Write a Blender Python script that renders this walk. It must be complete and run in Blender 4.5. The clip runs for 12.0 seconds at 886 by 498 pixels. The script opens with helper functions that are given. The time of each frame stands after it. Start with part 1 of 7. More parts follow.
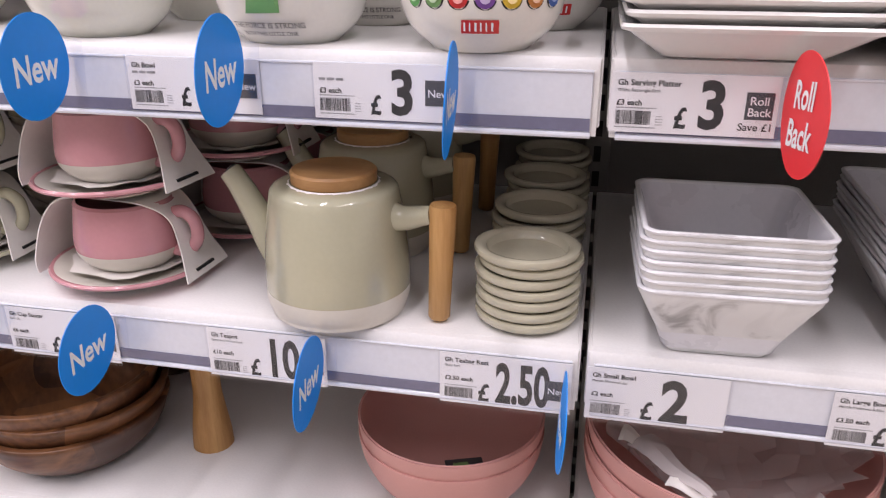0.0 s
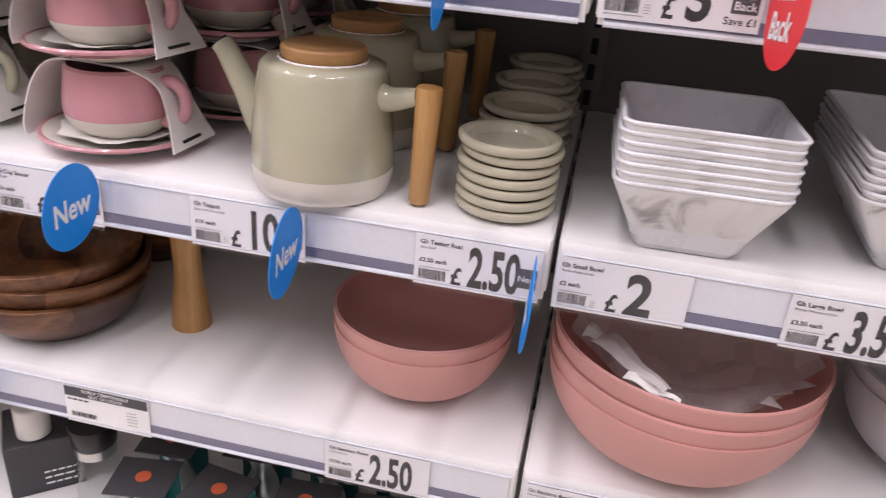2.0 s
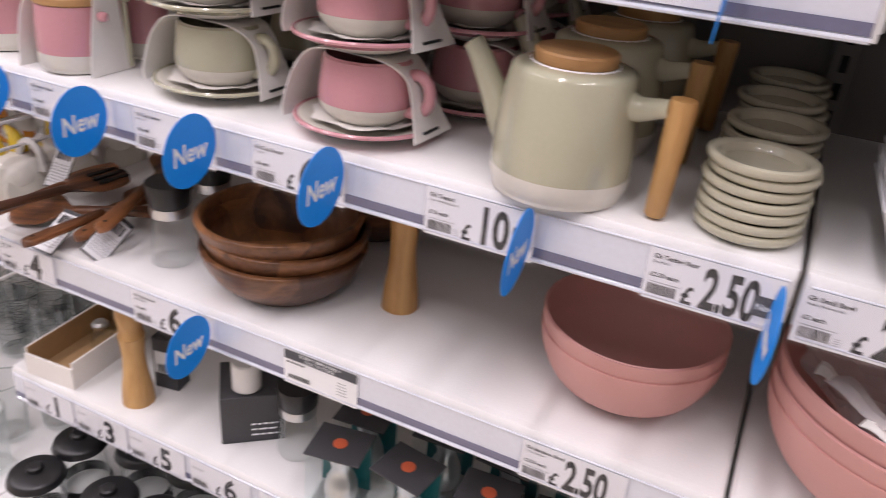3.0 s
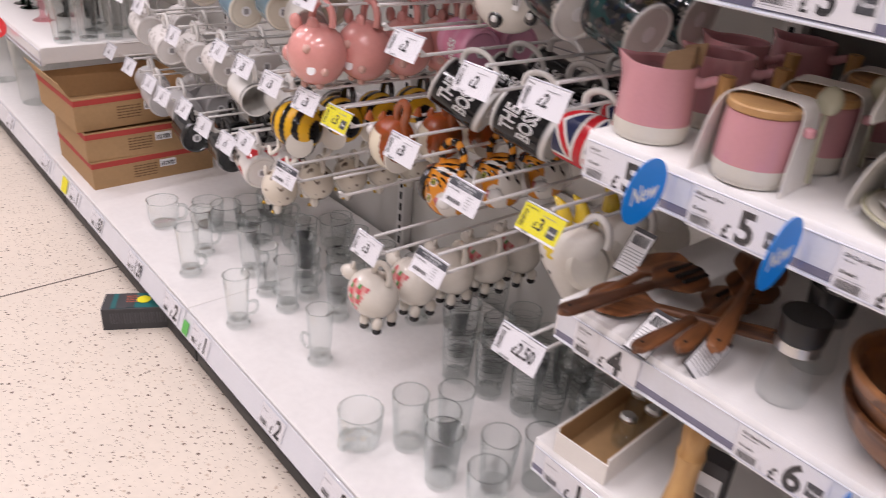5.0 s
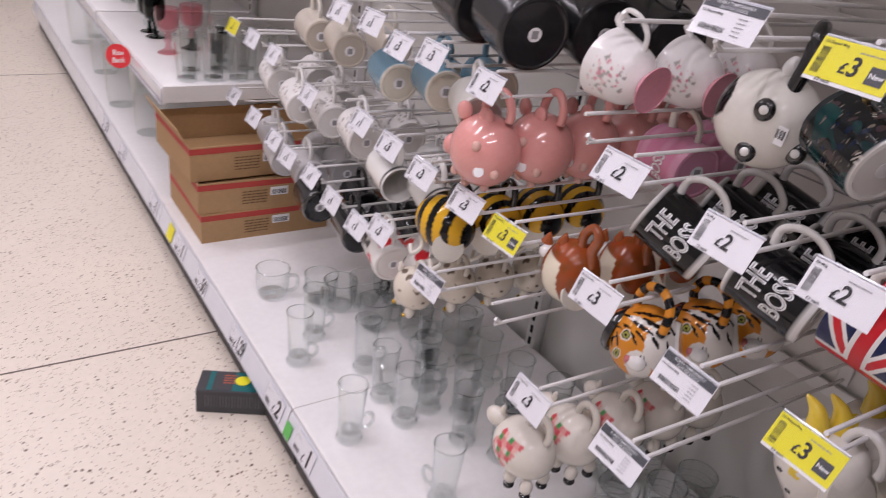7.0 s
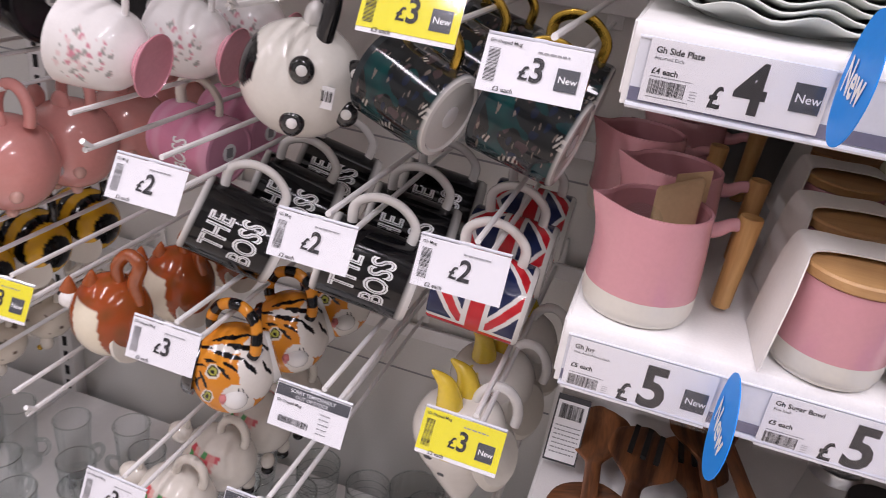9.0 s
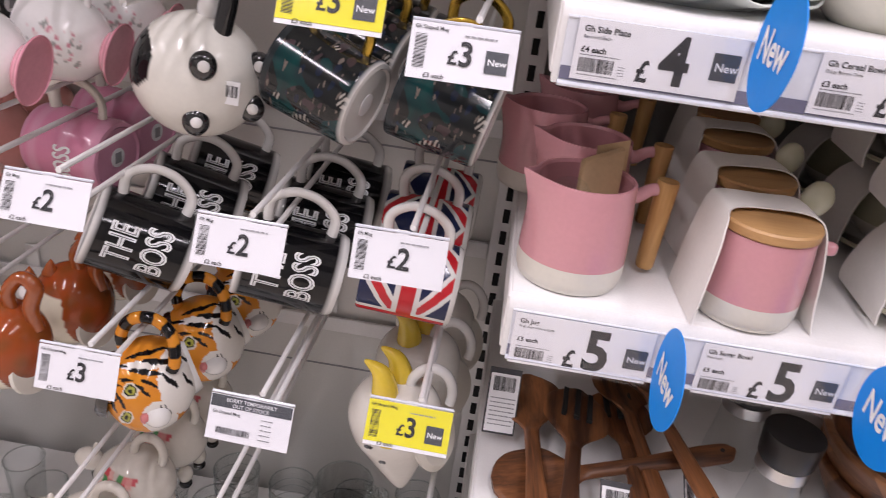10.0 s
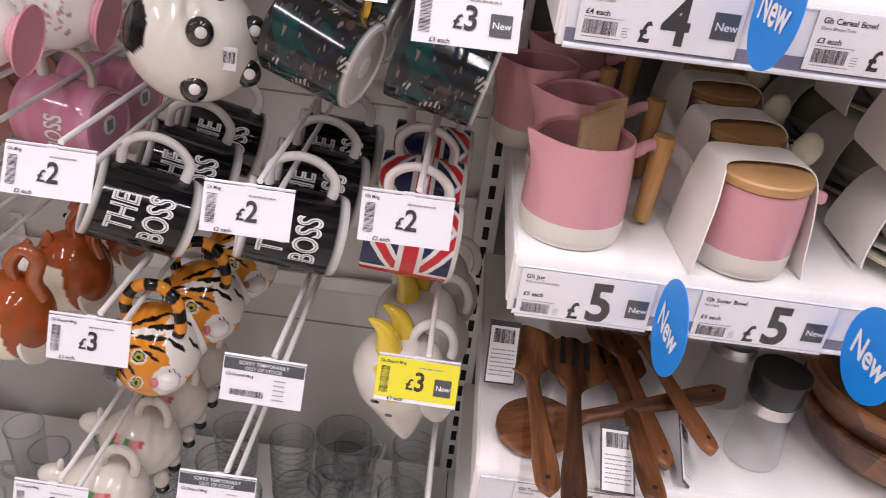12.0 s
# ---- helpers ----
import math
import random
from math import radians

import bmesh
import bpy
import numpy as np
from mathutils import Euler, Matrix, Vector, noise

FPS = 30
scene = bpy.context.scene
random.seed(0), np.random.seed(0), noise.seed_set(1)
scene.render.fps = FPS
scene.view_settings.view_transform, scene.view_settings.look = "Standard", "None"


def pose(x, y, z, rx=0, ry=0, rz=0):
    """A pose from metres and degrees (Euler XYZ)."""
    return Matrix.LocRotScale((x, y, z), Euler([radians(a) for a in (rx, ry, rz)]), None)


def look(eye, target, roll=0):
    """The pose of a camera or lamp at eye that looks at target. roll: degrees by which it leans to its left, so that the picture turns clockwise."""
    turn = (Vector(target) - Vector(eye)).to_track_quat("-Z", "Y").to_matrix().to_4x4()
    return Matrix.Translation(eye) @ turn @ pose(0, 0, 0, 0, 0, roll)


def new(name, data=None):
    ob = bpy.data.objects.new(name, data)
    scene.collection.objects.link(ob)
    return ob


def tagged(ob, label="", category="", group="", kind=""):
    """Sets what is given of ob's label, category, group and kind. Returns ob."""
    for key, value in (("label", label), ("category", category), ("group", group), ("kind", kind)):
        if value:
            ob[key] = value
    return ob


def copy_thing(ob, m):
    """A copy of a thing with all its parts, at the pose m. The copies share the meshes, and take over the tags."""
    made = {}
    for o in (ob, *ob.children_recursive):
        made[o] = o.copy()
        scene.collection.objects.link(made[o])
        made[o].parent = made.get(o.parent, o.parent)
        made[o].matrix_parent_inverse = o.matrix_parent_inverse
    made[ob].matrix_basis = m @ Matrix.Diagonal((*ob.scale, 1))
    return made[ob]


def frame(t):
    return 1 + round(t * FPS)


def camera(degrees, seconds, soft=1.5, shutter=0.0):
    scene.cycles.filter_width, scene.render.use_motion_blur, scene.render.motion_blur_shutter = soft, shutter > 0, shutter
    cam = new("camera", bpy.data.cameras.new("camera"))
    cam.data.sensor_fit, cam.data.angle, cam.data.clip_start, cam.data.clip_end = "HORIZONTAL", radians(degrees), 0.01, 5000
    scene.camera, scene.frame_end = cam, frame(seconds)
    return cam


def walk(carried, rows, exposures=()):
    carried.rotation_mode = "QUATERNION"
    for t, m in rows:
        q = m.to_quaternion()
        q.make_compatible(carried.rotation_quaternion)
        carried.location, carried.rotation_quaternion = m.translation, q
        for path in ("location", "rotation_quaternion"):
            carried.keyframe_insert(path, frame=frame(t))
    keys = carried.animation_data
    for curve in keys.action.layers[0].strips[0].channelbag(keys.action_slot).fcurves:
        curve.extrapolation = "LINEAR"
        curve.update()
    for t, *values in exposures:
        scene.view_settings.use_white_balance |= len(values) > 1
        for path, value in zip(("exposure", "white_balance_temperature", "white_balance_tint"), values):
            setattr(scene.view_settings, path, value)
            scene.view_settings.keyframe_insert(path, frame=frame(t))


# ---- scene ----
cam = camera(60.2, 12.0, soft=0.8, shutter=0.4)
PATH = [
    (0, (0.008, -0.536, 1.157), (-0.362, 1.28, 0.406), 0.1),
    (0.5, (0.022, -0.54, 1.147), (-0.306, 1.27, 0.362), 1.0),
    (1, (0.032, -0.546, 1.133), (-0.257, 1.259, 0.322), 2.3),
    (1.5, (0.034, -0.558, 1.12), (-0.237, 1.233, 0.272), 3.9),
    (2, (0.026, -0.566, 1.115), (-0.305, 1.201, 0.239), 4.8),
    (2.5, (-0.002, -0.572, 1.117), (-0.498, 1.138, 0.207), 5.1),
    (3, (-0.031, -0.586, 1.117), (-0.747, 1.041, 0.2), 5.3),
    (3.5, (-0.077, -0.611, 1.124), (-1.034, 0.889, 0.212), 5.9),
    (3.7, (-0.098, -0.615, 1.123), (-1.144, 0.829, 0.216), 6.1),
    (5.3, (-0.497, -0.731, 1.165), (-1.855, 0.391, 0.218), 4.9),
    (5.5, (-0.526, -0.742, 1.173), (-1.911, 0.344, 0.225), 5.2),
    (6, (-0.599, -0.736, 1.169), (-2.046, 0.266, 0.22), 6.5),
    (6.5, (-0.691, -0.714, 1.168), (-2.177, 0.24, 0.229), 7.4),
    (7, (-0.772, -0.65, 1.176), (-2.23, 0.378, 0.272), 7.9),
    (7.5, (-0.816, -0.601, 1.169), (-2.104, 0.655, 0.295), 8.1),
    (7.7, (-0.822, -0.575, 1.165), (-1.999, 0.789, 0.296), 8.3),
    (9.3, (-0.978, -0.517, 1.15), (-1.315, 1.246, 0.269), 8.3),
    (9.5, (-0.99, -0.517, 1.15), (-1.256, 1.256, 0.264), 8.3),
    (10, (-1.01, -0.527, 1.15), (-1.116, 1.264, 0.265), 7.7),
    (10.5, (-1.011, -0.533, 1.152), (-0.99, 1.252, 0.251), 6.9),
    (11, (-1.005, -0.534, 1.161), (-0.94, 1.238, 0.235), 6.9),
    (11.5, (-1.025, -0.543, 1.158), (-0.985, 1.208, 0.193), 7.4),
    (12, (-1.041, -0.541, 1.161), (-1.049, 1.197, 0.172), 7.3),
]
walk(cam, [(t, look(eye, target, roll)) for t, eye, target, roll in PATH], exposures=((0.0, 0.03, 6380, 10), (3.5, 0.04, 6450, 10), (5.5, -0.17, 6540, 10), (6.5, -0.28, 6350, 11), (7.5, -0.25, 6200, 12), (9.5, 0.01, 6300, 10), (11.0, 0.01, 6450, 10), (12.0, 0.02, 6500, 10)))

# ---- light ----
world = bpy.data.worlds.new("shop_air")
world.use_nodes = True
world.node_tree.nodes["Background"].inputs["Color"].default_value = (1.0, 0.98, 0.95, 1)
world.node_tree.nodes["Background"].inputs["Strength"].default_value = 0.12
scene.world = world


def strip_light(x, y, z, length, width, watts, along_x=True):
    data = bpy.data.lights.new("ceiling_strip_light", "AREA")
    data.shape, data.size, data.size_y, data.energy, data.color = "RECTANGLE", length, width, watts, (1.0, 0.905, 0.965)
    lamp = new("ceiling_strip_light", data)
    lamp.matrix_world = pose(x, y, z, 0, 0, 0 if along_x else 90)
    return lamp


for lamp_x, lamp_y in ((-0.55, -1.3), (-2.1, -1.3), (-3.8, -1.3), (-5.6, -1.3), (1.0, -1.3)):
    strip_light(lamp_x, lamp_y, 3.3, 2.4, 0.12, 42, False)

# ---- materials ----


def mat(name, base, rough=0.4, metal=0.0, vary=0.06, scale=30.0, fine=250.0, bump=0.0, coat=0.0, subsurface=0.0):
    """A plain surface with two scales of variation in colour and gloss, and a fine relief."""
    m = bpy.data.materials.new(name)
    m.use_nodes = True
    nt = m.node_tree
    b = nt.nodes["Principled BSDF"]
    co = nt.nodes.new("ShaderNodeTexCoord")
    big, small = nt.nodes.new("ShaderNodeTexNoise"), nt.nodes.new("ShaderNodeTexNoise")
    big.inputs["Scale"].default_value, small.inputs["Scale"].default_value = scale, fine
    big.inputs["Detail"].default_value = 4
    for n in (big, small):
        nt.links.new(co.outputs["Object"], n.inputs["Vector"])
    add = nt.nodes.new("ShaderNodeMath")
    add.operation = "ADD"
    nt.links.new(big.outputs["Fac"], add.inputs[0])
    nt.links.new(small.outputs["Fac"], add.inputs[1])
    ramp = nt.nodes.new("ShaderNodeMapRange")
    ramp.inputs["From Min"].default_value, ramp.inputs["From Max"].default_value = 0.6, 1.4
    ramp.inputs["To Min"].default_value, ramp.inputs["To Max"].default_value = 1 - vary, 1 + vary
    nt.links.new(add.outputs[0], ramp.inputs["Value"])
    mul = nt.nodes.new("ShaderNodeVectorMath")
    mul.operation = "SCALE"
    mul.inputs[0].default_value = base
    nt.links.new(ramp.outputs[0], mul.inputs["Scale"])
    nt.links.new(mul.outputs[0], b.inputs["Base Color"])
    rr = nt.nodes.new("ShaderNodeMapRange")
    rr.inputs["To Min"].default_value, rr.inputs["To Max"].default_value = rough * 0.8, min(1, rough * 1.2)
    nt.links.new(big.outputs["Fac"], rr.inputs["Value"])
    nt.links.new(rr.outputs[0], b.inputs["Roughness"])
    b.inputs["Metallic"].default_value = metal
    b.inputs["Coat Weight"].default_value = coat
    b.inputs["Coat Roughness"].default_value = 0.06
    if bump:
        bp = nt.nodes.new("ShaderNodeBump")
        bp.inputs["Strength"].default_value, bp.inputs["Distance"].default_value = bump, 0.001
        nt.links.new(small.outputs["Fac"], bp.inputs["Height"])
        nt.links.new(bp.outputs[0], b.inputs["Normal"])
    return m


def painted(name, rough=0.1):
    """Glazed ceramic that takes its pattern from the colours given to the mesh."""
    m = mat(name, (0.8, 0.8, 0.8), rough, 0, 0.03, coat=0.2)
    nt = m.node_tree
    nt.nodes["Principled BSDF"].inputs["Specular IOR Level"].default_value = 0.3
    at = nt.nodes.new("ShaderNodeAttribute")
    at.attribute_name = "glaze"
    mul = next(n for n in nt.nodes if n.bl_idname == "ShaderNodeVectorMath")
    nt.links.new(at.outputs["Color"], mul.inputs[0])
    return m


def thin_glass(name, color, power=3.0, most=0.85, least=0.025):
    """Thin-walled glass: clear where it is faced, mirroring towards its edges."""
    m = bpy.data.materials.new(name)
    m.use_nodes = True
    nt = m.node_tree
    t, g, mix = nt.nodes.new("ShaderNodeBsdfTransparent"), nt.nodes.new("ShaderNodeBsdfGlossy"), nt.nodes.new("ShaderNodeMixShader")
    t.inputs["Color"].default_value = (*color, 1)
    g.inputs["Roughness"].default_value = 0.04
    g.inputs["Color"].default_value = (0.88, 0.91, 0.91, 1)
    lw, pw, mr = nt.nodes.new("ShaderNodeLayerWeight"), nt.nodes.new("ShaderNodeMath"), nt.nodes.new("ShaderNodeMapRange")
    lw.inputs["Blend"].default_value = 0.5
    pw.operation, pw.inputs[1].default_value = "POWER", power
    mr.inputs["To Min"].default_value, mr.inputs["To Max"].default_value = least, most
    nt.links.new(lw.outputs["Facing"], pw.inputs[0])
    nt.links.new(pw.outputs[0], mr.inputs["Value"])
    nt.links.new(mr.outputs[0], mix.inputs["Fac"])
    nt.links.new(t.outputs[0], mix.inputs[1])
    nt.links.new(g.outputs[0], mix.inputs[2])
    nt.links.new(mix.outputs[0], nt.nodes["Material Output"].inputs["Surface"])
    return m


def clear_film(name, color, see=0.8, rough=0.1):
    """Thin clear plastic: most light goes straight through, the rest is gloss."""
    m = bpy.data.materials.new(name)
    m.use_nodes = True
    nt = m.node_tree
    b = nt.nodes["Principled BSDF"]
    b.inputs["Base Color"].default_value, b.inputs["Roughness"].default_value = (*color, 1), rough
    if see > 0.9:
        b = nt.nodes.new("ShaderNodeBsdfGlossy")
        b.inputs["Roughness"].default_value = rough
    t, mix = nt.nodes.new("ShaderNodeBsdfTransparent"), nt.nodes.new("ShaderNodeMixShader")
    t.inputs["Color"].default_value = (*[0.5 + 0.5 * c for c in color], 1)
    mix.inputs["Fac"].default_value = see
    nt.links.new(b.outputs[0], mix.inputs[1])
    nt.links.new(t.outputs[0], mix.inputs[2])
    nt.links.new(mix.outputs[0], nt.nodes["Material Output"].inputs["Surface"])
    return m


def woody(name, dark, light, stretch=(1, 1, 9), scale=16.0, rough=0.45, blocks=0.0, ends=(0.45, 0.85)):
    m = bpy.data.materials.new(name)
    m.use_nodes = True
    nt = m.node_tree
    b = nt.nodes["Principled BSDF"]
    co, mp = nt.nodes.new("ShaderNodeTexCoord"), nt.nodes.new("ShaderNodeMapping")
    mp.inputs["Scale"].default_value = [1 / s for s in stretch]
    nt.links.new(co.outputs["Object"], mp.inputs["Vector"])
    info = nt.nodes.new("ShaderNodeObjectInfo")
    shift = nt.nodes.new("ShaderNodeVectorMath")
    nt.links.new(mp.outputs[0], shift.inputs[0])
    nt.links.new(info.outputs["Random"], shift.inputs[1])
    n1, n2 = nt.nodes.new("ShaderNodeTexNoise"), nt.nodes.new("ShaderNodeTexNoise")
    n1.inputs["Scale"].default_value, n1.inputs["Detail"].default_value, n1.inputs["Distortion"].default_value = scale, 8, 1.2
    n2.inputs["Scale"].default_value, n2.inputs["Detail"].default_value = scale * 14, 3
    for n in (n1, n2):
        nt.links.new(shift.outputs[0], n.inputs["Vector"])
    mixf = nt.nodes.new("ShaderNodeMath")
    mixf.operation = "MULTIPLY_ADD"
    mixf.inputs[1].default_value = 0.3
    nt.links.new(n2.outputs["Fac"], mixf.inputs[0])
    nt.links.new(n1.outputs["Fac"], mixf.inputs[2])
    fac = mixf.outputs[0]
    if blocks:
        vo = nt.nodes.new("ShaderNodeTexVoronoi")
        vo.inputs["Scale"].default_value = blocks
        nt.links.new(co.outputs["Object"], vo.inputs["Vector"])
        sep = nt.nodes.new("ShaderNodeSeparateColor")
        nt.links.new(vo.outputs["Color"], sep.inputs[0])
        ad = nt.nodes.new("ShaderNodeMath")
        ad.operation = "MULTIPLY_ADD"
        ad.inputs[1].default_value = 0.46
        nt.links.new(sep.outputs[0], ad.inputs[0])
        nt.links.new(fac, ad.inputs[2])
        sub = nt.nodes.new("ShaderNodeMath")
        sub.operation = "SUBTRACT"
        sub.inputs[1].default_value = 0.22
        nt.links.new(ad.outputs[0], sub.inputs[0])
        fac = sub.outputs[0]
    cr = nt.nodes.new("ShaderNodeValToRGB")
    cr.color_ramp.elements[0].position, cr.color_ramp.elements[0].color = ends[0], (*dark, 1)
    cr.color_ramp.elements[1].position, cr.color_ramp.elements[1].color = ends[1], (*light, 1)
    nt.links.new(fac, cr.inputs[0])
    nt.links.new(cr.outputs[0], b.inputs["Base Color"])
    b.inputs["Roughness"].default_value = rough
    bp = nt.nodes.new("ShaderNodeBump")
    bp.inputs["Strength"].default_value, bp.inputs["Distance"].default_value = 0.25, 0.0006
    nt.links.new(n2.outputs["Fac"], bp.inputs["Height"])
    nt.links.new(bp.outputs[0], b.inputs["Normal"])
    return m


def terrazzo():
    m = mat("terrazzo_floor", (0.78, 0.70, 0.605), 0.36, 0, 0.05, 3, 60)
    nt = m.node_tree
    b = nt.nodes["Principled BSDF"]
    base = next(n for n in nt.nodes if n.bl_idname == "ShaderNodeVectorMath").outputs[0]
    co = next(n for n in nt.nodes if n.bl_idname == "ShaderNodeTexCoord")
    for scale, limit, color in ((88, 0.165, (0.15, 0.10, 0.07)), (130, 0.15, (0.24, 0.165, 0.12)), (75, 0.15, (0.60, 0.49, 0.39)), (180, 0.18, (0.34, 0.27, 0.21))):
        wob = nt.nodes.new("ShaderNodeTexNoise")
        wob.inputs["Scale"].default_value = scale * 2.2
        vm = nt.nodes.new("ShaderNodeVectorMath")
        vm.operation = "MULTIPLY_ADD"
        vm.inputs[1].default_value = [0.5 / scale] * 3
        nt.links.new(co.outputs["Object"], wob.inputs["Vector"])
        nt.links.new(wob.outputs["Color"], vm.inputs[0])
        nt.links.new(co.outputs["Object"], vm.inputs[2])
        v = nt.nodes.new("ShaderNodeTexVoronoi")
        v.inputs["Scale"].default_value = scale
        nt.links.new(vm.outputs[0], v.inputs["Vector"])
        gate = nt.nodes.new("ShaderNodeSeparateColor")
        nt.links.new(v.outputs["Color"], gate.inputs[0])
        near = nt.nodes.new("ShaderNodeMath")
        near.operation = "LESS_THAN"
        lim = nt.nodes.new("ShaderNodeMath")
        lim.operation = "MULTIPLY"
        lim.inputs[1].default_value = limit * 2.0
        nt.links.new(gate.outputs[1], lim.inputs[0])
        nt.links.new(v.outputs["Distance"], near.inputs[0])
        nt.links.new(lim.outputs[0], near.inputs[1])
        some = nt.nodes.new("ShaderNodeMath")
        some.operation = "GREATER_THAN"
        some.inputs[1].default_value = 0.66
        nt.links.new(gate.outputs[0], some.inputs[0])
        both = nt.nodes.new("ShaderNodeMath")
        both.operation = "MULTIPLY"
        nt.links.new(near.outputs[0], both.inputs[0])
        nt.links.new(some.outputs[0], both.inputs[1])
        mx = nt.nodes.new("ShaderNodeMix")
        mx.data_type = "RGBA"
        nt.links.new(both.outputs[0], mx.inputs["Factor"])
        nt.links.new(base, mx.inputs["A"])
        mx.inputs["B"].default_value = (*color, 1)
        base = mx.outputs["Result"]
    nt.links.new(base, b.inputs["Base Color"])
    return m


def marble():
    m = mat("marble_melamine", (0.72, 0.72, 0.73), 0.3, coat=0.15)
    nt = m.node_tree
    b = nt.nodes["Principled BSDF"]
    co = next(n for n in nt.nodes if n.bl_idname == "ShaderNodeTexCoord")
    n = nt.nodes.new("ShaderNodeTexNoise")
    n.inputs["Scale"].default_value, n.inputs["Detail"].default_value, n.inputs["Distortion"].default_value = 22, 7, 1.3
    nt.links.new(co.outputs["Object"], n.inputs["Vector"])
    cr = nt.nodes.new("ShaderNodeValToRGB")
    e = cr.color_ramp.elements
    e[0].position, e[0].color = 0.37, (0.36, 0.355, 0.35, 1)
    e[1].position, e[1].color = 0.57, (0.76, 0.76, 0.76, 1)
    k = e.new(0.47)
    k.color = (0.70, 0.70, 0.70, 1)
    nt.links.new(n.outputs["Fac"], cr.inputs[0])
    nt.links.new(cr.outputs[0], b.inputs["Base Color"])
    return m


WHITE_METAL = mat("white_powder_coat", (0.80, 0.79, 0.78), 0.38, 0, 0.04, 9, 400, 0.05)
BACK_PANEL = mat("back_panel_paint", (0.70, 0.69, 0.66), 0.5, 0, 0.04, 5, 300, 0.05)
# back panel paint darkened to carry the shade between the crockery shelves
SHADED_PANEL = mat("shaded_back_panel", (0.155, 0.152, 0.142), 0.55, 0, 0.05, 5, 300, 0.05)
BLACK = mat("black_plastic", (0.010, 0.010, 0.011), 0.35, 0, 0.2)
SLOT = mat("slot_dark", (0.01, 0.01, 0.01), 0.9)
KICK = mat("kick_plate", (0.03, 0.03, 0.03), 0.5, 0, 0.2)
PAPER = mat("label_paper", (0.86, 0.86, 0.87), 0.55, 0, 0.02)
YELLOW_PAPER = mat("yellow_label_paper", (0.85, 0.78, 0.02), 0.5, 0, 0.03)
INK = mat("label_ink", (0.02, 0.02, 0.022), 0.6)
GREY_INK = mat("grey_ink", (0.30, 0.30, 0.31), 0.6)
BADGE = mat("badge_grey", (0.06, 0.065, 0.075), 0.5)
RAIL = mat("price_rail_plastic", (0.70, 0.72, 0.78), 0.16, 0, 0.04, 20, coat=0.6)
RAIL_DARK = mat("price_rail_dark_band", (0.16, 0.16, 0.24), 0.2, coat=0.5)
FILM = clear_film("clear_rail_cover", (0.96, 0.96, 0.98), 0.965, 0.08)
BLUE = mat("blue_wobbler_plastic", (0.0, 0.25, 0.80), 0.5, 0, 0.03)
RED = mat("red_wobbler_plastic", (0.80, 0.04, 0.05), 0.5, 0, 0.03)
PRINT_WHITE = mat("white_print", (0.86, 0.87, 0.88), 0.45)
SAGE = mat("sage_glaze", (0.45, 0.435, 0.31), 0.14, 0, 0.03, 12, coat=0.6)
REST = mat("pale_sage_glaze", (0.52, 0.495, 0.375), 0.16, 0, 0.03, 12, coat=0.4)
DECK_WHITE = mat("worn_white_deck", (0.80, 0.79, 0.78), 0.4, 0, 0.045, 7, 60, 0.05)
CREAM = mat("cream_glaze", (0.66, 0.63, 0.56), 0.3, 0, 0.03, 12)
PINK = mat("pink_glaze", (0.58, 0.28, 0.31), 0.2, 0, 0.04, 12, coat=0.4)
BAMBOO_PINK = mat("pink_bamboo_fibre", (0.58, 0.30, 0.27), 0.5, 0, 0.03, 14, 500, 0.05)
GREY_BOWL = mat("grey_bamboo_fibre", (0.45, 0.44, 0.46), 0.5, 0, 0.03)
WHITE_GLAZE = mat("white_glaze", (0.78, 0.77, 0.75), 0.15, 0, 0.02, coat=0.6)
CARD = mat("white_card", (0.80, 0.77, 0.73), 0.7, 0, 0.03, 25)
KRAFT = mat("kraft_paper", (0.44, 0.29, 0.16), 0.75, 0, 0.08, 30)
CARDBOARD = mat("brown_cardboard", (0.40, 0.25, 0.12), 0.8, 0, 0.08, 12, 90, 0.1)
CARTON_RED = mat("carton_red_print", (0.42, 0.05, 0.04), 0.7, 0, 0.06)
CARTON_INK = mat("carton_brown_print", (0.16, 0.09, 0.04), 0.8)
DARK_BOX = mat("dark_grey_card", (0.05, 0.05, 0.055), 0.5, 0, 0.1)
TEAL = mat("teal_card", (0.01, 0.13, 0.14), 0.4, 0, 0.1)
ORANGE = mat("orange_print", (0.6, 0.12, 0.05), 0.5)
STEEL = mat("brushed_steel", (0.6, 0.6, 0.6), 0.3, 1.0, 0.05)
WIRE = mat("white_wire_coating", (0.78, 0.77, 0.76), 0.3, 0, 0.04, coat=0.2)
GREY_MELAMINE = mat("grey_melamine", (0.70, 0.70, 0.74), 0.28, 0, 0.03, coat=0.2)
RIM_WHITE = mat("white_melamine_rim", (0.74, 0.74, 0.76), 0.3)
MARBLE = marble()
ACACIA = woody("acacia_wood", (0.055, 0.020, 0.008), (0.30, 0.13, 0.05), (6, 1.2, 1.2), 14, 0.38, 11.0)
ACACIA_TOOL = woody("acacia_tool_wood", (0.045, 0.017, 0.008), (0.27, 0.105, 0.038), (12, 1, 1), 30, 0.4, 0.0, (0.5, 0.82))
BEECH = woody("bamboo_wood", (0.40, 0.205, 0.065), (0.60, 0.36, 0.14), (1, 1, 10), 30, 0.45)
LID_WOOD = woody("bamboo_lid_wood", (0.40, 0.21, 0.08), (0.55, 0.33, 0.14), (9, 1, 1), 26, 0.42)
GLASS_WALL = thin_glass("clear_glass_wall", (0.982, 0.988, 0.986), 2.8, 1.0, 0.018)
GLASS = thin_glass("clear_glass", (0.968, 0.978, 0.975), 2.6, 1.0, 0.025)
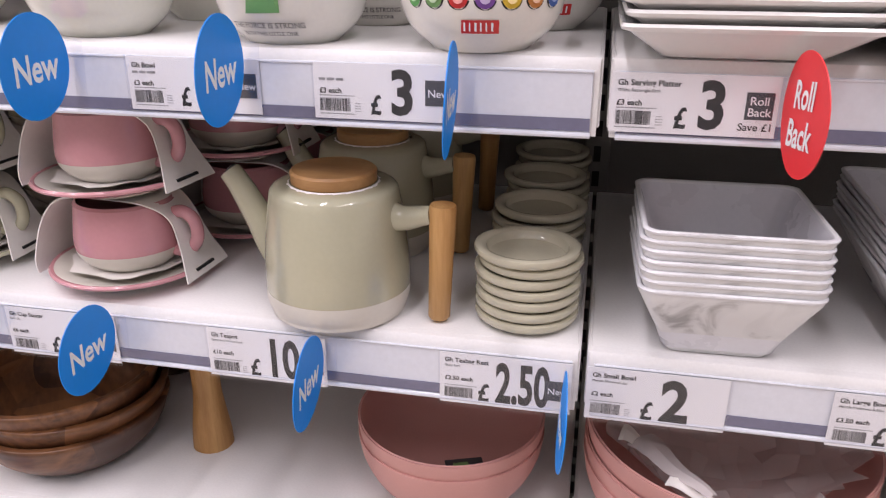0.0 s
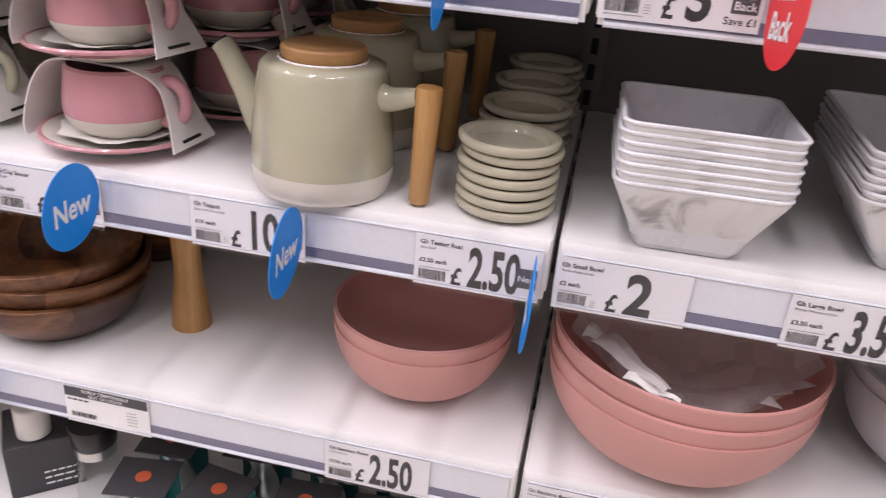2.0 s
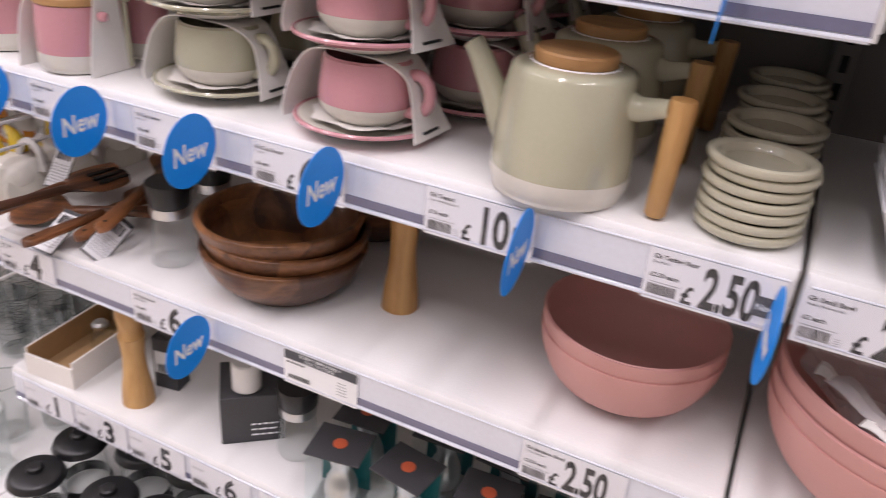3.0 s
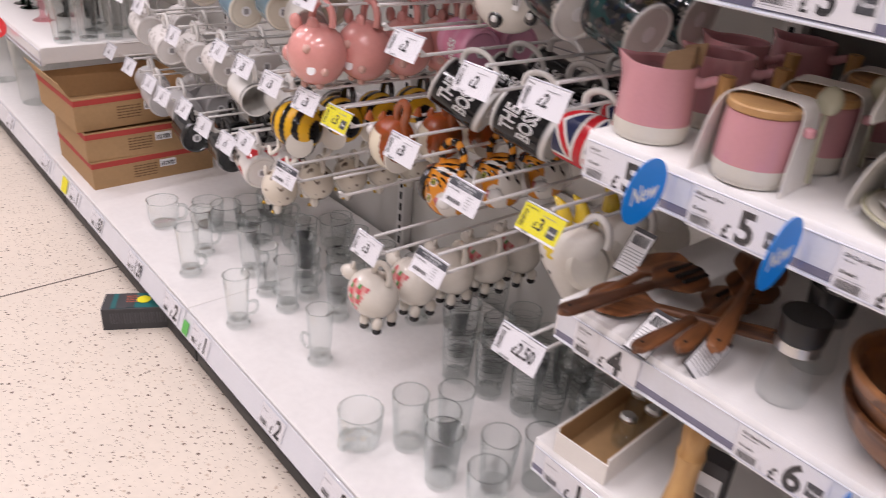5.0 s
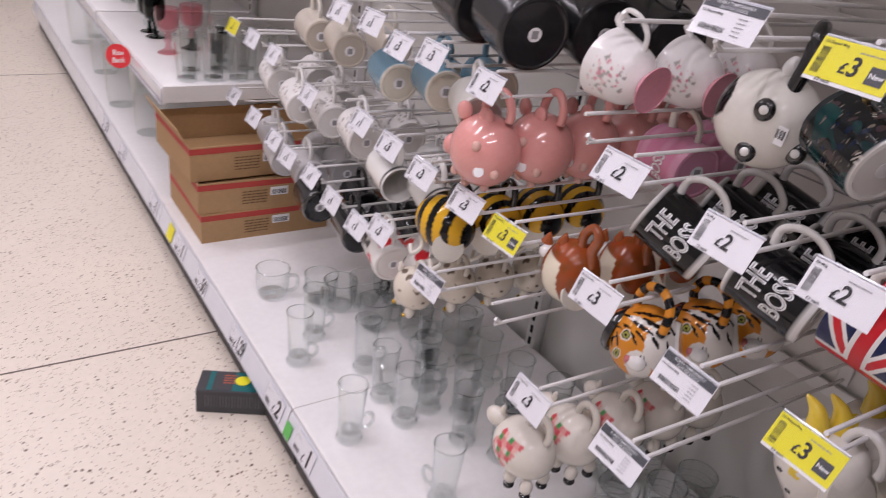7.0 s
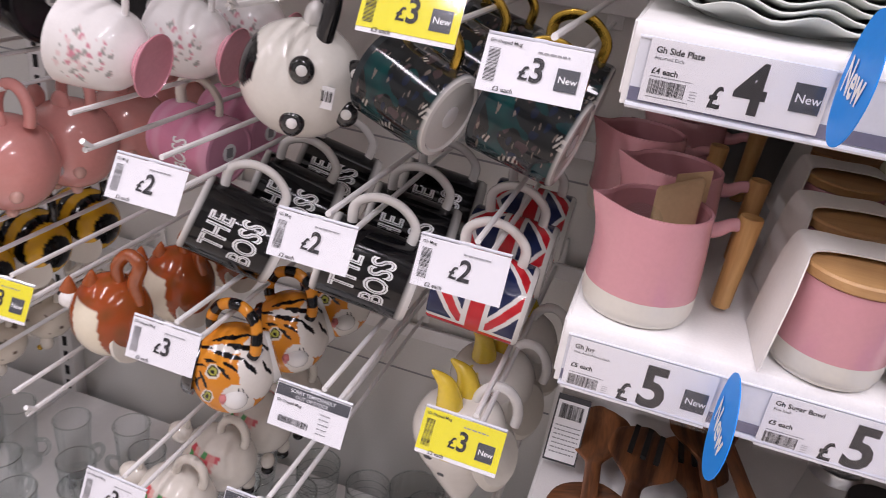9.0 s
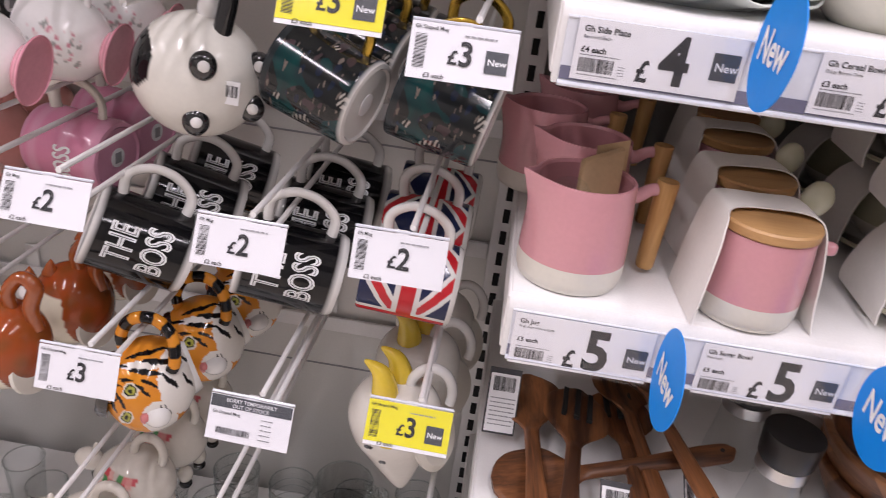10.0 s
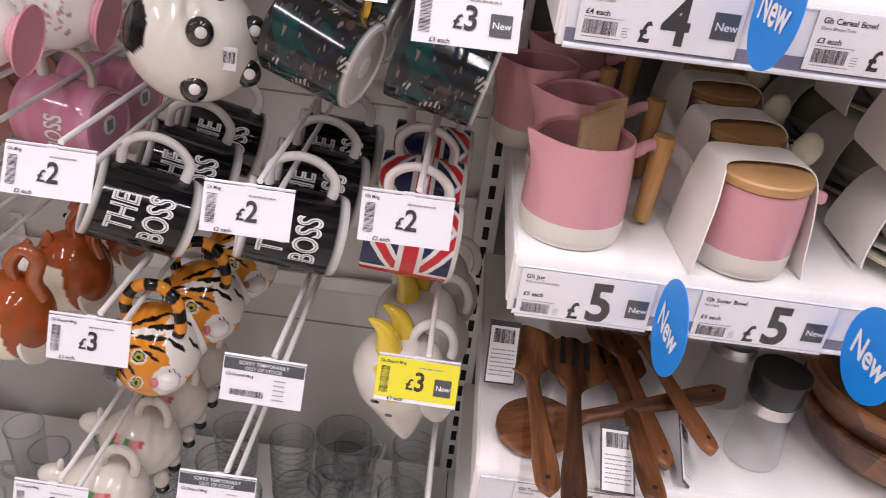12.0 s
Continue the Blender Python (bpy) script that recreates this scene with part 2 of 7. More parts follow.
THICK_GLASS = thin_glass("thick_clear_glass", (0.90, 0.92, 0.915), 1.6, 1.0, 0.08)
TISSUE = clear_film("tissue_paper", (0.85, 0.80, 0.79), 0.58, 0.6)
PACK = clear_film("clear_packaging", (0.9, 0.95, 0.95), 0.972, 0.05)
GLAZE = painted("patterned_glaze")
FLOOR = terrazzo()
JOINT = mat("floor_joint", (0.16, 0.13, 0.11), 0.7)
CEILING = mat("ceiling_tile", (0.7, 0.7, 0.69), 0.8, 0, 0.04, 2)
WALL = mat("plain_wall", (0.44, 0.43, 0.415), 0.6, 0, 0.05, 2)

# ---- mesh helpers ----


def lathe(profile, seg=40, axis=(0, 0)):
    """A solid of revolution about z; profile of (radius, height), the ends on the axis or closed into a ring."""
    bm = bmesh.new()
    rings = []
    for r, z in profile:
        if r < 1e-6:
            rings.append([bm.verts.new((axis[0], axis[1], z))])
        else:
            rings.append([bm.verts.new((axis[0] + r * math.cos(2 * math.pi * k / seg), axis[1] + r * math.sin(2 * math.pi * k / seg), z)) for k in range(seg)])
    for a, b in zip(rings, rings[1:]):
        for k in range(seg):
            j = (k + 1) % seg
            if len(a) == 1 and len(b) == 1:
                continue
            if len(a) == 1:
                bm.faces.new((a[0], b[j], b[k]))
            elif len(b) == 1:
                bm.faces.new((a[k], a[j], b[0]))
            else:
                bm.faces.new((a[k], a[j], b[j], b[k]))
    bmesh.ops.recalc_face_normals(bm, faces=bm.faces)
    return bm


def shell(profile, wall=0.0016, seg=48):
    """A thin upright wall of even thickness, outside and inside."""
    inner = [(r - wall, z + (wall if k == 0 else 0.0)) for k, (r, z) in enumerate(profile)]
    return lathe(list(profile) + [(profile[-1][0] - wall / 2, profile[-1][1] + wall * 0.45)] + inner[::-1] + [profile[0]], seg)


def smooth_profile(points, steps=4):
    """Rounds a coarse profile by a spline through its points."""
    out, n = [], len(points)
    for i in range(n - 1):
        p0, p1, p2, p3 = (points[max(0, min(n - 1, i + d))] for d in (-1, 0, 1, 2))
        for s in range(steps):
            t = s / steps
            out.append(tuple(max(0.0, 0.5 * (2 * b + (c - a) * t + (2 * a - 5 * b + 4 * c - d) * t * t + (3 * b - a - 3 * c + d) * t ** 3)) if k == 0
                             else 0.5 * (2 * b + (c - a) * t + (2 * a - 5 * b + 4 * c - d) * t * t + (3 * b - a - 3 * c + d) * t ** 3)
                             for k, (a, b, c, d) in enumerate(zip(p0, p1, p2, p3))))
    return out + [points[-1]]


def spline(points, steps=6):
    out, n = [], len(points)
    pts = [Vector(p) for p in points]
    for i in range(n - 1):
        a, b, c, d = (pts[max(0, min(n - 1, i + k))] for k in (-1, 0, 1, 2))
        for s in range(steps):
            t = s / steps
            out.append(0.5 * (2 * b + (c - a) * t + (2 * a - 5 * b + 4 * c - d) * t * t + (3 * b - a - 3 * c + d) * t ** 3))
    return out + [pts[-1]]


def tube(points, radius, seg=10, squash=1.0):
    """A round bar along points; radius: one number, or one for each point."""
    pts = [Vector(p) for p in points]
    rad = radius if isinstance(radius, (list, tuple)) else [radius] * len(pts)
    if len(rad) != len(pts):
        rad = [float(q) for q in np.interp(np.linspace(0, 1, len(pts)), np.linspace(0, 1, len(rad)), rad)]
    bm = bmesh.new()
    rings, up = [], None
    for i, p in enumerate(pts):
        d = (pts[min(i + 1, len(pts) - 1)] - pts[max(i - 1, 0)]).normalized()
        if up is None:
            up = d.orthogonal().normalized()
        up = (up - d * up.dot(d)).normalized()
        side = d.cross(up)
        rings.append([bm.verts.new(p + rad[i] * (math.cos(2 * math.pi * k / seg) * up + squash * math.sin(2 * math.pi * k / seg) * side)) for k in range(seg)])
    for a, b in zip(rings, rings[1:]):
        for k in range(seg):
            bm.faces.new((a[k], a[(k + 1) % seg], b[(k + 1) % seg], b[k]))
    bm.faces.new(rings[0][::-1])
    bm.faces.new(rings[-1])
    bmesh.ops.recalc_face_normals(bm, faces=bm.faces)
    return bm


def block(x0, x1, y0, y1, z0, z1, bevel=0.0, segs=2):
    bm = bmesh.new()
    bmesh.ops.create_cube(bm, size=1)
    for v in bm.verts:
        v.co = Vector(((x0 + x1) / 2 + v.co.x * (x1 - x0), (y0 + y1) / 2 + v.co.y * (y1 - y0), (z0 + z1) / 2 + v.co.z * (z1 - z0)))
    if bevel:
        bmesh.ops.bevel(bm, geom=list(bm.edges), offset=bevel, segments=segs, affect="EDGES", profile=0.5)
    return bm


def ribbon(points, widths, thick=0.0012):
    """A folded strip of card: points in x and z, each with its reach in y (from, to)."""
    at = np.linspace(0, len(points) - 1, 4 * len(points) - 3)
    table = [(*p, *w) for p, w in zip(points, widths)]
    near = [np.array(table[min(max(k, 0), len(table) - 1)]) for k in range(-1, len(table) + 2)]
    fine = []
    for q in at:
        k = min(int(q), len(points) - 2)
        u = q - k
        a, b, c, d = near[k], near[k + 1], near[k + 2], near[k + 3]
        fine.append(0.5 * (2 * b + (c - a) * u + (2 * a - 5 * b + 4 * c - d) * u * u + (3 * b - a - 3 * c + d) * u ** 3))
    points, widths = [(float(f[0]), float(f[1])) for f in fine], [(float(f[2]), float(f[3])) for f in fine]
    bm = bmesh.new()
    rows = []
    n = len(points)
    for i, ((x, z), (y0, y1)) in enumerate(zip(points, widths)):
        ax, az = points[max(0, i - 1)]
        bx, bz = points[min(n - 1, i + 1)]
        d = Vector((bx - ax, bz - az)).normalized()
        nx, nz = -d.y * thick, d.x * thick
        rows.append([bm.verts.new(c) for c in ((x, y0, z), (x, y1, z), (x + nx, y1, z + nz), (x + nx, y0, z + nz))])
    for a, b in zip(rows, rows[1:]):
        for k in range(4):
            bm.faces.new((a[k], a[(k + 1) % 4], b[(k + 1) % 4], b[k]))
    bm.faces.new(rows[0])
    bm.faces.new(rows[-1])
    bmesh.ops.recalc_face_normals(bm, faces=bm.faces)
    return bm


def moved(bm, m):
    bmesh.ops.transform(bm, matrix=m, verts=bm.verts)
    return bm


def joined(*bms):
    out = bmesh.new()
    for bm in bms:
        me = bpy.data.meshes.new("piece")
        bm.to_mesh(me)
        bm.free()
        out.from_mesh(me)
        bpy.data.meshes.remove(me)
    return out


def part(name, bm, material, parent, label="", sharp=35, glaze=None):
    """Links a bmesh as one mesh object under a thing or under a part."""
    if isinstance(bm, bpy.types.Mesh):
        me = bm
    else:
        me = bpy.data.meshes.new(name)
        bm.to_mesh(me)
        bm.free()
        me.shade_smooth()
        me.set_sharp_from_angle(angle=radians(sharp))
        me.materials.append(material)
        if glaze:
            layer = me.color_attributes.new("glaze", "FLOAT_COLOR", "POINT")
            for v, d in zip(me.vertices, layer.data):
                d.color = (*glaze(v.co), 1)
    ob = new(name, me)
    ob.parent = parent
    if label:
        tagged(ob, label)
    return ob


def thing(name, label, category, m=None, group="", kind=""):
    ob = new(name)
    ob.empty_display_size = 0.02
    ob.matrix_basis = m or Matrix()
    return tagged(ob, label, category, group, kind)


def solid(name, bm, material, label, category="", kind="", group="", m=None, sharp=35):
    ob = part(name, bm, material, None, "", sharp)
    if m:
        ob.matrix_basis = m
    return tagged(ob, label, category, group, kind)


LETTERS = {}


def letters(text, size, bold=0.0, narrow=1.0, align="LEFT"):
    """Flat lettering in x and z, facing -y, as a bmesh."""
    key = (text, align, round(bold, 3))
    if key not in LETTERS:
        cu = bpy.data.curves.new("letters", "FONT")
        cu.body, cu.size, cu.align_x, cu.offset, cu.resolution_u = text, 1.0, align, bold, 3
        ob = bpy.data.objects.new("letters", cu)
        scene.collection.objects.link(ob)
        me = bpy.data.meshes.new_from_object(ob.evaluated_get(bpy.context.evaluated_depsgraph_get()))
        scene.collection.objects.unlink(ob)
        bpy.data.objects.remove(ob)
        bpy.data.curves.remove(cu)
        LETTERS[key] = me
    bm = bmesh.new()
    bm.from_mesh(LETTERS[key])
    for v in bm.verts:
        v.co = Vector((v.co.x * size * narrow, 0, v.co.y * size))
    return bm


def bars(x0, x1, z0, z1, count, seed, fill=0.55):
    """A row of upright bars, as on a barcode."""
    rnd = random.Random(seed)
    bm = bmesh.new()
    step = (x1 - x0) / count
    for k in range(count):
        w = step * fill * rnd.uniform(0.5, 1.5)
        x = x0 + k * step
        bm.faces.new([bm.verts.new(c) for c in ((x, 0, z0), (x + w, 0, z0), (x + w, 0, z1), (x, 0, z1))])
    return bm


def lines(x0, x1, z, height, rows, gap, seed):
    """Rows of small writing that cannot be read, as plain bars."""
    rnd = random.Random(seed)
    bm = bmesh.new()
    for r in range(rows):
        x, zz = x0, z - r * gap
        while x < x1:
            w = min(rnd.uniform(1.5, 4.0) * height, x1 - x)
            bm.faces.new([bm.verts.new(c) for c in ((x, 0, zz), (x + w, 0, zz), (x + w, 0, zz + height), (x, 0, zz + height))])
            x += w + height * 0.7
    return bm

# ---- the place ----
MID, TOP, LOW, FOURTH, DECK = 0.858, 1.084, 0.618, 0.375, 0.16
BAY_X = (-3.92, -2.93, -1.908, -0.987, 0.011, 1.01)
BACK_Y = 0.47

floor = solid("floor", block(-7, 3, -3.2, 1.2, -0.1, 0), FLOOR, "speckled cream terrazzo shop floor with dark joints", "floor", "structure")
for joint_x in (-2.455, -4.9, 0.0):
    part("joint", block(joint_x - 0.0025, joint_x + 0.0025, -3.2, -0.03, -0.002, 0.0008), JOINT, floor, "dark floor joint")
for joint_y in (-1.75,):
    part("joint", block(-7, 3, joint_y - 0.0025, joint_y + 0.0025, -0.002, 0.0006), JOINT, floor, "dark floor joint")
solid("ceiling", block(-7, 3, -3.2, 1.2, 3.4, 3.5), CEILING, "plain white shop ceiling", "ceiling", "structure")
solid("wall_south", block(-7, 3, -3.3, -3.2, 0, 3.4), WALL, "plain wall across the aisle", "wall", "structure")
solid("wall_west", block(-7.1, -7, -3.2, 1.2, 0, 3.4), WALL, "plain wall at the end of the aisle", "wall", "structure")
solid("wall_east", block(3, 3.1, -3.2, 1.2, 0, 3.4), WALL, "plain wall at the end of the aisle", "wall", "structure")
wall_back = solid("wall_back", block(-7, BAY_X[3] - 0.001, BACK_Y, BACK_Y + 0.05, 0, 2.0), BACK_PANEL, "pale grey steel back panels of the shelving", "shelving panel", "structure")
# behind the crockery the shelf shade is put into the panel colour
wall_back_shaded = solid("wall_back", block(BAY_X[3] + 0.001, 3, BACK_Y, BACK_Y + 0.05, 0, 2.0), SHADED_PANEL, "steel back panels of the shelving, coloured dark for shelf shade", "shelving panel", "structure")
for row_z in (0.42, 0.80, 1.18, 1.56):
    part("panel_seam", block(-7, BAY_X[3] - 0.02, BACK_Y - 0.0012, BACK_Y + 0.001, row_z, row_z + 0.0025), GREY_INK, wall_back)
    part("panel_seam", block(BAY_X[3] + 0.02, 3, BACK_Y - 0.0012, BACK_Y + 0.001, row_z + 0.03, row_z + 0.0325), SLOT, wall_back_shaded)

slot_mesh = None
for bay_x in BAY_X:
    post = thing("shelving_upright", "steel shelving upright with a row of black slots", "shelving upright", pose(bay_x, BACK_Y - 0.002, 0), "uprights", "structure")
    # posts behind the crockery take the colour with shade painted in
    part("post", block(-0.016, 0.016, -0.028, 0.0, 0.0, 2.0, 0.002), SHADED_PANEL if bay_x > -0.5 else WHITE_METAL, post)
    for k in range(44):
        if slot_mesh is None:
            slot_mesh = part("slot", block(-0.0045, 0.0045, -0.0292, -0.02, 0.0, 0.020), SLOT, post)
            slot_mesh.location = (0, 0, 0.10)
        else:
            one = part("slot", slot_mesh.data, SLOT, post)
            one.location = (0.0, 0, 0.10 + 0.033 * k)


def shelf(x0, x1, top, front, depth, label, rail_drop=0.055):
    """A steel shelf with its folded front, sloping lip and clear price rail."""
    s = thing("shelf", label, "shelf", pose(x0, front, top), "gondola shelves", "structure")
    w = x1 - x0
    part("shelf_board", block(0.0025, w - 0.0025, 0.010, depth, -0.022, 0.0, 0.002), WHITE_METAL, s)
    nose = bmesh.new()
    prof = [(0.0105, -0.0003), (0.004, -0.0012), (0.001, -0.0055), (0.0006, -0.012), (0.0006, -rail_drop), (0.0105, -rail_drop)]
    a = [nose.verts.new((0.002, y, z)) for y, z in prof]
    b = [nose.verts.new((w - 0.002, y, z)) for y, z in prof]
    nose.faces.new(a)
    nose.faces.new(b[::-1])
    for k in range(len(prof)):
        nose.faces.new((a[k], b[k], b[(k + 1) % len(prof)], a[(k + 1) % len(prof)]))
    bmesh.ops.recalc_face_normals(nose, faces=nose.faces)
    part("front_edge", nose, WHITE_METAL, s)
    part("price_rail", block(0.006, w - 0.006, -0.0018, 0.0004, -rail_drop - 0.0005, -0.0095, 0.0006, 1), RAIL, s, "lilac-grey plastic price rail")
    # a darker lilac strip along the lower part of the rail
    part("rail_dark_band", block(0.0065, w - 0.0065, -0.0026, -0.0012, -rail_drop + 0.004, -rail_drop + 0.013), RAIL_DARK, s, "dark lilac band at the foot of the rail")
    part("rail_foot", tube([(0.006, -0.0022, -rail_drop + 0.001), (w - 0.006, -0.0022, -rail_drop + 0.001)], 0.0022, 8), RAIL, s)
    part("rail_top", tube([(0.006, -0.0018, -0.0098), (w - 0.006, -0.0018, -0.0098)], 0.0012, 8), RAIL, s)
    for end in (0.0, w - 0.0035):
        part("bracket", block(end, end + 0.0035, 0.004, depth, -rail_drop * 0.9, -0.001, 0.001, 1), WHITE_METAL, s)
    return s


for bay0, bay1 in zip(BAY_X[1:-1], BAY_X[2:]):
    shelf(bay0 + 0.0015, bay1 - 0.0015, 1.36, 0.0, 0.42, "white steel topmost shelf of the gondola")
for bay0, bay1 in ((BAY_X[3], BAY_X[4]), (BAY_X[4] + 0.002, BAY_X[5])):
    for level, front, word in ((TOP, 0, "upper"), (MID, 0, "middle"), (LOW, 0, "lower"), (FOURTH, 0.0, "bottom but one")):
        shelf(bay0 + 0.0015, bay1 - 0.0015, level, front, 0.42, f"white steel {word} shelf with a clear plastic price rail")
for far0, far1 in ((BAY_X[0], BAY_X[1]), (BAY_X[0] - 1.0, BAY_X[0])):
    for level in (0.512, 0.92):
        shelf(far0 + 0.0015, far1 - 0.02, level, -0.148, 0.60, "white steel shelf of glassware with a price rail")

# base decks with their front strips and kick plates
for bay0, bay1 in zip((-5.9, -4.9) + BAY_X[:-1], (-4.9, BAY_X[0]) + BAY_X[1:]):
    deck = thing("base_deck", "white steel base shelf close above the floor", "shelf", pose(bay0, -0.16, DECK), "base decks", "structure")
    w = bay1 - bay0
    part("deck_board", block(0.0008, w - 0.0008, 0.003, 0.605, -0.03, 0.0, 0.0012, 1), DECK_WHITE, deck)
    part("front_edge", block(0.0008, w - 0.0008, -0.0006, 0.004, -0.082, -0.0012, 0.001, 1), WHITE_METAL, deck)
    part("price_rail", moved(block(0.002, w - 0.002, -0.0024, 0.0, -0.058, 0.0, 0.0006, 1), pose(0, -0.002, -0.006, -18)), RAIL, deck, "grey plastic price rail")
    part("kick_plate", block(0.004, w - 0.004, 0.028, 0.04, -0.158, -0.03), KICK, deck, "black kick plate")
    part("floor_trim", block(0.004, w - 0.004, 0.008, 0.028, -0.1595, -0.125, 0.003), KICK, deck, "black rubber bumper")


# ---- labels and wobblers ----


def price_label(x, z, y=-0.0034, tilt=0, width=0.104, title="", sub="", each="", price="", badge="", old=False, height=0.047, seed=1, mood="white paper price label with black figures", saves=""):
    p = thing("price_label", mood, "price label", pose(x, y, z, tilt), "shelf price labels")
    part("card", block(0, width, -0.0004, 0.0, 0, height), PAPER, p)
    f = -0.0007

    def put(name, bm, m, px, pz, lab=""):
        part(name, moved(bm, pose(px, f, pz)), m, p, lab)

    if title:
        put("title", letters(title, 0.0056, 0.02), INK, 0.0042, height - 0.0085)
    if sub:
        put("subtitle", letters(sub, 0.0032), INK, 0.0042, height - 0.0128)
    else:
        put("subtitle", lines(0, 0.02, 0, 0.0018, 1, 0.003, seed), GREY_INK, 0.0042, height - 0.0128)
    if each:
        put("unit_price", letters(each, 0.0054, 0.022), INK, 0.0042, height * 0.46)
    put("small_print", lines(0, 0.027, 0, 0.0007, 1, 0.002, seed + 7), GREY_INK, 0.0042, 0.0165)
    put("barcode", bars(0, 0.0235, 0, 0.0095, 34, seed), INK, 0.0042, 0.0055)
    put("code_line", lines(0, 0.027, 0, 0.0007, 1, 0.002, seed + 3), GREY_INK, 0.0042, 0.0032)
    if len(price) < 3:
        put("stamp", lines(0, 0.0045, 0, 0.0006, 4, 0.0019, seed + 5), GREY_INK, 0.031, 0.0112)
    if price:
        n = len(price)
        at = 0.0435 if n == 1 else (0.039 if n == 2 else 0.0325)
        put("pound_sign", letters("£", 0.023 * height / 0.047, 0.025, 0.8), INK, at - 0.001, 0.0045)
        put("price_figure", letters(price, 0.051 * height / 0.047, 0.03, 0.62 if n == 2 else (0.50 if n > 2 else 0.86)), INK, at + 0.0137, 0.0055)
    if badge:
        bx = width - 0.0205
        bd = part("badge", block(bx, bx + 0.0175, f - 0.0002, f + 0.0001, 0.012, 0.030), BADGE, p, "dark grey badge")
        if badge == "New":
            part("badge_word", moved(letters("New", 0.0078, 0.012), pose(bx + 0.0018, f - 0.0006, 0.0182)), PRINT_WHITE, bd)
        else:
            part("badge_word", moved(letters("Roll", 0.0078, 0.012), pose(bx + 0.0022, f - 0.0006, 0.0218)), PRINT_WHITE, bd)
            part("badge_word", moved(letters("Back", 0.0078, 0.012), pose(bx + 0.0014, f - 0.0006, 0.0144)), PRINT_WHITE, bd)
    if saves:
        put("saving", letters(saves, 0.0072, 0.012), INK, width - 0.024, 0.0045)
    part("clear_cover", block(-0.001, width + 0.002, f - 0.0014, f - 0.0010, -0.002, height + 0.001), FILM, p, "clear plastic cover")
    return p


def stock_label(x, z, width=0.082, seed=3, y=-0.0034):
    p = thing("out_of_stock_label", "white label with a black out of stock heading", "price label", pose(x, y, z), "shelf price labels")
    part("card", block(0, width, -0.0004, 0, 0, 0.047), PAPER, p)
    part("heading", block(0.001, width - 0.001, -0.0008, -0.0004, 0.034, 0.046), BADGE, p, "black heading bar")
    part("heading_word", moved(letters("SORRY TEMPORARILY", 0.0056, 0.01, 1, "CENTER"), pose(width / 2, -0.0011, 0.0408)), PRINT_WHITE, p)
    part("heading_word", moved(letters("OUT OF STOCK", 0.0056, 0.01, 1, "CENTER"), pose(width / 2, -0.0011, 0.0355)), PRINT_WHITE, p)
    part("title", moved(lines(0, 0.024, 0, 0.002, 1, 0.004, seed), pose(0.004, -0.0007, 0.029)), INK, p)
    part("barcode", moved(bars(0, 0.03, 0, 0.006, 40, seed), pose(0.006, -0.0007, 0.008)), INK, p)
    part("small_print", moved(lines(0, 0.012, 0, 0.001, 5, 0.004, seed + 2), pose(width - 0.026, -0.0007, 0.026)), GREY_INK, p)
    return p


MZ, TZ, LZ, FZ = MID - 0.0575, TOP - 0.0555, LOW - 0.0575, FOURTH - 0.0575
price_label(-0.977, MZ, title="Gh Jug", sub="Pink And Wood Each", each="£5 each", price="5", badge="New", width=0.111, seed=1)
price_label(-0.829, MZ, title="Gh Sugar Bowl", sub="Pink Each", each="£5 each", price="5", badge="New", width=0.111, seed=2)
price_label(-0.667, MZ, title="Gh Cup Saucer", sub="Grey 2pc", each="£6 each", price="6", badge="New", width=0.111, seed=3)
price_label(-0.508, MZ, title="Gh Cup Saucer", sub="Pink 2pc", each="£6 each", price="6", badge="New", width=0.111, seed=4)
price_label(-0.309, MZ, title="Gh Teapot", sub="Grey And Wood Each", each="£10 each", price="10", badge="New", width=0.108, seed=5)
price_label(-0.103, MZ, title="Gh Teabag Rest", sub="Grey Each", each="£2.50 each", price="2.50", badge="New", width=0.107, seed=6)
price_label(0.0155, MZ, title="Gh Small Bowl", sub="Marble Melamine 6in", each="£2 each", price="2", width=0.107, seed=7)
price_label(0.196, MZ, title="Gh Large Bowl", sub="Marble Melamine 8.25in", each="£3.50 each", price="3.50", width=0.107, seed=8)
price_label(-0.972, TZ + 0.006, title="Gh Side Plate", sub="Assorted Each", each="£4 each", price="4", badge="New", width=0.111, seed=9, height=0.0405)
price_label(-0.814, TZ + 0.006, title="Gh Cereal Bowl", sub="Daisy Bloom Trim", each="£3 each", price="3", badge="New", width=0.111, seed=10, height=0.0405)
price_label(-0.347, TZ + 0.006, title="Gh Bowl", each="£3 each", price="3", badge="New", width=0.108, seed=11, height=0.0405)
price_label(-0.197, TZ + 0.006, each="£3 each", price="3", badge="New", width=0.104, seed=12, height=0.0405)
price_label(0.0155, TZ + 0.006, title="Gh Serving Platter", sub="White Rectangle Each", each="£3 each", price="3", badge="Roll Back", saves="Save £1", width=0.108, seed=13, height=0.0405)
price_label(-0.945, LZ, title="Gh Tongs", sub="Wood Each", each="£4 each", price="4", width=0.104, seed=14)
price_label(-0.703, LZ, each="£6 each", price="6", badge="New", width=0.104, seed=15, title="Gh Salad Bowl")
stock_label(-0.472, LZ, 0.098)
price_label(-0.181, LZ, title="Gh Bamboo Bowl", sub="7.75in Pink Salt", each="£2.50 each", price="2.50", width=0.107, seed=17)
price_label(0.0175, LZ, title="Gh Bamboo Bowl", sub="10in Pink Salt", each="£3.50 each", price="3.50", width=0.107, seed=18)
